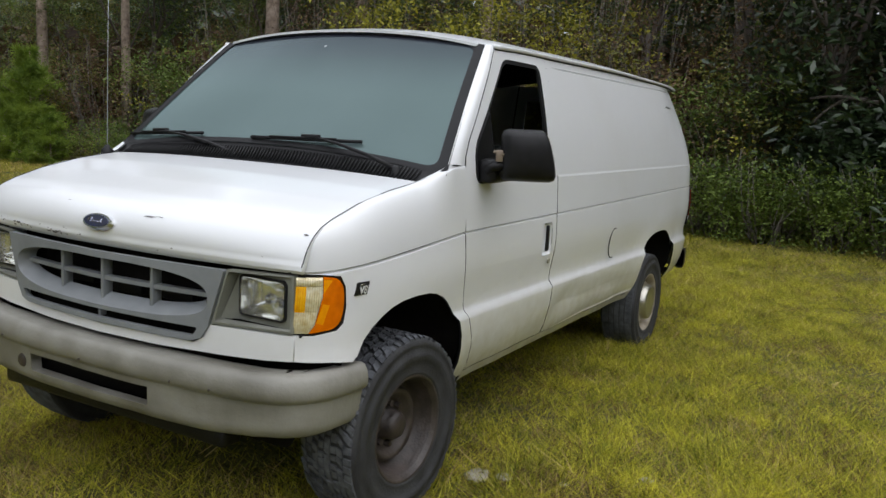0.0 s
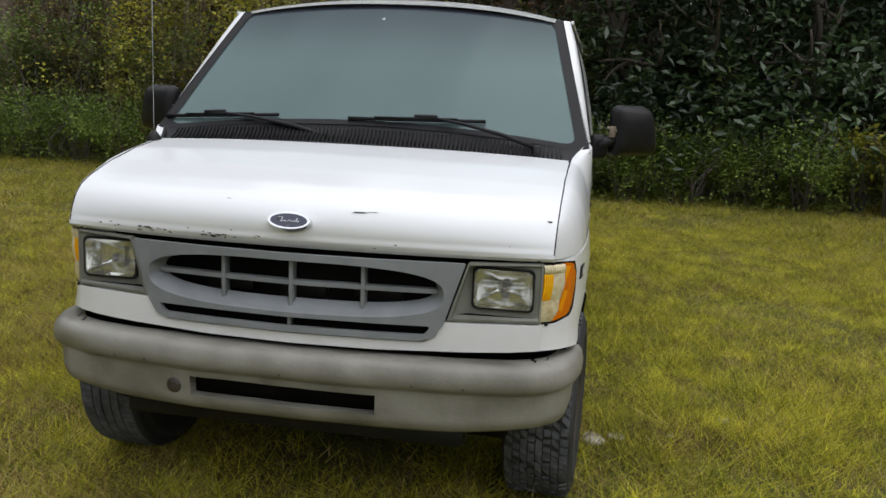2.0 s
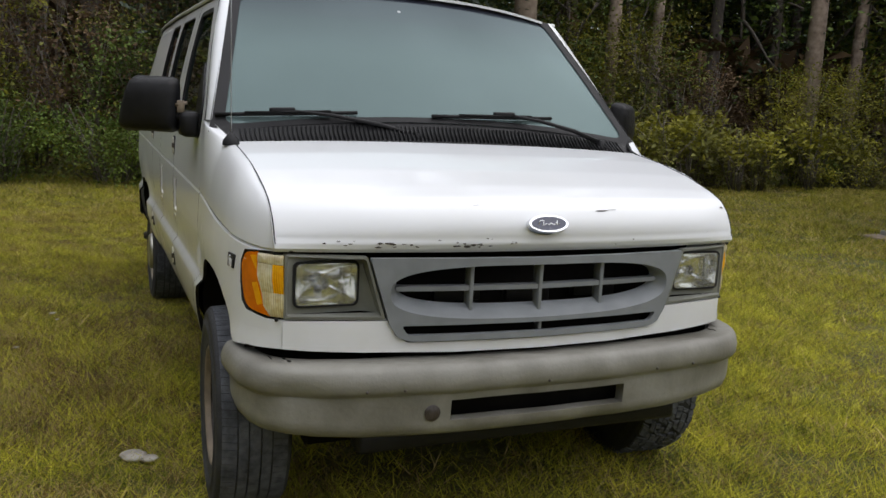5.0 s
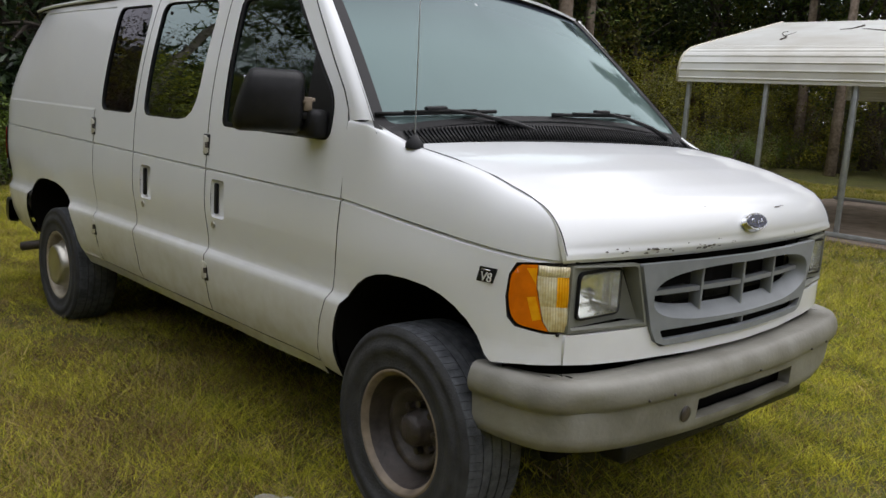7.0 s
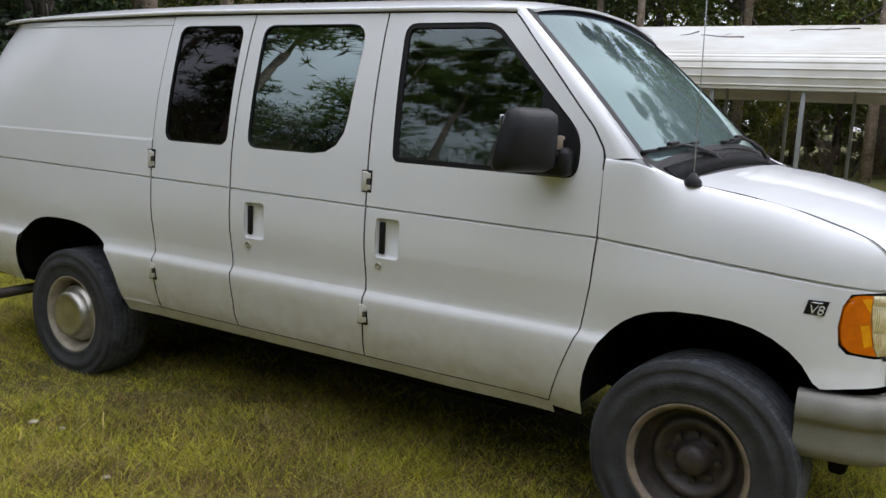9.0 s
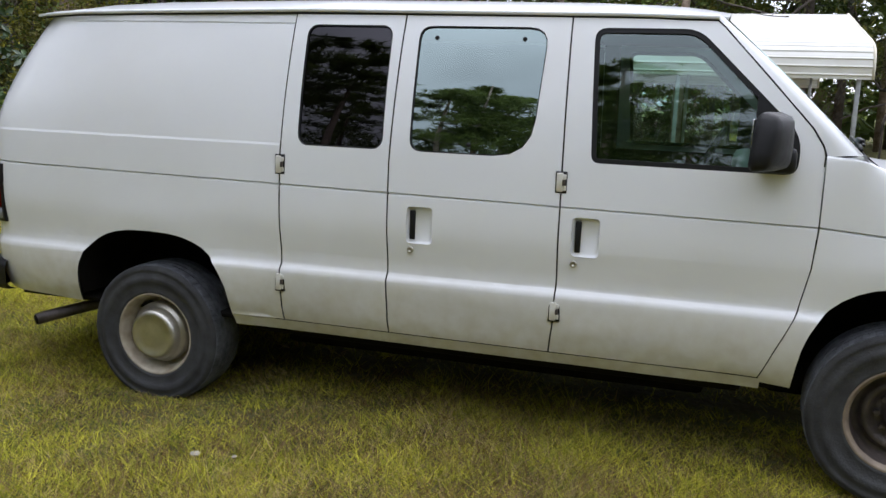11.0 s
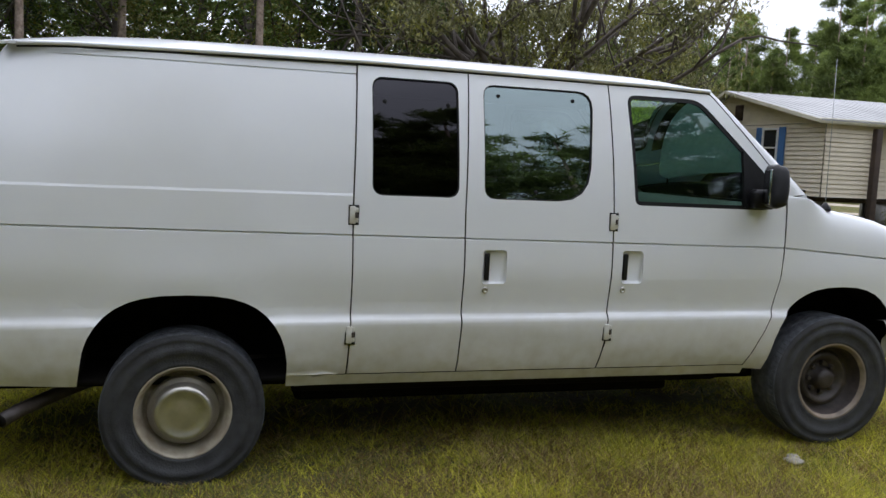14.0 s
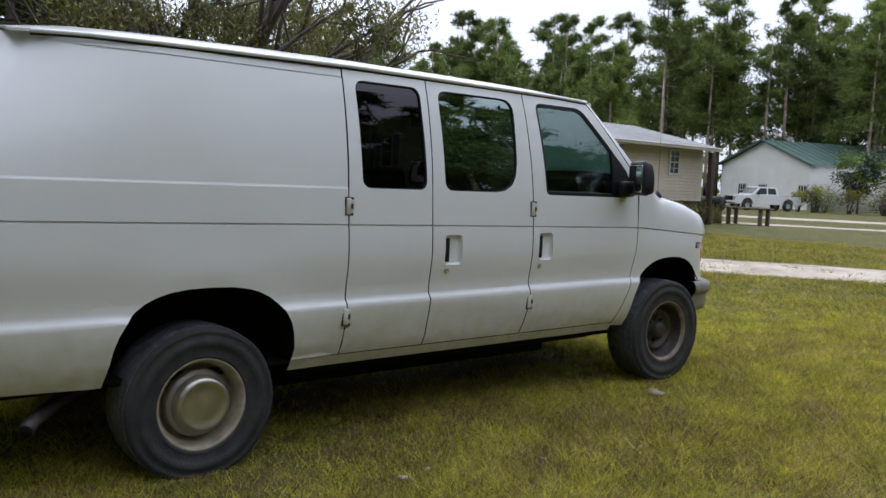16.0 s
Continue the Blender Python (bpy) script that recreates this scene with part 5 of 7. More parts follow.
# ---- tail: lamps, doors, bumper, exhaust
for side in (-1, 1):
    tl = [(along(7.145), 0.757), (along(7.302), 0.757), (along(7.302), 1.068), (along(7.145), 1.068)]
    bm = sheet(tl, [], lambda s, z: body(s, z, side, False) + Vector((side * 0.008, 0.004, 0)), (), 0.05, 0.1, lambda co: Vector((-side * 0.02, -0.01, 0)))
    tp = part("tail_lamp", bm, BLACK, van, "red tail lamp in a black frame", OFF)
    bm = sheet([(along(7.165), 0.835), (along(7.302), 0.835), (along(7.302), 1.052), (along(7.165), 1.052)], [], lambda s, z: body(s, z, side, False) + Vector((side * 0.013, 0.008, 0)), (), 0.05, 0.1, lambda co: Vector((-side * 0.01, -0.01, 0)))
    part("red_lens", bm, RED, tp)
    bm = sheet([(along(7.165), 0.772), (along(7.302), 0.772), (along(7.302), 0.83), (along(7.165), 0.83)], [], lambda s, z: body(s, z, side, False) + Vector((side * 0.013, 0.008, 0)), (), 0.05, 0.1, lambda co: Vector((-side * 0.01, -0.01, 0)))
    part("reverse_lens", bm, GREY, tp)
for side in (-1, 1):
    s0, s1 = along(7.3) + 0.004, PLAN_S[-1] - 0.004
    win = [(lerp(s0, s1, 0.15), 1.26), (lerp(s0, s1, 0.85), 1.26), (lerp(s0, s1, 0.85), 1.72), (lerp(s0, s1, 0.15), 1.72)]
    bm = sheet([(s0, 0.42), (s1, 0.42), (s1, ROOF - 0.02), (s0, ROOF - 0.02)], [win], lambda s, z: body(s, z, side, True), (), 0.12, 0.08, lambda co: Vector((0, -0.02, 0)))
    rd = part("rear_door", bm, PAINT, van, "white rear door", OFF)
    bm = sheet(win, [], lambda s, z: body(s, z, side, False) - Vector((0, 0.01, 0)), (), 0.2, 0.2)
    part("window", facing(bm, (0, 1, 0)), DARKGLASS, rd).visible_shadow = False
bm = bmesh.new()
pts = [(-0.955, 7.16), (-0.94, 7.27), (-0.88, 7.34), (-0.6, 7.38), (0.6, 7.38), (0.88, 7.34), (0.94, 7.27), (0.955, 7.16)]
prof = [(0.06, 0.545), (0.0, 0.54), (-0.008, 0.5), (-0.008, 0.42), (0.0, 0.385), (0.06, 0.38)]
rows = []
for d, z in prof:
    rows.append([bm.verts.new((x * (1 - d * 0.9), y - d * (1 if abs(x) < 0.95 else 0.3), z)) for x, y in pts])
for a, b in zip(rows, rows[1:]):
    for i in range(len(pts) - 1):
        bm.faces.new((a[i], a[i + 1], b[i + 1], b[i]))
bmesh.ops.recalc_face_normals(bm, faces=bm.faces[:])
part("rear_bumper", bm, BLACK, van, "black rear step bumper", OFF)
bm = bmesh.new()
tube(bm, [(-0.35, 5.4, 0.36), (-0.5, 6.0, 0.40), (-0.6, 6.6, 0.34), (-0.7, 6.8, 0.28), (-0.84, 6.95, 0.24), (-0.93, 7.0, 0.225)], 0.032, 12)
ex = part("exhaust_pipe", bm, RUST, van, "rusty exhaust pipe", OFF)
bm = bmesh.new()
tube(bm, [(-0.928, 6.999, 0.2255), (-0.9325, 7.0015, 0.2248)], 0.027, 12)
part("pipe_mouth", bm, DARK, ex)

# ---- cabin
bm = bmesh.new()
box(bm, 0, 3.22, 1.12, 1.62, 0.42, 0.3, 0.06)
part("dashboard", bm, INTERIOR, van, "grey-green dashboard", OFF)
bm = bmesh.new()
bmesh.ops.create_circle(bm, segments=28, radius=0.19)
ring = [v.co.copy() for v in bm.verts]
bm.clear()
tube(bm, ring + ring[:1], 0.014, 8)
box(bm, 0, 0, -0.02, 0.12, 0.1, 0.05, 0.02)
box(bm, 0, 0, -0.01, 0.36, 0.03, 0.015)
tube(bm, [(0, 0, 0), (0, 0, -0.3)], 0.03, 8)
sw = part("steering_wheel", bm, BLACK, van, "black steering wheel")
sw.matrix_local = Matrix.Translation((0.42, 3.58 - VY, 1.22 - VZ)) @ Matrix.Rotation(radians(-62), 4, 'X')
for x in (-0.43, 0.43):
    bm = bmesh.new()
    box(bm, x, 4.02, 0.78, 0.52, 0.52, 0.2, 0.06)
    box(bm, x, 4.28, 1.08, 0.5, 0.16, 0.62, 0.06, Matrix.Rotation(radians(-12), 4, 'X'))
    part("seat", bm, SEAT, van, "grey fabric seat", OFF)
bm = bmesh.new()
lathe(bm, [(0, 0.016), (0.006, 0.015), (0.007, 0.002)], 16, 'Z', cap=True)
bmesh.ops.rotate(bm, cent=(0, 0, 0), matrix=Matrix.Rotation(radians(40), 3, 'X'), verts=bm.verts[:])
part("mirror_mount", bm, ZINC, van, at=screen(-0.06, 0.86, -0.006) + Vector(OFF))


# ---------------------------------------------------------------- ground, drive and slab
rng = np.random.default_rng(11)


def raw(name, verts, faces, material, smooth_it=False):
    """A mesh straight from arrays."""
    me = bpy.data.meshes.new(name)
    verts, faces = np.asarray(verts, np.float32), np.asarray(faces, np.int32)
    me.vertices.add(len(verts))
    me.vertices.foreach_set("co", verts.ravel())
    k = faces.shape[1]
    me.loops.add(faces.size)
    me.loops.foreach_set("vertex_index", faces.ravel())
    me.polygons.add(len(faces))
    me.polygons.foreach_set("loop_start", np.arange(0, faces.size, k, dtype=np.int32))
    me.update(calc_edges=True)
    me.materials.append(material)
    if smooth_it:
        me.shade_smooth()
    return me


def ground_mat():
    m, n, l, p = tree_of("grassy_soil")
    c = n.new("ShaderNodeTexCoord")
    t1, t2, t3 = (n.new("ShaderNodeTexNoise") for _ in range(3))
    for t, s, d in ((t1, 0.22, 5), (t2, 2.2, 6), (t3, 26, 6)):
        t.inputs["Scale"].default_value, t.inputs["Detail"].default_value = s, d
        l.new(c.outputs["Object"], t.inputs["Vector"])
    r1, r2 = n.new("ShaderNodeValToRGB"), n.new("ShaderNodeValToRGB")
    for r, a, b, x, y in ((r1, (0.085, 0.1, 0.012), (0.145, 0.13, 0.026), 0.35, 0.65), (r2, (0.055, 0.04, 0.02), (0.135, 0.13, 0.022), 0.36, 0.62)):
        r.color_ramp.elements[0].color, r.color_ramp.elements[1].color = (*a, 1), (*b, 1)
        r.color_ramp.elements[0].position, r.color_ramp.elements[1].position = x, y
    l.new(t1.outputs["Fac"], r1.inputs["Fac"])
    l.new(t2.outputs["Fac"], r2.inputs["Fac"])
    mx, my = n.new("ShaderNodeMix"), n.new("ShaderNodeMix")
    for m_ in (mx, my):
        m_.data_type = 'RGBA'
    mx.inputs["Factor"].default_value = 0.45
    l.new(r1.outputs[0], mx.inputs["A"])
    l.new(r2.outputs[0], mx.inputs["B"])
    my.blend_type = 'MULTIPLY'
    my.inputs["Factor"].default_value = 0.8
    rr = n.new("ShaderNodeMapRange")
    rr.inputs["To Min"].default_value, rr.inputs["To Max"].default_value = 0.3, 1.45
    l.new(t3.outputs["Fac"], rr.inputs["Value"])
    l.new(mx.outputs["Result"], my.inputs["A"])
    l.new(rr.outputs[0], my.inputs["B"])
    l.new(my.outputs["Result"], p.inputs["Base Color"])
    p.inputs["Roughness"].default_value = 0.95
    b = n.new("ShaderNodeBump")
    b.inputs["Strength"].default_value, b.inputs["Distance"].default_value = 1.0, 0.04
    l.new(t3.outputs["Fac"], b.inputs["Height"])
    l.new(b.outputs[0], p.inputs["Normal"])
    return m


GROUND = -0.065


def lie(x, y):
    """Height of the ground: nearly level, with shallow humps."""
    rut = 0.045 * math.exp(-((y - 6.3) / 0.9) ** 2 - ((abs(x + 2.63) - 0.85) / 0.7) ** 2)
    return GROUND - rut + 0.018 * noise.noise((x * 0.35, y * 0.35, 0)) + 0.008 * noise.noise((x * 1.3, y * 1.3, 4))


edges = np.unique(np.concatenate([np.linspace(-450, -40, 14), np.linspace(-40, -14, 14), np.linspace(-14, 20, 86), np.linspace(20, 60, 21), np.linspace(60, 450, 14)]))
gx, gy = np.meshgrid(edges, edges)
gz = np.array([lie(x, y) for x, y in zip(gx.ravel(), gy.ravel())])
nn = len(edges)
idx = np.arange(nn * nn).reshape(nn, nn)
quads = np.stack([idx[:-1, :-1], idx[:-1, 1:], idx[1:, 1:], idx[1:, :-1]], -1).reshape(-1, 4)
tagged(new("ground", raw("ground", np.stack([gx.ravel(), gy.ravel(), gz], 1), quads, ground_mat(), True)), "mown grass field with dry brown patches", "ground", kind="structure")

SAND = mat("pale_sand", (0.52, 0.46, 0.38), 0.95, vary=0.3, scale=4.5, bump=0.7, bscale=10, tint=(0.24, 0.18, 0.12))
DX, DN = Vector((0.84, 0.543, 0)), Vector((0.543, -0.84, 0))


def strip(name, n0, n1, a0, a1, label, wob=0.35, lift=0.012):
    """A track along the drive's heading, with an uneven edge."""
    bm = bmesh.new()
    us = np.arange(a0, a1, 0.5)
    vs = np.linspace(0, 1, 9)
    rows = []
    for a in us:
        row = []
        for v in vs:
            e = wob * noise.noise((a * 0.4, v * 2, n0)) * (1 if v in (0, 1) else 0.3)
            p = DN * (lerp(n0, n1, v) + e) + DX * a
            row.append(bm.verts.new((p.x, p.y, lie(p.x, p.y) + lift + (-0.05 if v in (0, 1) else 0.012 * noise.noise((a, v * 6, 1))))))
        rows.append(row)
    for a, b in zip(rows, rows[1:]):
        for i in range(len(vs) - 1):
            bm.faces.new((a[i], a[i + 1], b[i + 1], b[i]))
    solo(name, bm, SAND, label, "drive", kind="structure", smooth=True)


strip("drive", 4.4, 7.9, -70, 6, "pale sandy drive with worn wheel tracks", 0.3)
strip("drive_far", 28.6, 30.8, -60, 20, "pale sandy drive past the house")
strip("drive_far", 39, 44, -80, 30, "pale sandy yard in front of the shed")

CONCRETE = mat("littered_slab", (0.3, 0.24, 0.19), 0.9, vary=0.35, scale=5, bump=0.4, bscale=25, tint=(0.14, 0.1, 0.07))
bm = bmesh.new()
box(bm, 8.95, 4.65, -0.075, 6.5, 6.5, 0.08, 0.015)
solo("carport_slab", bm, CONCRETE, "brown littered concrete slab under the carport", "slab", kind="structure")

# ---------------------------------------------------------------- carport
WHITE_TIN = mat("white_roof_metal", (0.72, 0.73, 0.7), 0.4, vary=0.12, scale=2.5, tint=(0.55, 0.52, 0.45), stains=0.7)
POSTBARK = mat("dead_branch_bark", (0.09, 0.075, 0.06), 0.9, vary=0.3, scale=12)
TRIM = mat("cream_trim", (0.66, 0.62, 0.5), 0.5, vary=0.1, scale=6)
cp = thing("carport", 9.0, 4.65, GROUND, "open metal carport with white ribbed roof and steel posts", "carport")
CO = (-9.0, -4.65, -GROUND)
CY0, CY1 = 1.45, 7.85
half = [(5.93, 1.94), (5.93, 2.13), (5.965, 2.25), (6.05, 2.36), (6.2, 2.44), (6.45, 2.51), (9.0, 3.12)]


def corrugated(pts, y0, y1, pitch=0.115, deep=0.014):
    """A folded metal sheet: its profile in (x, z), with ribs that run along y."""
    ss = [0.0]
    for a, b in zip(pts, pts[1:]):
        ss.append(ss[-1] + math.dist(a, b))
    at = np.arange(0, ss[-1], pitch / 6)
    bm = bmesh.new()
    rows = []
    for s in at:
        x, z = curve(s, ss, [p[0] for p in pts]), curve(s, ss, [p[1] for p in pts])
        x2, z2 = curve(s + 0.02, ss, [p[0] for p in pts]), curve(s + 0.02, ss, [p[1] for p in pts])
        t = Vector((x2 - x, z2 - z)).normalized() if s + 0.02 < ss[-1] else Vector((1, 0))
        k = (s / pitch) % 1
        d = deep if 0.35 < k < 0.65 else 0.0
        rows.append([bm.verts.new((x - t.y * d, y, z + t.x * d)) for y in np.linspace(y0, y1, 8)])
    for a, b in zip(rows, rows[1:]):
        for i in range(7):
            bm.faces.new((a[i], a[i + 1], b[i + 1], b[i]))
    return bm


part("roof_sheet", corrugated(half, CY0, CY1), WHITE_TIN, cp, at=CO, smooth=False)
part("roof_sheet", corrugated([(18.0 - x, z) for x, z in half], CY0, CY1), WHITE_TIN, cp, at=CO, smooth=False)
for k, (x, y, turn, ln) in enumerate(((7.2, 6.9, 20, 0.9), (7.6, 5.6, 75, 0.7), (8.3, 4.2, 100, 1.0), (7.9, 6.2, 150, 0.5), (8.6, 2.7, 60, 0.6))):
    z = curve(x, [p[0] for p in half], [p[1] for p in half])
    bm = bmesh.new()
    ca, sa = math.cos(radians(turn)), math.sin(radians(turn))
    pts = [(a * ca - 0.06 * math.sin(a * 7) * sa, a * sa + 0.06 * math.sin(a * 7) * ca, 0.022 + 0.239 * a * ca + 0.015 * math.sin(a * 5) ** 2) for a in np.linspace(-ln / 2, ln / 2, 7)]
    tube(bm, pts, 0.012, 5, 0.005)
    tube(bm, [pts[3], (pts[3][0] + 0.16, pts[3][1] - 0.1, pts[3][2] + 0.07)], 0.006, 4, 0.003)
    twig = solo("fallen_branch", bm, POSTBARK, "thin dead branch lying on the carport roof", "branch", smooth=True)
    twig.location = (x, y, z)
for y in (CY0 - 0.012, CY1 + 0.012):
    bm = bmesh.new()
    pr = half + [(18.0 - x, z) for x, z in half[::-1][1:]]
    tube(bm, [(x, y, z) for x, z in pr], 0.022, 6)
    part("edge_trim", bm, TRIM, cp, at=CO)
for y in np.linspace(1.6, 7.7, 6):
    for x in (6.02, 11.98):
        bm = bmesh.new()
        box(bm, x, y, 0.98, 0.06, 0.06, 2.1, 0.006)
        part("post", bm, ZINC, cp, at=CO)
    bm = bmesh.new()
    tube(bm, [(6.02, y, 2.0), (6.1, y, 2.28), (6.45, y, 2.46), (9, y, 3.06), (11.55, y, 2.46), (11.9, y, 2.28), (11.98, y, 2.0)], 0.03, 5)
    part("rafter", bm, ZINC, cp, at=CO)
for x in (6.0, 12.0):
    bm = bmesh.new()
    box(bm, x, 4.65, 0.0, 0.06, 6.3, 0.06, 0.006)
    part("base_rail", bm, ZINC, cp, at=CO)

# ---------------------------------------------------------------- house on piers
SIDING = mat("beige_vinyl_siding", (0.64, 0.57, 0.45), 0.6, vary=0.12, scale=3, tint=(0.54, 0.48, 0.37))
TIN = mat("pale_tin_roof", (0.36, 0.36, 0.355), 0.55, metal=0.2, vary=0.2, scale=1.5, stains=0.7)
SHUTTER = mat("blue_shutter", (0.06, 0.16, 0.36), 0.6, vary=0.15)
FRAME = mat("white_frame", (0.7, 0.7, 0.68), 0.5, vary=0.08)
PANE = mat("dark_window_pane", (0.02, 0.022, 0.025), 0.08, vary=0.2)
POST = mat("dark_brown_timber", (0.06, 0.04, 0.03), 0.8, vary=0.3, scale=10)
BLOCK = mat("concrete_block", (0.3, 0.29, 0.27), 0.9, vary=0.2, scale=6)
house = thing("house", 17.4, -17.0, GROUND, "beige sided single-storey house on piers with pale metal roof", "house")
HO = (-17.4, -17.0 * -1, -GROUND)
HX0, HX1, HY0, HY1, HZ0, HZ1 = 13.3, 19.7, -23.3, -10.8, 0.88, 3.0
WEST, EAST, PEAK, EAVE = 4.7, 2.85, 4.15, 3.08  # reach of the two roof slopes from the ridge, and their heights


def lapped(length, z0, z1, pitch=0.132, lap=0.034):
    """A wall of overlapping boards in x from 0 to length, its face toward -y."""
    prof = []
    for k in range(int(round((z1 - z0) / pitch))):
        prof += [(-lap, z0 + k * pitch), (-lap * 0.3, z0 + (k + 0.86) * pitch), (0.02, z0 + (k + 0.86) * pitch), (0.02, z0 + (k + 1) * pitch)]
    return grid(lambda x, k: Vector((x, prof[k][0], prof[k][1])), (0, length), range(len(prof)))


def wall_part(x, y, turn, length, z0=HZ0, z1=HZ1):
    ob = part("wall", lapped(length, z0, z1), SIDING, house, smooth=False)
    ob.matrix_local = Matrix.Translation(HO) @ Matrix.Translation((x, y, 0)) @ Matrix.Rotation(radians(turn), 4, 'Z')


wall_part(HX0, -12.4, -90, 10.9)
wall_part(12.85, HY1, -90, 1.6)
wall_part(HX1, HY1, 180, HX1 - 12.85)
wall_part(HX0, HY0, 0, HX1 - HX0)
wall_part(HX1, HY0, 90, HY1 - HY0)
wall_part(12.85, -12.4, 0, 0.46)
# gable above the end wall
gx_mid = 17.35
for y, s in ((HY1 + 0.005, 1), (HY0, -1)):
    prof = []
    for k in range(8):
        prof += [(s * 0.018, HZ1 + 0.125 * k), (0.0, HZ1 + 0.125 * (k + 1))]
    bm = grid(lambda u, k: Vector((gx_mid + u * (4.5 if u < 0 else 2.35) * (1 - (prof[k][1] - HZ1) / 1.08), y + prof[k][0], prof[k][1])), (-1, 1), range(len(prof)))
    part("gable", bm, SIDING, house, at=HO, smooth=False)
for sx in (-1, 1):
    ys = []
    for i in range(40):
        y0 = lerp(HY0 - 0.4, HY1 + 0.35, i / 40)
        ys += [(y0, 0.0), (y0 + 0.004, 0.014), (y0 + 0.03, 0.014), (y0 + 0.034, 0.0)]
    ys.append((HY1 + 0.35, 0.0))
    reach = WEST if sx < 0 else EAST
    bm = grid(lambda k, u: Vector((gx_mid + sx * reach * u, ys[k][0], lerp(PEAK, EAVE, u) + ys[k][1])), range(len(ys)), (0, 1))
    rim_edges(bm, (0, 0, -0.05))
    part("roof", bm, [TIN, TIN], house, at=HO, smooth=False)
    bm = bmesh.new()
    box(bm, gx_mid + sx * (reach - 0.03), (HY0 + HY1) / 2, EAVE - 0.05, 0.05, HY1 - HY0 + 0.75, 0.16)
    part("fascia", bm, TRIM, house, at=HO)
for y in (HY1 + 0.34, HY0 - 0.39):
    for sx in (-1, 1):
        bm = bmesh.new()
        tube(bm, [(gx_mid, y, PEAK - 0.06), (gx_mid + sx * ((WEST if sx < 0 else EAST) - 0.02), y, EAVE - 0.06)], 0.07, 4)
        part("bargeboard", bm, TRIM, house, at=HO, smooth=False)


def house_window(x, y, z, w, h, turn, shutters=False):
    pieces = [("window_sill", 0, -h / 2, w + 0.12, 0.07, 0.07), ("window_frame", -w / 2, 0, 0.06, 0.07, h), ("window_frame", w / 2, 0, 0.06, 0.07, h), ("window_frame", 0, 0, w, 0.07, 0.045)]
    if not shutters:
        pieces += [("glazing_bar", dx, 0, 0.018, 0.04, h) for dx in (0,)] + [("glazing_bar", 0, dz, w, 0.04, 0.018) for dz in (-h / 4, h / 4)]
    bm = bmesh.new()
    box(bm, 0, 0, h / 2, w + 0.08, 0.07, 0.06)
    win = part("window", bm, FRAME, house, smooth=False)
    win.matrix_local = Matrix.Translation(HO) @ Matrix.Translation((x, y, z)) @ Matrix.Rotation(radians(turn), 4, 'Z')
    for nm, dx, dz, sx, sy, sz in pieces:
        bm = bmesh.new()
        box(bm, dx, 0, dz, sx, sy, sz)
        part(nm, bm, FRAME, win, smooth=False)
    bm = bmesh.new()
    box(bm, 0, 0.012, 0, w, 0.012, h)
    part("pane", bm, PANE, win, smooth=False)
    if shutters:
        for s in (-1, 1):
            bm = bmesh.new()
            box(bm, s * (w / 2 + 0.2), 0, 0, 0.28, 0.04, h + 0.1)
            for k in range(14):
                box(bm, s * (w / 2 + 0.2), -0.022, -h / 2 + (k + 0.5) * h / 14, 0.2, 0.012, h / 22)
            part("shutter", bm, SHUTTER, win, "blue shutter", smooth=False)


house_window(HX0 - 0.06, -15.6, 2.42, 0.62, 0.95, -90)
house_window(HX0 - 0.06, -21.2, 2.42, 0.62, 0.95, -90)
house_window(15.2, HY1 + 0.07, 2.28, 0.7, 1.15, 180, True)
house_window(18.55, HY1 + 0.07, 2.28, 0.7, 1.15, 180, True)
bm = bmesh.new()
box(bm, 16.95, HY1 + 0.04, 3.42, 0.38, 0.05, 0.5)
part("attic_vent", bm, POST, house, at=HO)
for y in (-12.5, -17.1, -23.1):
    bm = bmesh.new()
    box(bm, 12.75, y, 1.4, 0.2, 0.2, 3.0, 0.01)
    part("porch_post", bm, POST, house, at=HO)
for y in (-11.2, -13.5, -16, -18.5, -21, -23):
    for x in (13.6, 16.5, 19.4):
        bm = bmesh.new()
        box(bm, x, y, 0.4, 0.4, 0.4, 0.98)
        part("pier", bm, BLOCK, house, at=HO)
bm = bmesh.new()
box(bm, (HX0 + HX1) / 2, (HY0 + HY1) / 2, 0.8, HX1 - HX0 - 0.1, HY1 - HY0 - 0.1, 0.14)
part("floor_frame", bm, POST, house, at=HO)
bm = bmesh.new()
tube(bm, [(16.4, -19.5, 3.8), (16.4, -19.5, 4.75)], 0.06, 8)
part("vent_pipe", bm, TIN, house, at=HO)

bm = bmesh.new()
lathe(bm, [(0.0, 0.02), (0.06, 0.2), (0.12, 0.33), (0.13, 0.34)], 24, 'Z')
lathe(bm, [(0.03, 0.34), (0.0, 0.0)][:1] + [(0.13, 0.34)], 24, 'Z')
for v in bm.verts:
    v.co = Matrix.Rotation(radians(-65), 3, 'X') @ v.co
dish = thing("satellite_dish", 18.4, -10.2, GROUND, "dark round satellite dish on a pole by the house", "satellite dish")
part("reflector", bm, POST, dish, at=(0, 0, 1.4))
bm = bmesh.new()
tube(bm, [(0, 0, 0), (0, 0, 1.4)], 0.03, 8)
part("pole", bm, ZINC, dish)
BARREL = mat("blue_barrel_plastic", (0.02, 0.11, 0.32), 0.45, vary=0.2)
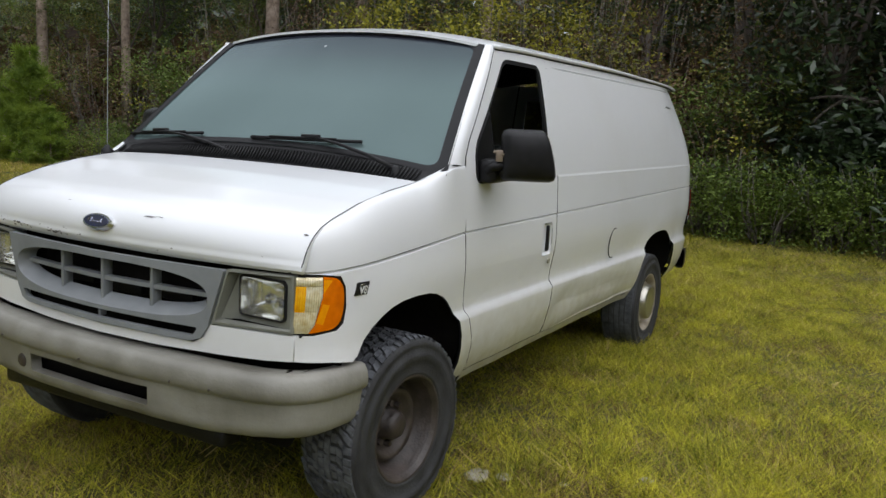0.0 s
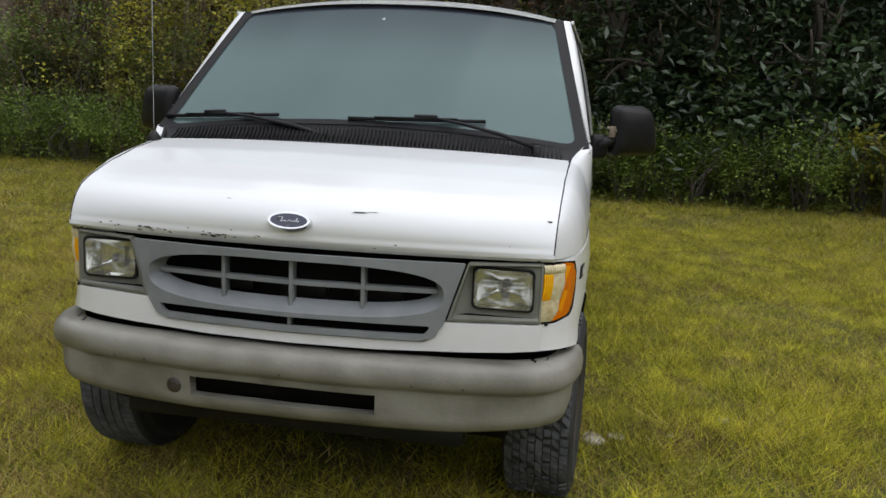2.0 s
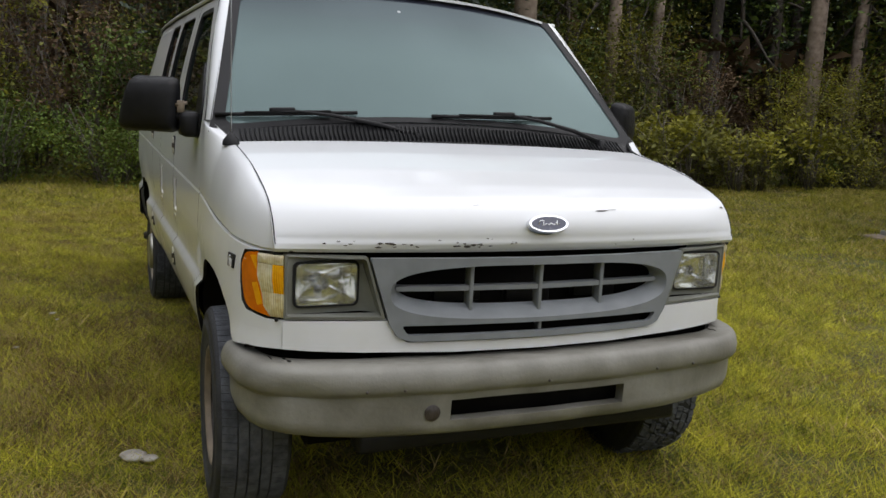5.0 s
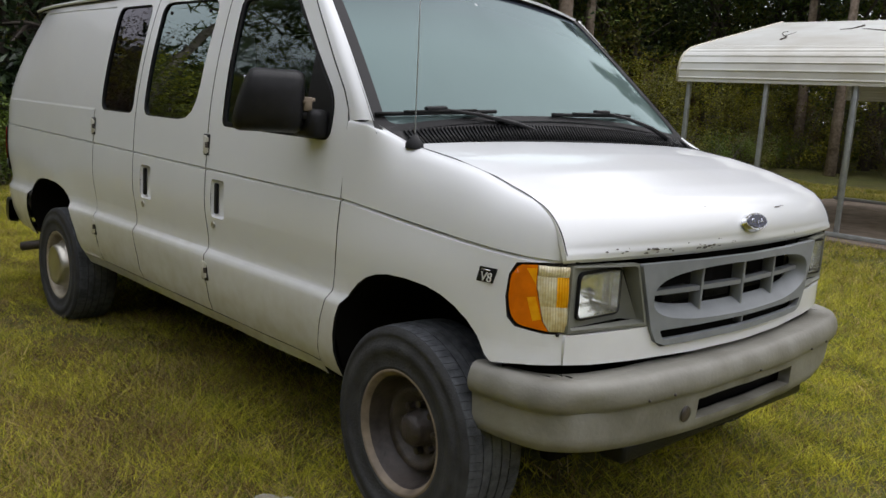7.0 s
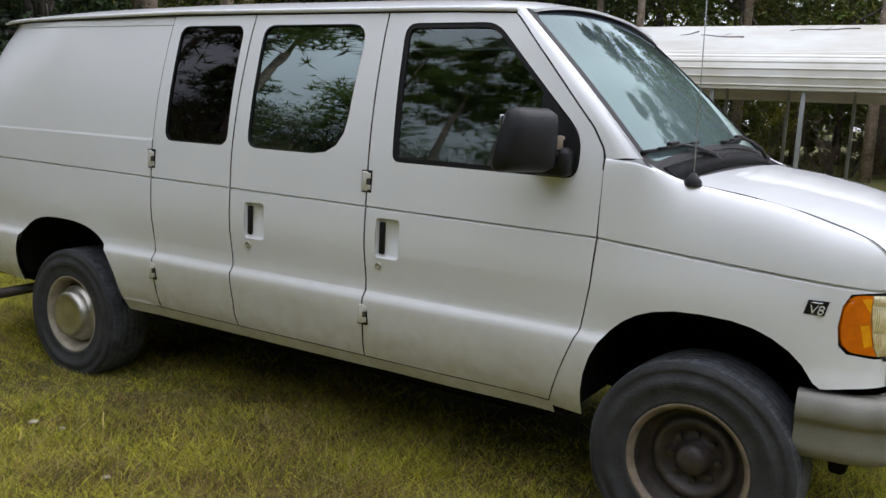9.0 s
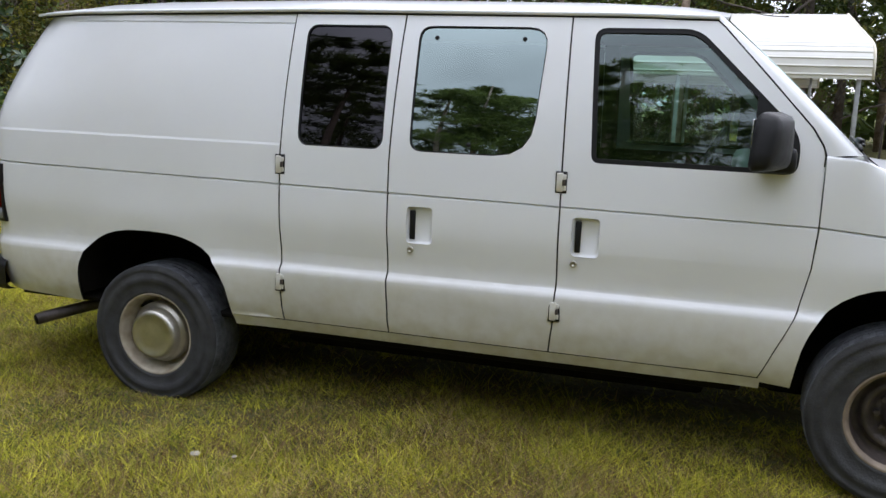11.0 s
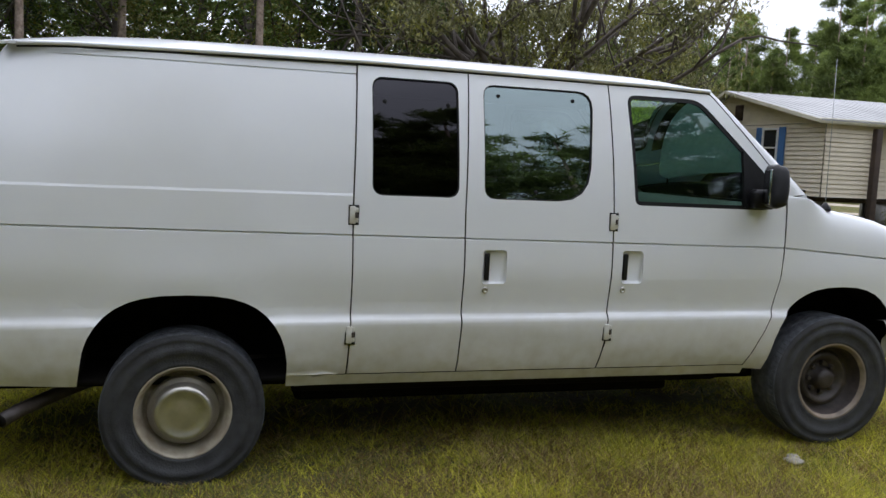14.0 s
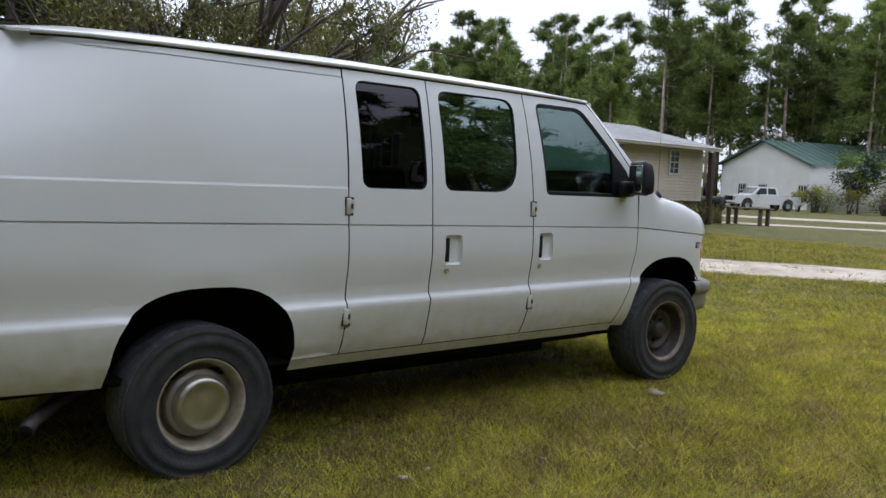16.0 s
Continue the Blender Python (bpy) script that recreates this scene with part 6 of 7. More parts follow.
for x, y in ((14.3, -10.4), (15.3, -10.3), (17.6, -10.9), (13.3, -9.9)):
    bm = bmesh.new()
    lathe(bm, [(0.0, 0.26), (0.05, 0.29), (0.28, 0.29), (0.3, 0.305), (0.32, 0.29), (0.58, 0.29), (0.6, 0.305), (0.62, 0.29), (0.83, 0.29), (0.88, 0.25), (0.88, 0.01)], 20, 'Z', cap=True)
    ob = solo("barrel", bm, BARREL, "blue plastic barrel standing beside the house", "barrel", "barrels by the house", smooth=True)
    ob.location = (x, y, GROUND)

# ---------------------------------------------------------------- shed, pickup and yard things
SHEDW = mat("white_metal_wall", (0.78, 0.78, 0.75), 0.55, vary=0.1, scale=0.6)
SHEDR = mat("green_metal_roof", (0.055, 0.11, 0.09), 0.5, vary=0.15, scale=0.8)
shed = thing("shed", 37.4, -70.5, GROUND, "long white metal shed with green gable roof", "shed")
shed.rotation_euler = (0, 0, radians(-19.5))
W2, L2, E2, P2 = 6.2, 30.0, 4.3, 6.6
bm = bmesh.new()
vs = [bm.verts.new(p) for p in ((-W2, 0, 0), (W2, 0, 0), (W2, 0, E2), (0, 0, P2), (-W2, 0, E2))]
bm.faces.new(vs)
part("end_wall", bm, SHEDW, shed, smooth=False)
for x in (-W2, W2):
    bm = bmesh.new()
    box(bm, x, -L2 / 2, E2 / 2, 0.15, L2, E2)
    part("side_wall", bm, SHEDW, shed)
for s in (-1, 1):
    ys = []
    for i in range(30):
        y0 = lerp(0.4, -L2, i / 30)
        ys += [(y0, 0.0), (y0 - 0.01, 0.05), (y0 - 0.08, 0.05), (y0 - 0.09, 0.0)]
    ys.append((-L2, 0.0))
    bm = grid(lambda k, u: Vector((s * (W2 + 0.45) * u, ys[k][0], lerp(P2 + 0.1, E2 - 0.07, u) + ys[k][1])), range(len(ys)), (0, 1))
    part("roof", bm, SHEDR, shed, smooth=False)
    bm = bmesh.new()
    tube(bm, [(0, 0.42, P2 + 0.05), (s * (W2 + 0.45), 0.42, E2 - 0.1)], 0.12, 4)
    part("barge_trim", bm, SHEDR, shed, smooth=False)
for x in (-5.5, -0.1, 2.9):
    bm = bmesh.new()
    box(bm, x, 0.03, 1.7, 1.15, 0.06, 1.2)
    wnd = part("window", bm, PANE, shed, smooth=False)
    bm = bmesh.new()
    for dx in (-0.5, -0.17, 0.17, 0.5):
        box(bm, x + dx, 0.08, 1.7, 0.05, 0.04, 1.2)
    for dz in (-0.55, 0, 0.55):
        box(bm, x, 0.08, 1.7 + dz, 1.15, 0.04, 0.05)
    part("glazing_bars", bm, FRAME, wnd, smooth=False)

TRUCKW = mat("white_truck_paint", (0.75, 0.76, 0.77), 0.25, vary=0.05, coat=0.6)
truck = thing("pickup_truck", 29.2, -56.2, GROUND, "white four-door pickup truck parked by the shed", "pickup truck")
truck.rotation_euler = (0, 0, radians(62))
def slab(prof, w0, w1, zs):
    """A closed body from a side outline (x, z), as wide as w0 below zs and w1 above it."""
    bm = bmesh.new()
    half = lambda z: w0 if z <= zs else w1
    a = [bm.verts.new((x, -half(z), z)) for x, z in prof]
    b = [bm.verts.new((x, half(z), z)) for x, z in prof]
    bm.faces.new(a)
    bm.faces.new(b[::-1])
    for k in range(len(a)):
        bm.faces.new((a[k - 1], a[k], b[k], b[k - 1]))
    bmesh.ops.recalc_face_normals(bm, faces=bm.faces[:])
    return bm


def round_gap(cx, z, r):
    return [(cx + r * math.cos(t), z + r * math.sin(t)) for t in np.linspace(0, math.pi, 9)]


low = [(2.9, 0.5), (2.95, 0.8), (2.9, 1.15), (1.45, 1.24), (-0.95, 1.24), (-0.95, 1.2), (-2.95, 1.2), (-2.95, 0.55)] + round_gap(-1.8, 0.5, 0.5)[::-1] + round_gap(1.85, 0.5, 0.5)[::-1]
body_part = part("body", slab(low, 0.98, 0.98, 9), TRUCKW, truck, smooth=False)
part("cab", slab([(1.5, 1.24), (0.85, 1.86), (0.7, 1.92), (-0.75, 1.92), (-0.95, 1.24)], 0.94, 0.8, 1.5), TRUCKW, truck, smooth=False)
side_at = lambda z: lerp(0.94, 0.8, (z - 1.24) / 0.66) + 0.012
for s in (-1, 1):
    for loop in (((-0.72, 1.32), (0.05, 1.32), (0.05, 1.8), (-0.62, 1.8)), ((0.15, 1.32), (1.18, 1.32), (0.72, 1.8), (0.15, 1.8))):
        bm = bmesh.new()
        bm.faces.new([bm.verts.new((x, s * side_at(z), z)) for x, z in loop])
        part("window", bm, PANE, truck, smooth=False)
    bm = bmesh.new()
    box(bm, 0.95, s * 1.08, 1.38, 0.1, 0.2, 0.24, 0.03)
    part("wing_mirror", bm, BLACK, truck)
    bm = bmesh.new()
    box(bm, 2.93, s * 0.78, 0.98, 0.06, 0.32, 0.2, 0.02)
    part("headlight", bm, ZINC, truck)
bm = bmesh.new()
bm.faces.new([bm.verts.new(p) for p in ((0.9, -0.74, 1.83), (0.9, 0.74, 1.83), (1.42, 0.84, 1.33), (1.42, -0.84, 1.33))])
for v in bm.verts:
    v.co.x += 0.02
    v.co.z += 0.015
part("windshield", bm, PANE, truck, smooth=False)
bm = bmesh.new()
box(bm, -1.95, 0, 1.202, 1.8, 1.7, 0.01)
part("bed", bm, BLACK, truck)
bm = bmesh.new()
box(bm, 2.93, 0, 0.92, 0.08, 1.2, 0.36, 0.02)
part("grille", bm, BLACK, truck)
bm = bmesh.new()
box(bm, 2.92, 0, 0.55, 0.16, 1.9, 0.2, 0.03)
part("bumper", bm, BRIGHT, truck)
for x in (-1.8, 1.85):
    for s in (-1, 1):
        bm = bmesh.new()
        lathe(bm, [(-0.13, 0.2), (-0.14, 0.36), (-0.1, 0.41), (0.1, 0.41), (0.14, 0.36), (0.13, 0.2)], 24)
        wt = part("wheel", bm, TYRE, truck)
        wt.matrix_local = Matrix.Translation((x, s * 0.86, 0.41)) @ Matrix.Rotation(radians(90), 4, 'Z')
        bm = bmesh.new()
        lathe(bm, [(-0.145, 0.21), (-0.12, 0.12), (-0.14, 0.02)], 20, cap=True)
        lathe(bm, [(0.145, 0.21), (0.12, 0.12), (0.14, 0.02)], 20, cap=True)
        part("rim", bm, ZINC, wt)

WOOD = mat("weathered_wood", (0.16, 0.12, 0.09), 0.85, vary=0.3, scale=8)
tb = thing("yard_table", 12.4, -25.6, GROUND, "weathered dark wooden table by the house", "table")
bm = bmesh.new()
box(bm, 0, 0, 0.72, 1.9, 0.9, 0.06, 0.01)
part("tabletop", bm, WOOD, tb)
for x, y in ((-0.75, -0.3), (0.75, -0.3), (-0.75, 0.3), (0.75, 0.3)):
    bm = bmesh.new()
    box(bm, x, y, 0.35, 0.14, 0.14, 0.7, 0.01)
    part("leg", bm, WOOD, tb)
gl = thing("barrel_smoker", 14.0, -25.2, GROUND, "black barrel smoker standing in the yard", "smoker")
bm = bmesh.new()
lathe(bm, [(-0.55, 0.02), (-0.55, 0.32), (0.55, 0.32), (0.55, 0.02)], 20)
part("drum", bm, BLACK, gl, at=(0, 0, 0.85))
for x in (-0.4, 0.4):
    bm = bmesh.new()
    box(bm, x, 0, 0.3, 0.06, 0.5, 0.6)
    part("leg", bm, BLACK, gl)
bm = bmesh.new()
tube(bm, [(0.35, 0, 1.1), (0.35, 0, 1.7)], 0.06, 8)
part("chimney", bm, BLACK, gl)

# pale stones and bits of sand in the grass
STONE = mat("pale_stone", (0.4, 0.37, 0.31), 0.9, vary=0.3, scale=20, bump=0.4, bscale=40)
for k, (x, y, r) in enumerate(((-3.87, 3.16, 0.075), (-3.8, 3.12, 0.05), (-1.56, 3.2, 0.085), (-1.45, 3.26, 0.05), (-0.905, 3.625, 0.045), (-4.23, 5.57, 0.032), (-4.4, 4.82, 0.025), (-4.2, 5.4, 0.02), (-1.2, 3.35, 0.04))):
    bm = bmesh.new()
    bmesh.ops.create_icosphere(bm, subdivisions=2, radius=r * 0.75)
    for v in bm.verts:
        v.co *= 1 + 0.35 * noise.noise(v.co * 14 + Vector((k, 0, 0)))
        v.co.z *= 0.26
    ob = solo("stone", bm, STONE, "pale flat stone lying in the grass", "stone", "stones in the grass", smooth=True)
    ob.location = (x, y, lie(x, y) + 0.022)


# ---------------------------------------------------------------- plants
BARK = mat("pine_bark", (0.42, 0.33, 0.27), 0.95, vary=0.4, scale=9, bump=0.9, bscale=16, tint=(0.13, 0.09, 0.07))
WOODBARK = mat("dark_tree_bark", (0.12, 0.1, 0.085), 0.95, vary=0.4, scale=9, bump=0.8, bscale=16, tint=(0.05, 0.04, 0.035))
TWIG = mat("grey_twigs", (0.15, 0.13, 0.11), 0.9, vary=0.3, scale=8)
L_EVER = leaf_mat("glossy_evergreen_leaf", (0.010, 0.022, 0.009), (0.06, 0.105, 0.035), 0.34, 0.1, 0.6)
L_GREEN = leaf_mat("green_leaf", (0.024, 0.05, 0.010), (0.2, 0.28, 0.055), 0.55, 0.25)
L_SHRUB = leaf_mat("bright_shrub_leaf", (0.035, 0.07, 0.010), (0.26, 0.35, 0.06), 0.55, 0.3, clumps=1.6)
L_OLIVE = leaf_mat("olive_leaf", (0.05, 0.06, 0.012), (0.3, 0.29, 0.06), 0.6, 0.25)
L_YELLOW = leaf_mat("yellowing_leaf", (0.12, 0.13, 0.016), (0.5, 0.46, 0.055), 0.6, 0.35)
L_BROWN = leaf_mat("brown_leaf", (0.045, 0.028, 0.018), (0.24, 0.15, 0.075), 0.7, 0.2)
L_PINE = leaf_mat("pine_needles", (0.045, 0.073, 0.016), (0.26, 0.33, 0.08), 0.6, 0.35, clumps=0.5)
L_SAPLING = leaf_mat("bright_pine_needles", (0.08, 0.15, 0.015), (0.3, 0.4, 0.05), 0.6, 0.3, clumps=2.0)
L_MOSS = leaf_mat("grey_green_leaf", (0.05, 0.055, 0.022), (0.28, 0.27, 0.11), 0.7, 0.25)


def leaves_at(centres, length, width, gen, droop=0.3, flat=0.5):
    """Folded four-cornered leaves at the given places."""
    n = len(centres)
    d = gen.normal(size=(n, 3))
    d[:, 2] = d[:, 2] * flat - droop
    d /= np.linalg.norm(d, axis=1)[:, None]
    up = gen.normal(size=(n, 3)) * 0.6 + (0, 0, 1)
    s = np.cross(d, up)
    s /= np.linalg.norm(s, axis=1)[:, None] + 1e-9
    nr = np.cross(s, d)
    ln = length * gen.uniform(0.6, 1.25, n)[:, None]
    wd = width * gen.uniform(0.7, 1.2, n)[:, None]
    base, tip = centres - d * ln / 2, centres + d * ln / 2
    l, r = centres - s * wd / 2 + nr * wd * 0.2, centres + s * wd / 2 + nr * wd * 0.2
    v = np.stack([base, l, tip, r], 1).reshape(-1, 3)
    i = np.arange(n)[:, None] * 4
    f = np.concatenate([i + (0, 2, 1), i + (0, 3, 2)], 1).reshape(-1, 3)
    return v, f


def crown_mesh(name, mats, blobs, per, length, width, seed, shell=0.55, droop=0.3, clump=0.16, gaps=-0.2):
    """Leaves gathered in clumps over lumpy blobs (x, y, z, rx, ry, rz); mats: one mesh with the first material, in turn by clump."""
    gen = np.random.default_rng(seed)
    cs = []
    for x, y, z, rx, ry, rz in blobs:
        vol = max(8, int(per * (rx * ry * rz) ** 0.667))
        u = gen.normal(size=(vol, 3))
        u /= np.linalg.norm(u, axis=1)[:, None]
        rad = shell + (1.08 - shell) * gen.random(vol) ** 0.6
        cl = u * rad[:, None] * (rx, ry, rz) + (x, y, z)
        k = 14
        pts = np.repeat(cl, k, 0) + gen.normal(size=(vol * k, 3)) * clump
        cs.append(pts)
    c = np.concatenate(cs)
    c = c[c[:, 2] > 0.02]
    if gaps is not None:
        k = 0.8 / max(0.5, clump * 4)
        c = c[np.array([noise.noise((p[0] * k, p[1] * k, p[2] * k * 1.3 + seed)) for p in c]) > gaps]
    v, f = leaves_at(c, length, width, gen, droop)
    me = raw(name, v, f, mats[0])
    for m in mats[1:]:
        me.materials.append(m)
    if len(mats) > 1:
        pick = np.array([int(noise.noise((p[0] * 0.9, p[1] * 0.9, p[2] * 0.9 + seed)) * 2.2 + 0.5 + gen.random() * 0.8) for p in c]).clip(0, len(mats) - 1)
        me.polygons.foreach_set("material_index", np.repeat(pick, 2).astype(np.int32))
    return me


def limb(bm, p, d, length, r, depth, gen, tips, bend=0.35):
    """A tapering branch that forks."""
    pts = [Vector(p)]
    d = Vector(d).normalized()
    n = 4
    for i in range(n):
        d = (d + Vector(gen.normal(size=3) * bend * 0.4)).normalized()
        pts.append(pts[-1] + d * length / n)
    tube(bm, pts, r, 6 if depth > 1 else 4, r * 0.55)
    tips.append(pts[-1])
    if depth > 0:
        for k in range(3):
            q = pts[2 + (k % 3)] if k < 2 else pts[-1]
            limb(bm, q, d + Vector(gen.normal(size=3) * 0.75) + Vector((0, 0, 0.12)), length * 0.66, r * 0.55, depth - 1, gen, tips, bend)


def make_tree(name, trunk_h, trunk_r, blobs, mats, per, length, width, seed, label, category="tree", depth=2, lean=(0, 0), droop=0.3, clump=0.22, shell=0.5, gaps=-0.2, limbs=7):
    t = thing(name, 0, 0, -400, label, category)
    gen = np.random.default_rng(seed)
    bm = bmesh.new()
    tips = []
    top = Vector((lean[0], lean[1], trunk_h))
    tube(bm, [(0, 0, -0.1), (lean[0] * 0.2, lean[1] * 0.2, trunk_h * 0.35), (lean[0] * 0.6, lean[1] * 0.6, trunk_h * 0.7), top], trunk_r, 9, trunk_r * 0.55)
    for b in blobs[:limbs]:
        q = Vector(b[:3])
        limb(bm, top * 0.9, q - top * 0.9, (q - top * 0.9).length * 0.8, trunk_r * 0.4, depth - 1, gen, tips)
    part("trunk", bm, WOODBARK, t)
    part("crown", crown_mesh("crown", mats, blobs, per, length, width, seed, shell, droop, clump, gaps), mats[0], t)
    return t


def blobs_in(n, rx, ry, z0, z1, r, seed, squash=0.75):
    g = np.random.default_rng(seed)
    out = []
    for i in range(n):
        a, q = g.uniform(0, 2 * math.pi), g.random() ** 0.6
        rr = r * g.uniform(0.65, 1.25)
        out.append((rx * q * math.cos(a), ry * q * math.sin(a), g.uniform(z0, z1), rr, rr, rr * squash))
    return out


def make_bush(name, blobs, mats, per, length, width, seed, label, twigs=10, clump=0.1, droop=0.2, gaps=-0.4):
    t = thing(name, 0, 0, -400, label, "bush")
    gen = np.random.default_rng(seed)
    bm = bmesh.new()
    hi = max(b[2] + b[5] for b in blobs)
    for i in range(twigs):
        b = blobs[i % len(blobs)]
        tube(bm, [(b[0] * 0.3, b[1] * 0.3, -0.05), (b[0] * 0.7 + gen.normal() * 0.1, b[1] * 0.7, b[2] * 0.6), (b[0] + gen.normal() * 0.25, b[1] + gen.normal() * 0.2, b[2] + b[5] * gen.uniform(0.4, 1.15))], 0.014, 4, 0.004)
    part("branchwork", bm, TWIG, t)
    part("foliage", crown_mesh("foliage", mats, blobs, per, length, width, seed, 0.35, droop, clump, gaps), mats[0], t)
    return t


def needles(centres, length, width, k, gen, up=0.35):
    n = len(centres)
    d = gen.normal(size=(n, k, 3))
    d[..., 2] += up
    d /= np.linalg.norm(d, axis=2)[..., None]
    s = np.cross(d, gen.normal(size=(n, k, 3)))
    s /= np.linalg.norm(s, axis=2)[..., None]
    c = centres[:, None, :]
    v = np.stack([c - s * width / 2, c + s * width / 2, c + d * length * gen.uniform(0.7, 1.2, (n, k, 1))], 2).reshape(-1, 3)
    return v, np.arange(n * k * 3).reshape(-1, 3)


def make_pine(h, r, bare, spread, seed, label, tufts=150, k=22, nl=0.42, nw=0.05, material=None):
    t = thing("pine_tree", 0, 0, -400, label, "tree")
    gen = np.random.default_rng(seed)
    bm = bmesh.new()
    lx, ly = gen.normal(size=2) * h * 0.015
    tube(bm, [(0, 0, -0.2), (lx * 0.3, ly * 0.3, h * 0.3), (lx * 0.7, ly * 0.7, h * 0.65), (lx, ly, h)], r, 9, r * 0.2)
    cs = []
    nb = int(26 * (1 - bare) + 10)
    for i in range(nb):
        z = h * lerp(bare, 0.98, (i + gen.random()) / nb)
        q = (z / h - bare) / (1 - bare)
        ln = spread * (1 - 0.75 * q ** 1.5) * gen.uniform(0.55, 1.15)
        a = gen.uniform(0, 2 * math.pi)
        p = Vector((lx * z / h, ly * z / h, z))
        e = p + Vector((math.cos(a) * ln, math.sin(a) * ln, ln * gen.uniform(-0.05, 0.45)))
        m = p.lerp(e, 0.55) + Vector((0, 0, -0.06 * ln))
        tube(bm, [p, m, e], r * 0.22 * (1.1 - q), 4, 0.012)
        for j in range(max(3, int(tufts / nb))):
            s = lerp(0.45, 1.05, gen.random())
            cs.append(np.array(p.lerp(e, s)) + gen.normal(size=3) * (0.36, 0.36, 0.26) * ln * 0.6)
    part("trunk", bm, BARK, t)
    v, f = needles(np.array(cs), nl, nw, k, gen)
    part("crown", raw("crown", v, f, material or L_PINE), L_PINE, t)
    return t


def put(ob, x, y, turn=0.0, size=1.0, z=None):
    c = copy_thing(ob, pose(x, y, lie(x, y) if z is None else z, 0, 0, turn))
    c.scale = (size, size, size * (0.92 + 0.16 * ((x * 7.3 + y * 3.1) % 1)))
    return c


# -- kinds, built once well out of the way below ground, then copied and removed
ever_a = make_tree("evergreen_tree", 2.4, 0.16, blobs_in(20, 1.5, 1.3, 0.7, 5.6, 0.95, 3, 0.9), [L_EVER], 30, 0.2, 0.078, 3, "dark glossy broadleaf evergreen tree at the wood's edge", clump=0.2)
ever_b = make_tree("evergreen_tree", 2.0, 0.14, blobs_in(18, 1.4, 1.4, 0.5, 5.0, 0.9, 8, 0.9), [L_EVER, L_EVER, L_GREEN], 30, 0.19, 0.074, 8, "dark glossy broadleaf evergreen tree at the wood's edge", clump=0.2)
wood_a = make_tree("broadleaf_tree", 5.5, 0.17, blobs_in(22, 2.4, 2.4, 2.5, 10.5, 1.35, 21, 0.8), [L_GREEN, L_OLIVE], 20, 0.17, 0.09, 21, "tall broadleaf tree in the wood", clump=0.34)
wood_b = make_tree("broadleaf_tree", 6.5, 0.2, blobs_in(22, 2.6, 2.6, 3.0, 12.0, 1.45, 22, 0.8), [L_GREEN, L_EVER], 18, 0.18, 0.09, 22, "tall dark broadleaf tree in the wood", clump=0.36)
wood_c = make_tree("broadleaf_tree", 4.5, 0.13, blobs_in(18, 2.0, 2.0, 1.2, 8.0, 1.15, 23, 0.8), [L_OLIVE, L_BROWN, L_BROWN], 26, 0.1, 0.055, 23, "autumn-tinted broadleaf tree hung with vines", clump=0.3)
vine_a = make_bush("vine_thicket", blobs_in(13, 1.5, 0.9, 0.4, 2.6, 0.85, 31, 0.8), [L_GREEN, L_OLIVE, L_YELLOW], 95, 0.078, 0.05, 31, "tangled olive and yellow vine thicket", 30, 0.16, gaps=-0.1)
vine_b = make_bush("vine_thicket", blobs_in(13, 1.6, 0.9, 0.3, 2.4, 0.85, 32, 0.8), [L_BROWN, L_BROWN, L_OLIVE], 80, 0.07, 0.042, 32, "tangled brown and olive vine thicket", 60, 0.16, gaps=0.0)
vine_c = make_bush("vine_thicket", blobs_in(15, 1.2, 0.8, 0.8, 4.6, 0.8, 33, 1.3), [L_BROWN, L_BROWN, L_BROWN, L_OLIVE], 44, 0.07, 0.04, 33, "reddish brown vines hanging from dark trunks", 46, 0.2, 0.9, 0.08)
vine_d = make_bush("vine_thicket", blobs_in(13, 1.5, 0.9, 0.4, 2.7, 0.85, 35, 0.8), [L_YELLOW, L_OLIVE, L_YELLOW, L_GREEN], 95, 0.08, 0.052, 35, "sprawling yellow-green vine thicket", 24, 0.16, gaps=-0.05)
bush_a = make_bush("shrub", blobs_in(8, 0.7, 0.5, 0.15, 0.8, 0.42, 41), [L_SHRUB], 170, 0.058, 0.032, 41, "low green shrub at the edge of the field", 16)
bush_b = make_bush("shrub", blobs_in(8, 0.8, 0.5, 0.15, 0.75, 0.42, 42), [L_OLIVE, L_BROWN], 80, 0.08, 0.04, 42, "low olive and brown shrub at the edge of the field", 22)
bush_c = make_bush("shrub", blobs_in(6, 0.45, 0.4, 0.5, 0.95, 0.3, 43), [L_YELLOW, L_OLIVE], 80, 0.11, 0.055, 43, "yellow-green shrub with large leaves", 14)
pine_a = make_pine(17, 0.2, 0.4, 3.3, 51, "tall pine with a high open crown", 1300, 9, 0.5, 0.07)
pine_b = make_pine(19, 0.22, 0.5, 3.1, 52, "tall pine with a bare straight trunk", 1200, 9, 0.5, 0.07)
pine_c = make_pine(13, 0.17, 0.12, 3.0, 53, "bushy green pine with low branches", 1500, 9, 0.46, 0.07)
sapling = make_pine(2.6, 0.04, 0.03, 0.85, 54, "small bright green pine sapling", 520, 30, 0.22, 0.022, L_SAPLING)
kinds = [vine_c, vine_d, ever_a, ever_b, wood_a, wood_b, wood_c, vine_a, vine_b, bush_a, bush_b, bush_c, pine_a, pine_b, pine_c, sapling]

g = np.random.default_rng(77)
R = lambda a, b: float(g.uniform(a, b))
# evergreens behind the van
for x, y, k in ((-1.4, 15.3, ever_a), (0.4, 14.7, ever_b), (2.0, 14.9, ever_a), (3.2, 15.9, ever_b), (-0.4, 16.8, ever_a), (1.6, 17.0, ever_b)):
    put(k, x, y, R(0, 360), R(0.95, 1.2))
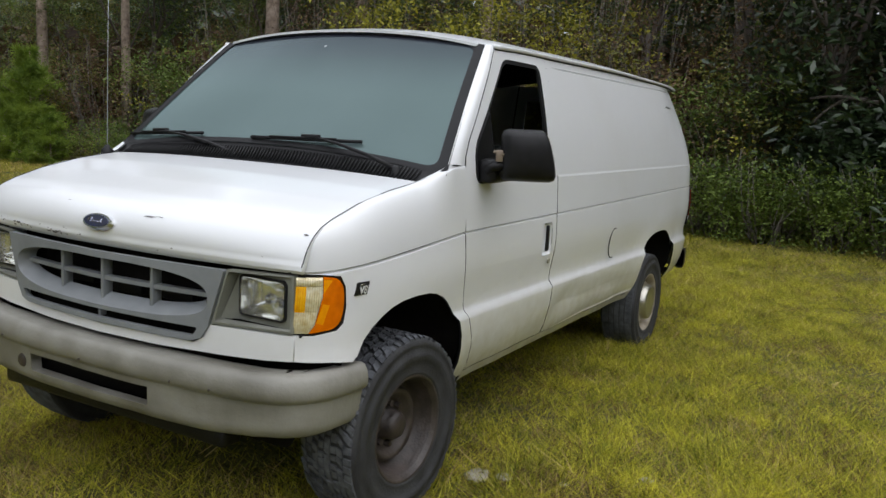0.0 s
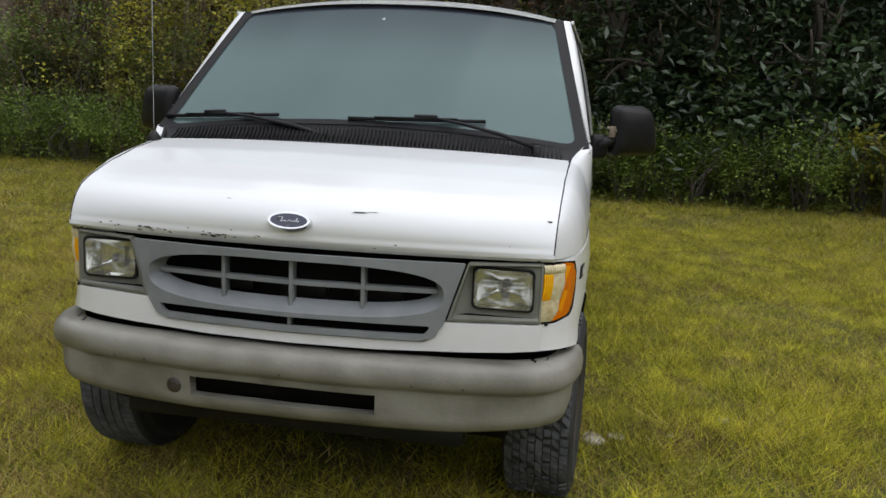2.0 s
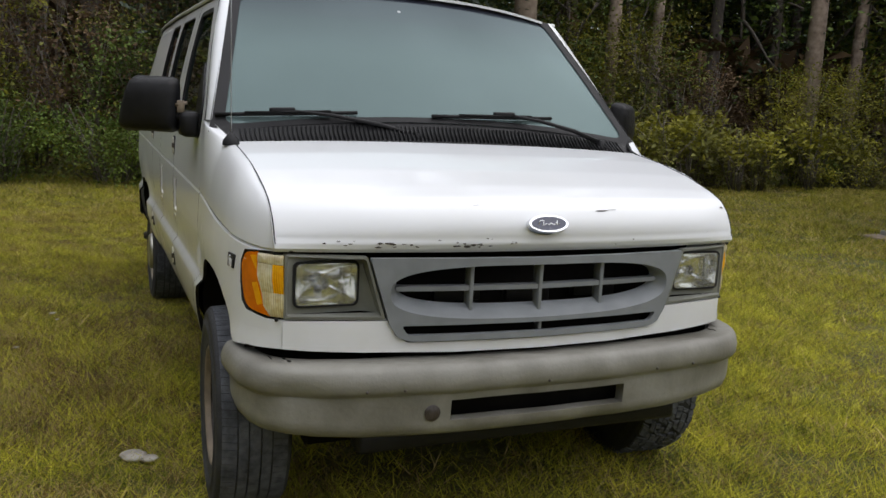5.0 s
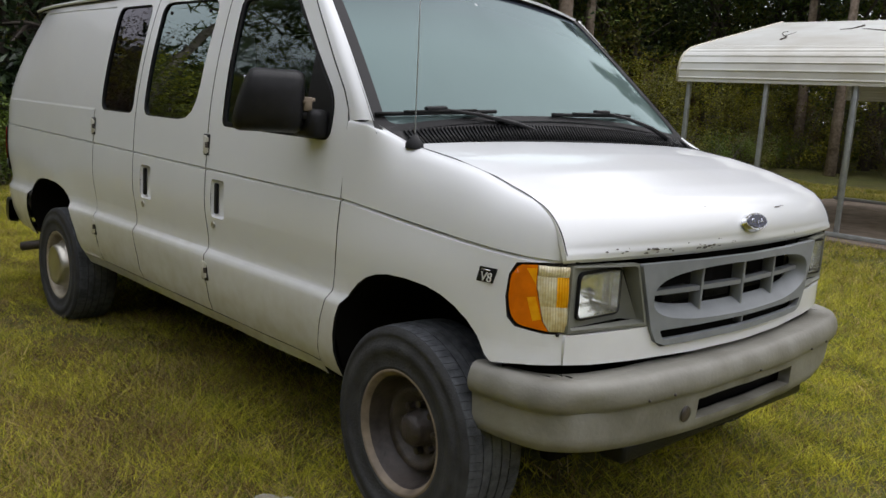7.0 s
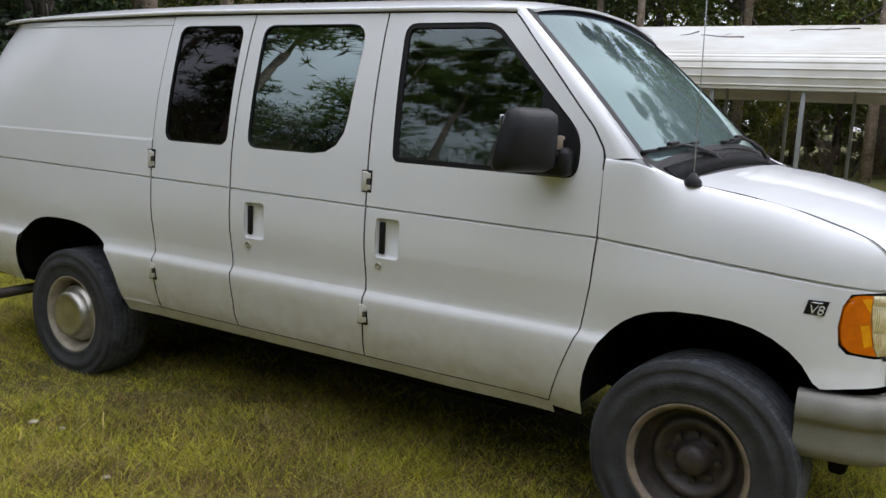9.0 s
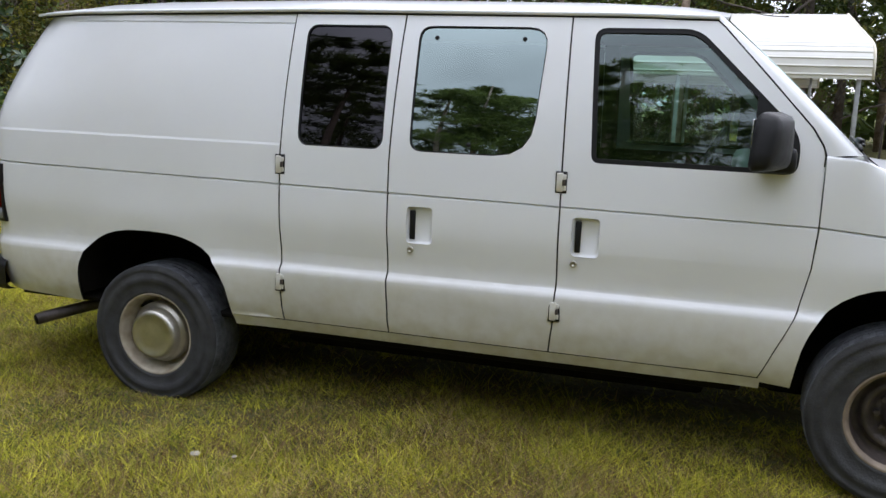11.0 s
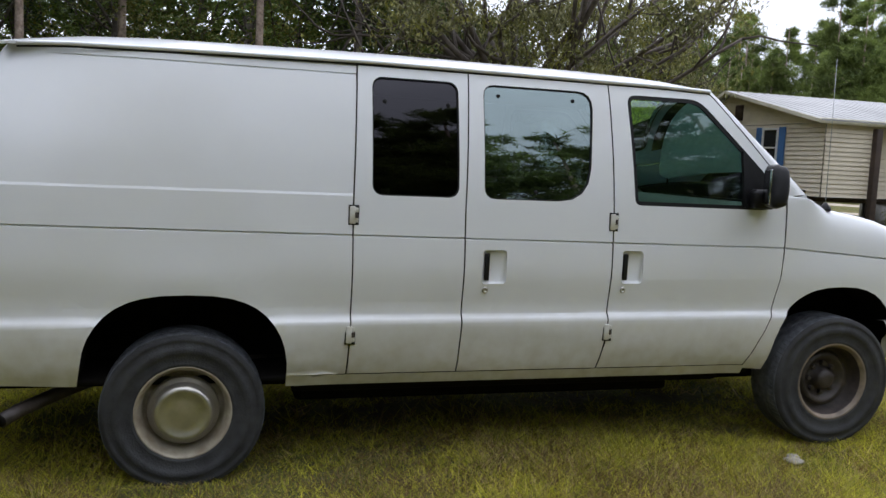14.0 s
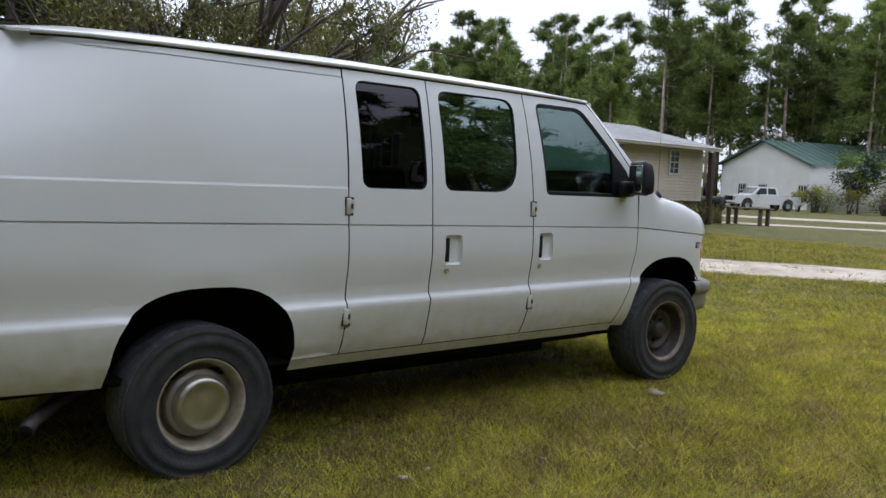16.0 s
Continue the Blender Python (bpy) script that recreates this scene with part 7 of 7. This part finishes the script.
# vines and autumn trees along the edge
for x in np.arange(-27, -3.4, 2.1):
    put(vine_a if R(0, 1) < 0.5 else vine_b, x + R(-0.4, 0.4), 15.0 + R(-0.3, 0.5), R(-30, 30), R(0.85, 1.2))
for x in np.arange(-30, -4, 3.0):
    put(wood_c, x + R(-0.8, 0.8), 17.6 + R(-0.6, 0.8), R(0, 360), R(0.5, 0.7))
for x in np.arange(-15, -1.6, 1.7):
    put(vine_c, x + R(-0.5, 0.5), 16.2 + R(-0.4, 0.5), R(0, 360), R(0.8, 1.05))
# pines that rise over the edge, their crowns well above the vines
for x, y, k, size in ((-9.0, 17.5, pine_a, 0.85), (-14.5, 16.5, pine_b, 0.95), (-20.5, 17.2, pine_a, 0.8), (-25.5, 15.6, pine_b, 0.9), (-28.5, 12.6, pine_a, 0.85), (-17.0, 20.5, pine_c, 0.8), (-31, 17.5, pine_c, 0.9)):
    put(k, x, y, R(0, 360), size)
put(wood_c, -2.9, 15.9, 40, 0.75)
put(wood_a, 5.6, 15.9, 10, 0.55)
put(wood_a, 7.9, 16.6, 70, 0.6)
put(vine_a, -3.1, 14.9, 10, 0.95)
put(vine_d, -7.4, 14.3, 5, 1.2)
put(vine_d, -9.6, 14.5, 25, 1.15)
put(vine_d, -5.6, 14.7, 60, 1.1)
for x, y, s in ((-18.9, 13.0, 0.95), (-17.9, 12.8, 0.5), (-20.0, 13.0, 0.6), (-18.4, 12.6, 0.35)):
    put(sapling, x, y, R(0, 360), s * 1.1)
for x in np.arange(5.0, 26, 1.8):
    put(vine_b if R(0, 1) < 0.2 else vine_d, x + R(-0.4, 0.4), 15.0 + R(-0.4, 0.6) - (1.2 if 9 < x < 15 else 0), R(-30, 30), R(0.7, 1.05))
# low shrubs in front
for x in np.arange(-30, 24, 1.0):
    k = bush_a if -4 < x < 2.2 else (bush_b if R(0, 1) < 0.35 else bush_a)
    put(k, x + R(-0.3, 0.3), 13.7 + R(-0.25, 0.35), R(-40, 40), R(0.75, 1.15) * (1.0 if x < 2.5 else 0.95))
for x, y in ((2.7, 12.9), (3.6, 12.8), (4.7, 12.9), (5.8, 12.9), (6.9, 13.0), (8.2, 13.0), (2.5, 13.4), (3.2, 13.3), (4.9, 13.4), (5.4, 13.5), (3.9, 13.5), (6.4, 13.5), (7.6, 13.7), (9.2, 13.5), (10.6, 13.4), (12.2, 13.6), (14, 13.6), (3.5, 13.9), (4.6, 13.9), (5.9, 14.0), (6.9, 14.1), (8.4, 14.0), (11.4, 14.0)):
    put(bush_c, x, y, R(0, 360), R(1.1, 1.4))
for x, y in ((-3.6, 13.2), (-2.8, 13.3), (-1.9, 13.1), (-1.0, 13.3), (-0.2, 13.1), (0.7, 13.3), (1.5, 13.2), (-5.0, 13.5), (-6.1, 13.4), (-7.5, 13.6), (-8.7, 13.4), (-10, 13.6), (-11.5, 13.4)):
    put(bush_a, x, y, R(0, 360), R(1.0, 1.35))
# trunks at the edge, and the wood behind
for x, y, s in ((4.25, 15.2, 1.25), (6.6, 15.6, 0.8), (12.3, 15.4, 1.1), (-24, 17, 0.9), (-13.2, 18.5, 0.9), (9.2, 17.5, 0.8), (16.5, 18, 0.9)):
    put(pine_b, x, y, R(0, 360), s)
for row, y0 in enumerate((18.6, 21.4, 25.0, 29.5)):
    for x in np.arange(-38, 34, 3.5 + row * 0.4):
        size = R(0.85, 1.25) if x > -5 else R(0.45, 0.62)
        put((wood_a, wood_b, wood_b)[int(R(0, 3))], x + R(-1.2, 1.2), y0 + R(-1.2, 1.2), R(0, 360), size)
# wood behind the carport and beyond
for row, x0 in enumerate((25.0, 28.5, 33.0)):
    for y in np.arange(-4 if row else 1, 20, 3.6):
        put((wood_a, wood_c, wood_b)[int(R(0, 3))], x0 + R(-1.2, 1.2), y + R(-1.2, 1.2), R(0, 360), R(0.85, 1.15))
for y in np.arange(1, 18, 2.2):
    put((vine_d, vine_b)[int(R(0, 2))], 22.5 + R(-0.6, 0.6), y, 90 + R(-30, 30), R(0.8, 1.1))
for x, y in ((21, 4.5), (24, 9), (20.5, 11.5), (26, 0.5), (30, -3), (23.5, 14)):
    put(pine_b, x, y, R(0, 360), R(0.75, 1.0))

# the spreading oak behind the house, with grey-green thin foliage
oak = make_tree("oak_tree", 3.2, 0.38, blobs_in(40, 6.0, 6.0, 3.2, 9.2, 1.5, 61, 0.6), [L_MOSS, L_OLIVE, L_MOSS], 75, 0.2, 0.07, 61, "spreading oak hung with grey moss", depth=3, lean=(0.6, 0.5), droop=1.0, clump=0.42, shell=0.2, gaps=0.06, limbs=16)
put(oak, 20.5, -5.2, 20, 1.0)
put(oak, 27.0, -9.5, 140, 0.85)
kinds.append(oak)
small = make_tree("small_tree", 1.4, 0.09, blobs_in(12, 1.5, 1.5, 1.7, 4.0, 0.75, 62, 0.7), [L_GREEN, L_EVER], 110, 0.2, 0.1, 62, "small round-leaved yard tree", clump=0.22)
put(small, 24.65, -63.3, 0, 1.15)
kinds.append(small)
for x, y, k in ((27.4, -58.8, bush_c), (26.4, -59.2, bush_c), (25.85, -59.5, bush_a), (24.4, -61.0, bush_c), (21.9, -62, bush_b), (13.2, -24.4, bush_b), (12.7, -22.6, bush_b), (12.3, -20.5, bush_c), (12.5, -18.6, bush_b), (12.5, -13.6, bush_b), (12.4, -14.8, bush_b)):
    put(k, x, y, R(0, 360), R(0.8, 1.2) * (1.8 if y < -50 else 0.8))

# pines behind the house and shed
for i in range(96):
    a, d = radians(R(-80, -14)), R(90, 124)
    put((pine_a, pine_b, pine_c, pine_a)[int(R(0, 4))], -7 + d * math.cos(a), 7 + d * math.sin(a), R(0, 360), R(0.88, 1.15) if a > radians(-49) else R(1.05, 1.42))
for i in range(30):
    a, d = radians(R(-72, -46)), R(100, 120)
    kind, turn, size = (pine_a, pine_b, pine_a)[int(R(0, 3))], R(0, 360), R(1.15, 1.5)
    # the belt opens here and there, so that sky shows between the crowns
    if i % 5 in (0, 2):
        put(kind, -7 + d * math.cos(a), 7 + d * math.sin(a), turn, size)
for i in range(70):
    a, d = radians(R(-52, -16)), R(56, 80)
    put(pine_c, -7 + d * math.cos(a), 7 + d * math.sin(a), R(0, 360), R(0.62, 0.9))
for i in range(16):
    a, d = radians(R(-76, -50)), R(102, 114)
    put((wood_b, pine_c)[int(R(0, 2))], -7 + d * math.cos(a), 7 + d * math.sin(a), R(0, 360), R(1.1, 1.5))
# trees on the near side of the field, which the glass of the van mirrors
for i in range(40):
    a, d = radians(R(155, 250)), R(27, 40)
    put((pine_a, pine_c, pine_c, pine_a)[int(R(0, 4))], -4 + d * math.cos(a), 3 + d * math.sin(a), R(0, 360), R(0.95, 1.3))
for i in range(26):
    a, d = radians(R(196, 262)), R(30, 42)
    put((wood_b, pine_c, wood_a)[int(R(0, 3))], -4 + d * math.cos(a), 3 + d * math.sin(a), R(0, 360), R(0.9, 1.15))
for k in kinds:
    for o in (*k.children_recursive, k):
        bpy.data.objects.remove(o)

# far woods that close the horizon
gen = np.random.default_rng(5)
a = gen.uniform(0, 2 * math.pi, 5200)
d = gen.uniform(125, 150, 5200)
c = np.stack([-5 + d * np.cos(a), 5 + d * np.sin(a), gen.random(5200) ** 1.3 * (17 + 3 * np.sin(a * 9) + 2 * np.sin(a * 31))], 1)
v, f = leaves_at(np.repeat(c, 5, 0) + gen.normal(size=(26000, 3)) * 0.9, 1.6, 1.0, gen)
tagged(new("far_woods", raw("far_woods", v, f, L_PINE)), "dark belt of distant pine woods", "woods", kind="stuff")

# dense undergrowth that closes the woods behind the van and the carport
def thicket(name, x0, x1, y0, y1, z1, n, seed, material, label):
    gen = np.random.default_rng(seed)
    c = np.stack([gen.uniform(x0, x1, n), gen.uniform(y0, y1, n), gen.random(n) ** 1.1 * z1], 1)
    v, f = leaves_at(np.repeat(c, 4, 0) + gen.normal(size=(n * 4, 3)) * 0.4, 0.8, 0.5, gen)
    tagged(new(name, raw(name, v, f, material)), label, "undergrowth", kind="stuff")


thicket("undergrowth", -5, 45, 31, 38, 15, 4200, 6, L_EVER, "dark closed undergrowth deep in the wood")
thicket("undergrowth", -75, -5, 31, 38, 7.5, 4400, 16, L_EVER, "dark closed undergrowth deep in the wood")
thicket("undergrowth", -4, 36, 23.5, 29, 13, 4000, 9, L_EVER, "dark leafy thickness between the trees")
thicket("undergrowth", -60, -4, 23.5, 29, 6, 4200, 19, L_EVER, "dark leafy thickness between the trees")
thicket("undergrowth", -50, 30, 18.5, 24, 3.2, 3600, 7, L_BROWN, "brown leafless undergrowth between the trunks")
thicket("undergrowth", 34, 42, -6, 32, 14, 4200, 8, L_GREEN, "dark closed undergrowth beyond the carport")

# ---------------------------------------------------------------- grass
L_GRASS = leaf_mat("grass_blade", (0.075, 0.115, 0.010), (0.74, 0.68, 0.075), 0.6, 0.45, 0.25, clumps=3.2, single=0.85)
L_WITHER = leaf_mat("withered_grass_blade", (0.1, 0.06, 0.018), (0.42, 0.27, 0.075), 0.7, 0.25, 0.25, clumps=2.5, single=0.8)
L_FIELD = leaf_mat("field_grass_blade", (0.05, 0.07, 0.009), (0.43, 0.39, 0.05), 0.6, 0.4, 0.25, clumps=1.4, single=0.8)
L_DRY = leaf_mat("dry_grass_blade", (0.15, 0.095, 0.03), (0.66, 0.52, 0.2), 0.7, 0.25, 0.25, clumps=2.2, single=0.6)


def blades(name, x0, x1, y0, y1, per, hgt, wid, seed, material, label, keep=None, spread=0.04):
    gen = np.random.default_rng(seed)
    n = int(per * (x1 - x0) * (y1 - y0))
    tuft = gen.uniform((x0, y0), (x1, y1), (max(1, n // 9), 2))
    if keep is not None:
        tuft = tuft[keep(tuft[:, 0], tuft[:, 1], gen.random(len(tuft)))]
    xy = np.repeat(tuft, 9, 0) + gen.normal(size=(len(tuft) * 9, 2)) * spread
    n = len(xy)
    z = np.repeat(np.array([lie(p[0], p[1]) for p in tuft]), 9) - 0.008
    a = gen.uniform(0, 2 * math.pi, n)
    tall = 1 + 0.45 * np.sin(xy[:, 0] * 1.7 + 2 * np.sin(xy[:, 1] * 0.9)) * np.sin(xy[:, 1] * 1.3)
    h = hgt * gen.uniform(0.5, 1.35, n) * tall
    lean = gen.uniform(0.3, 2.3, n) * h
    dx, dy = np.cos(a), np.sin(a)
    b = gen.uniform(0, 2 * math.pi, n)
    wx, wy = np.cos(b) * wid / 2, np.sin(b) * wid / 2
    x, y = xy[:, 0], xy[:, 1]
    p0 = np.stack([x - wx, y - wy, z], 1)
    p1 = np.stack([x + wx, y + wy, z], 1)
    p2 = np.stack([x + dx * lean, y + dy * lean, z + h], 1)
    v = np.stack([p0, p1, p2], 1).reshape(-1, 3)
    f = np.arange(n * 3).reshape(-1, 3)
    tagged(new(name, raw(name, v, f, material)), label, "grass", kind="stuff")


def near(x, y):
    """How far a place lies from the van's outline."""
    return np.hypot(np.maximum(np.abs(x + 2.63) - 1.0, 0), np.maximum(np.abs(y - 4.65) - 2.7, 0))


def off_things(x, y, r):
    n = 0.543 * x - 0.84 * y
    a = 0.84 * x + 0.543 * y
    drive = (n > 4.5) & (n < 7.8) & (a < 6) & (r < 0.93)
    slab = (x > 5.65) & (x < 12.25) & (y > 1.35) & (y < 7.95)
    return ~(drive | slab)


def close_by(x, y, r):
    shade = (y > 2.6) & (y < 7.1) & (r > 1.6 * np.abs(x + 2.63)) & (np.abs(x + 2.63) < 0.6)
    return off_things(x, y, r) & ~shade & (r < np.exp(-np.maximum(near(x, y) - 2.6, 0) / 1.3))


def tufty(x, y, r):
    lumps = np.sin(x * 5.1 + 2 * np.sin(y * 3.3)) * np.sin(y * 4.7 + 2 * np.sin(x * 2.9)) + 0.5 * np.sin(x * 11 + y * 7)
    return close_by(x, y, r) & (lumps > 0.1)


def drier(x, y, r):
    # the passenger side has dried out more
    return close_by(x, y, r) & (((r * 37.7) % 1) < np.where(x < -3.0, 1.0, 0.4))


def far_off(x, y, r):
    return off_things(x, y, r) & (r < 1 - 0.9 * np.exp(-np.maximum(near(x, y) - 2.6, 0) / 1.3))


blades("grass", -10.5, 5.2, -4.0, 13.2, 4600, 0.05, 0.0062, 91, L_GRASS, "short olive-green grass round the van", close_by, 0.05)
blades("tufted_grass", -10.5, 5.2, -4.0, 13.2, 3000, 0.066, 0.0062, 97, L_GRASS, "longer tufts of olive-green grass", tufty, 0.022)
blades("dry_grass", -10.5, 5.2, -4.0, 13.2, 3400, 0.055, 0.005, 92, L_DRY, "dry straw-coloured grass among the green", drier, 0.035)
blades("brown_grass", -10.5, 5.2, -4.0, 13.2, 1700, 0.052, 0.0055, 98, L_WITHER, "withered brown grass among the green", drier, 0.03)
blades("field_grass", -24, 16, -16, 14.2, 640, 0.075, 0.013, 93, L_FIELD, "mown grass of the field", far_off, 0.06)
blades("field_dry_grass", -24, 16, -16, 14.2, 210, 0.075, 0.011, 94, L_DRY, "dry straw-coloured grass of the field", far_off, 0.06)
blades("tall_stalks", -8.5, 3.0, -0.5, 11.0, 40, 0.14, 0.0035, 95, L_DRY, "thin tall dry stalks in the grass", close_by, 0.1)
for k, (x, y) in enumerate(((-3.75, 4.6), (-1.22, 3.34), (-0.4, 6.9), (-4.3, 3.6), (-4.6, 5.7), (-3.9, 5.3), (-0.2, 4.4), (0.6, 5.6), (-4.05, 4.15), (-3.95, 6.4), (-4.5, 4.8), (-4.9, 6.6), (-4.6, 2.6), (-5.2, 4.0))):
    blades("brown_weed", x - 0.24, x + 0.24, y - 0.2, y + 0.2, 4200, 0.055, 0.005, 96 + k, L_BROWN, "patch of reddish brown weeds", None, 0.11)
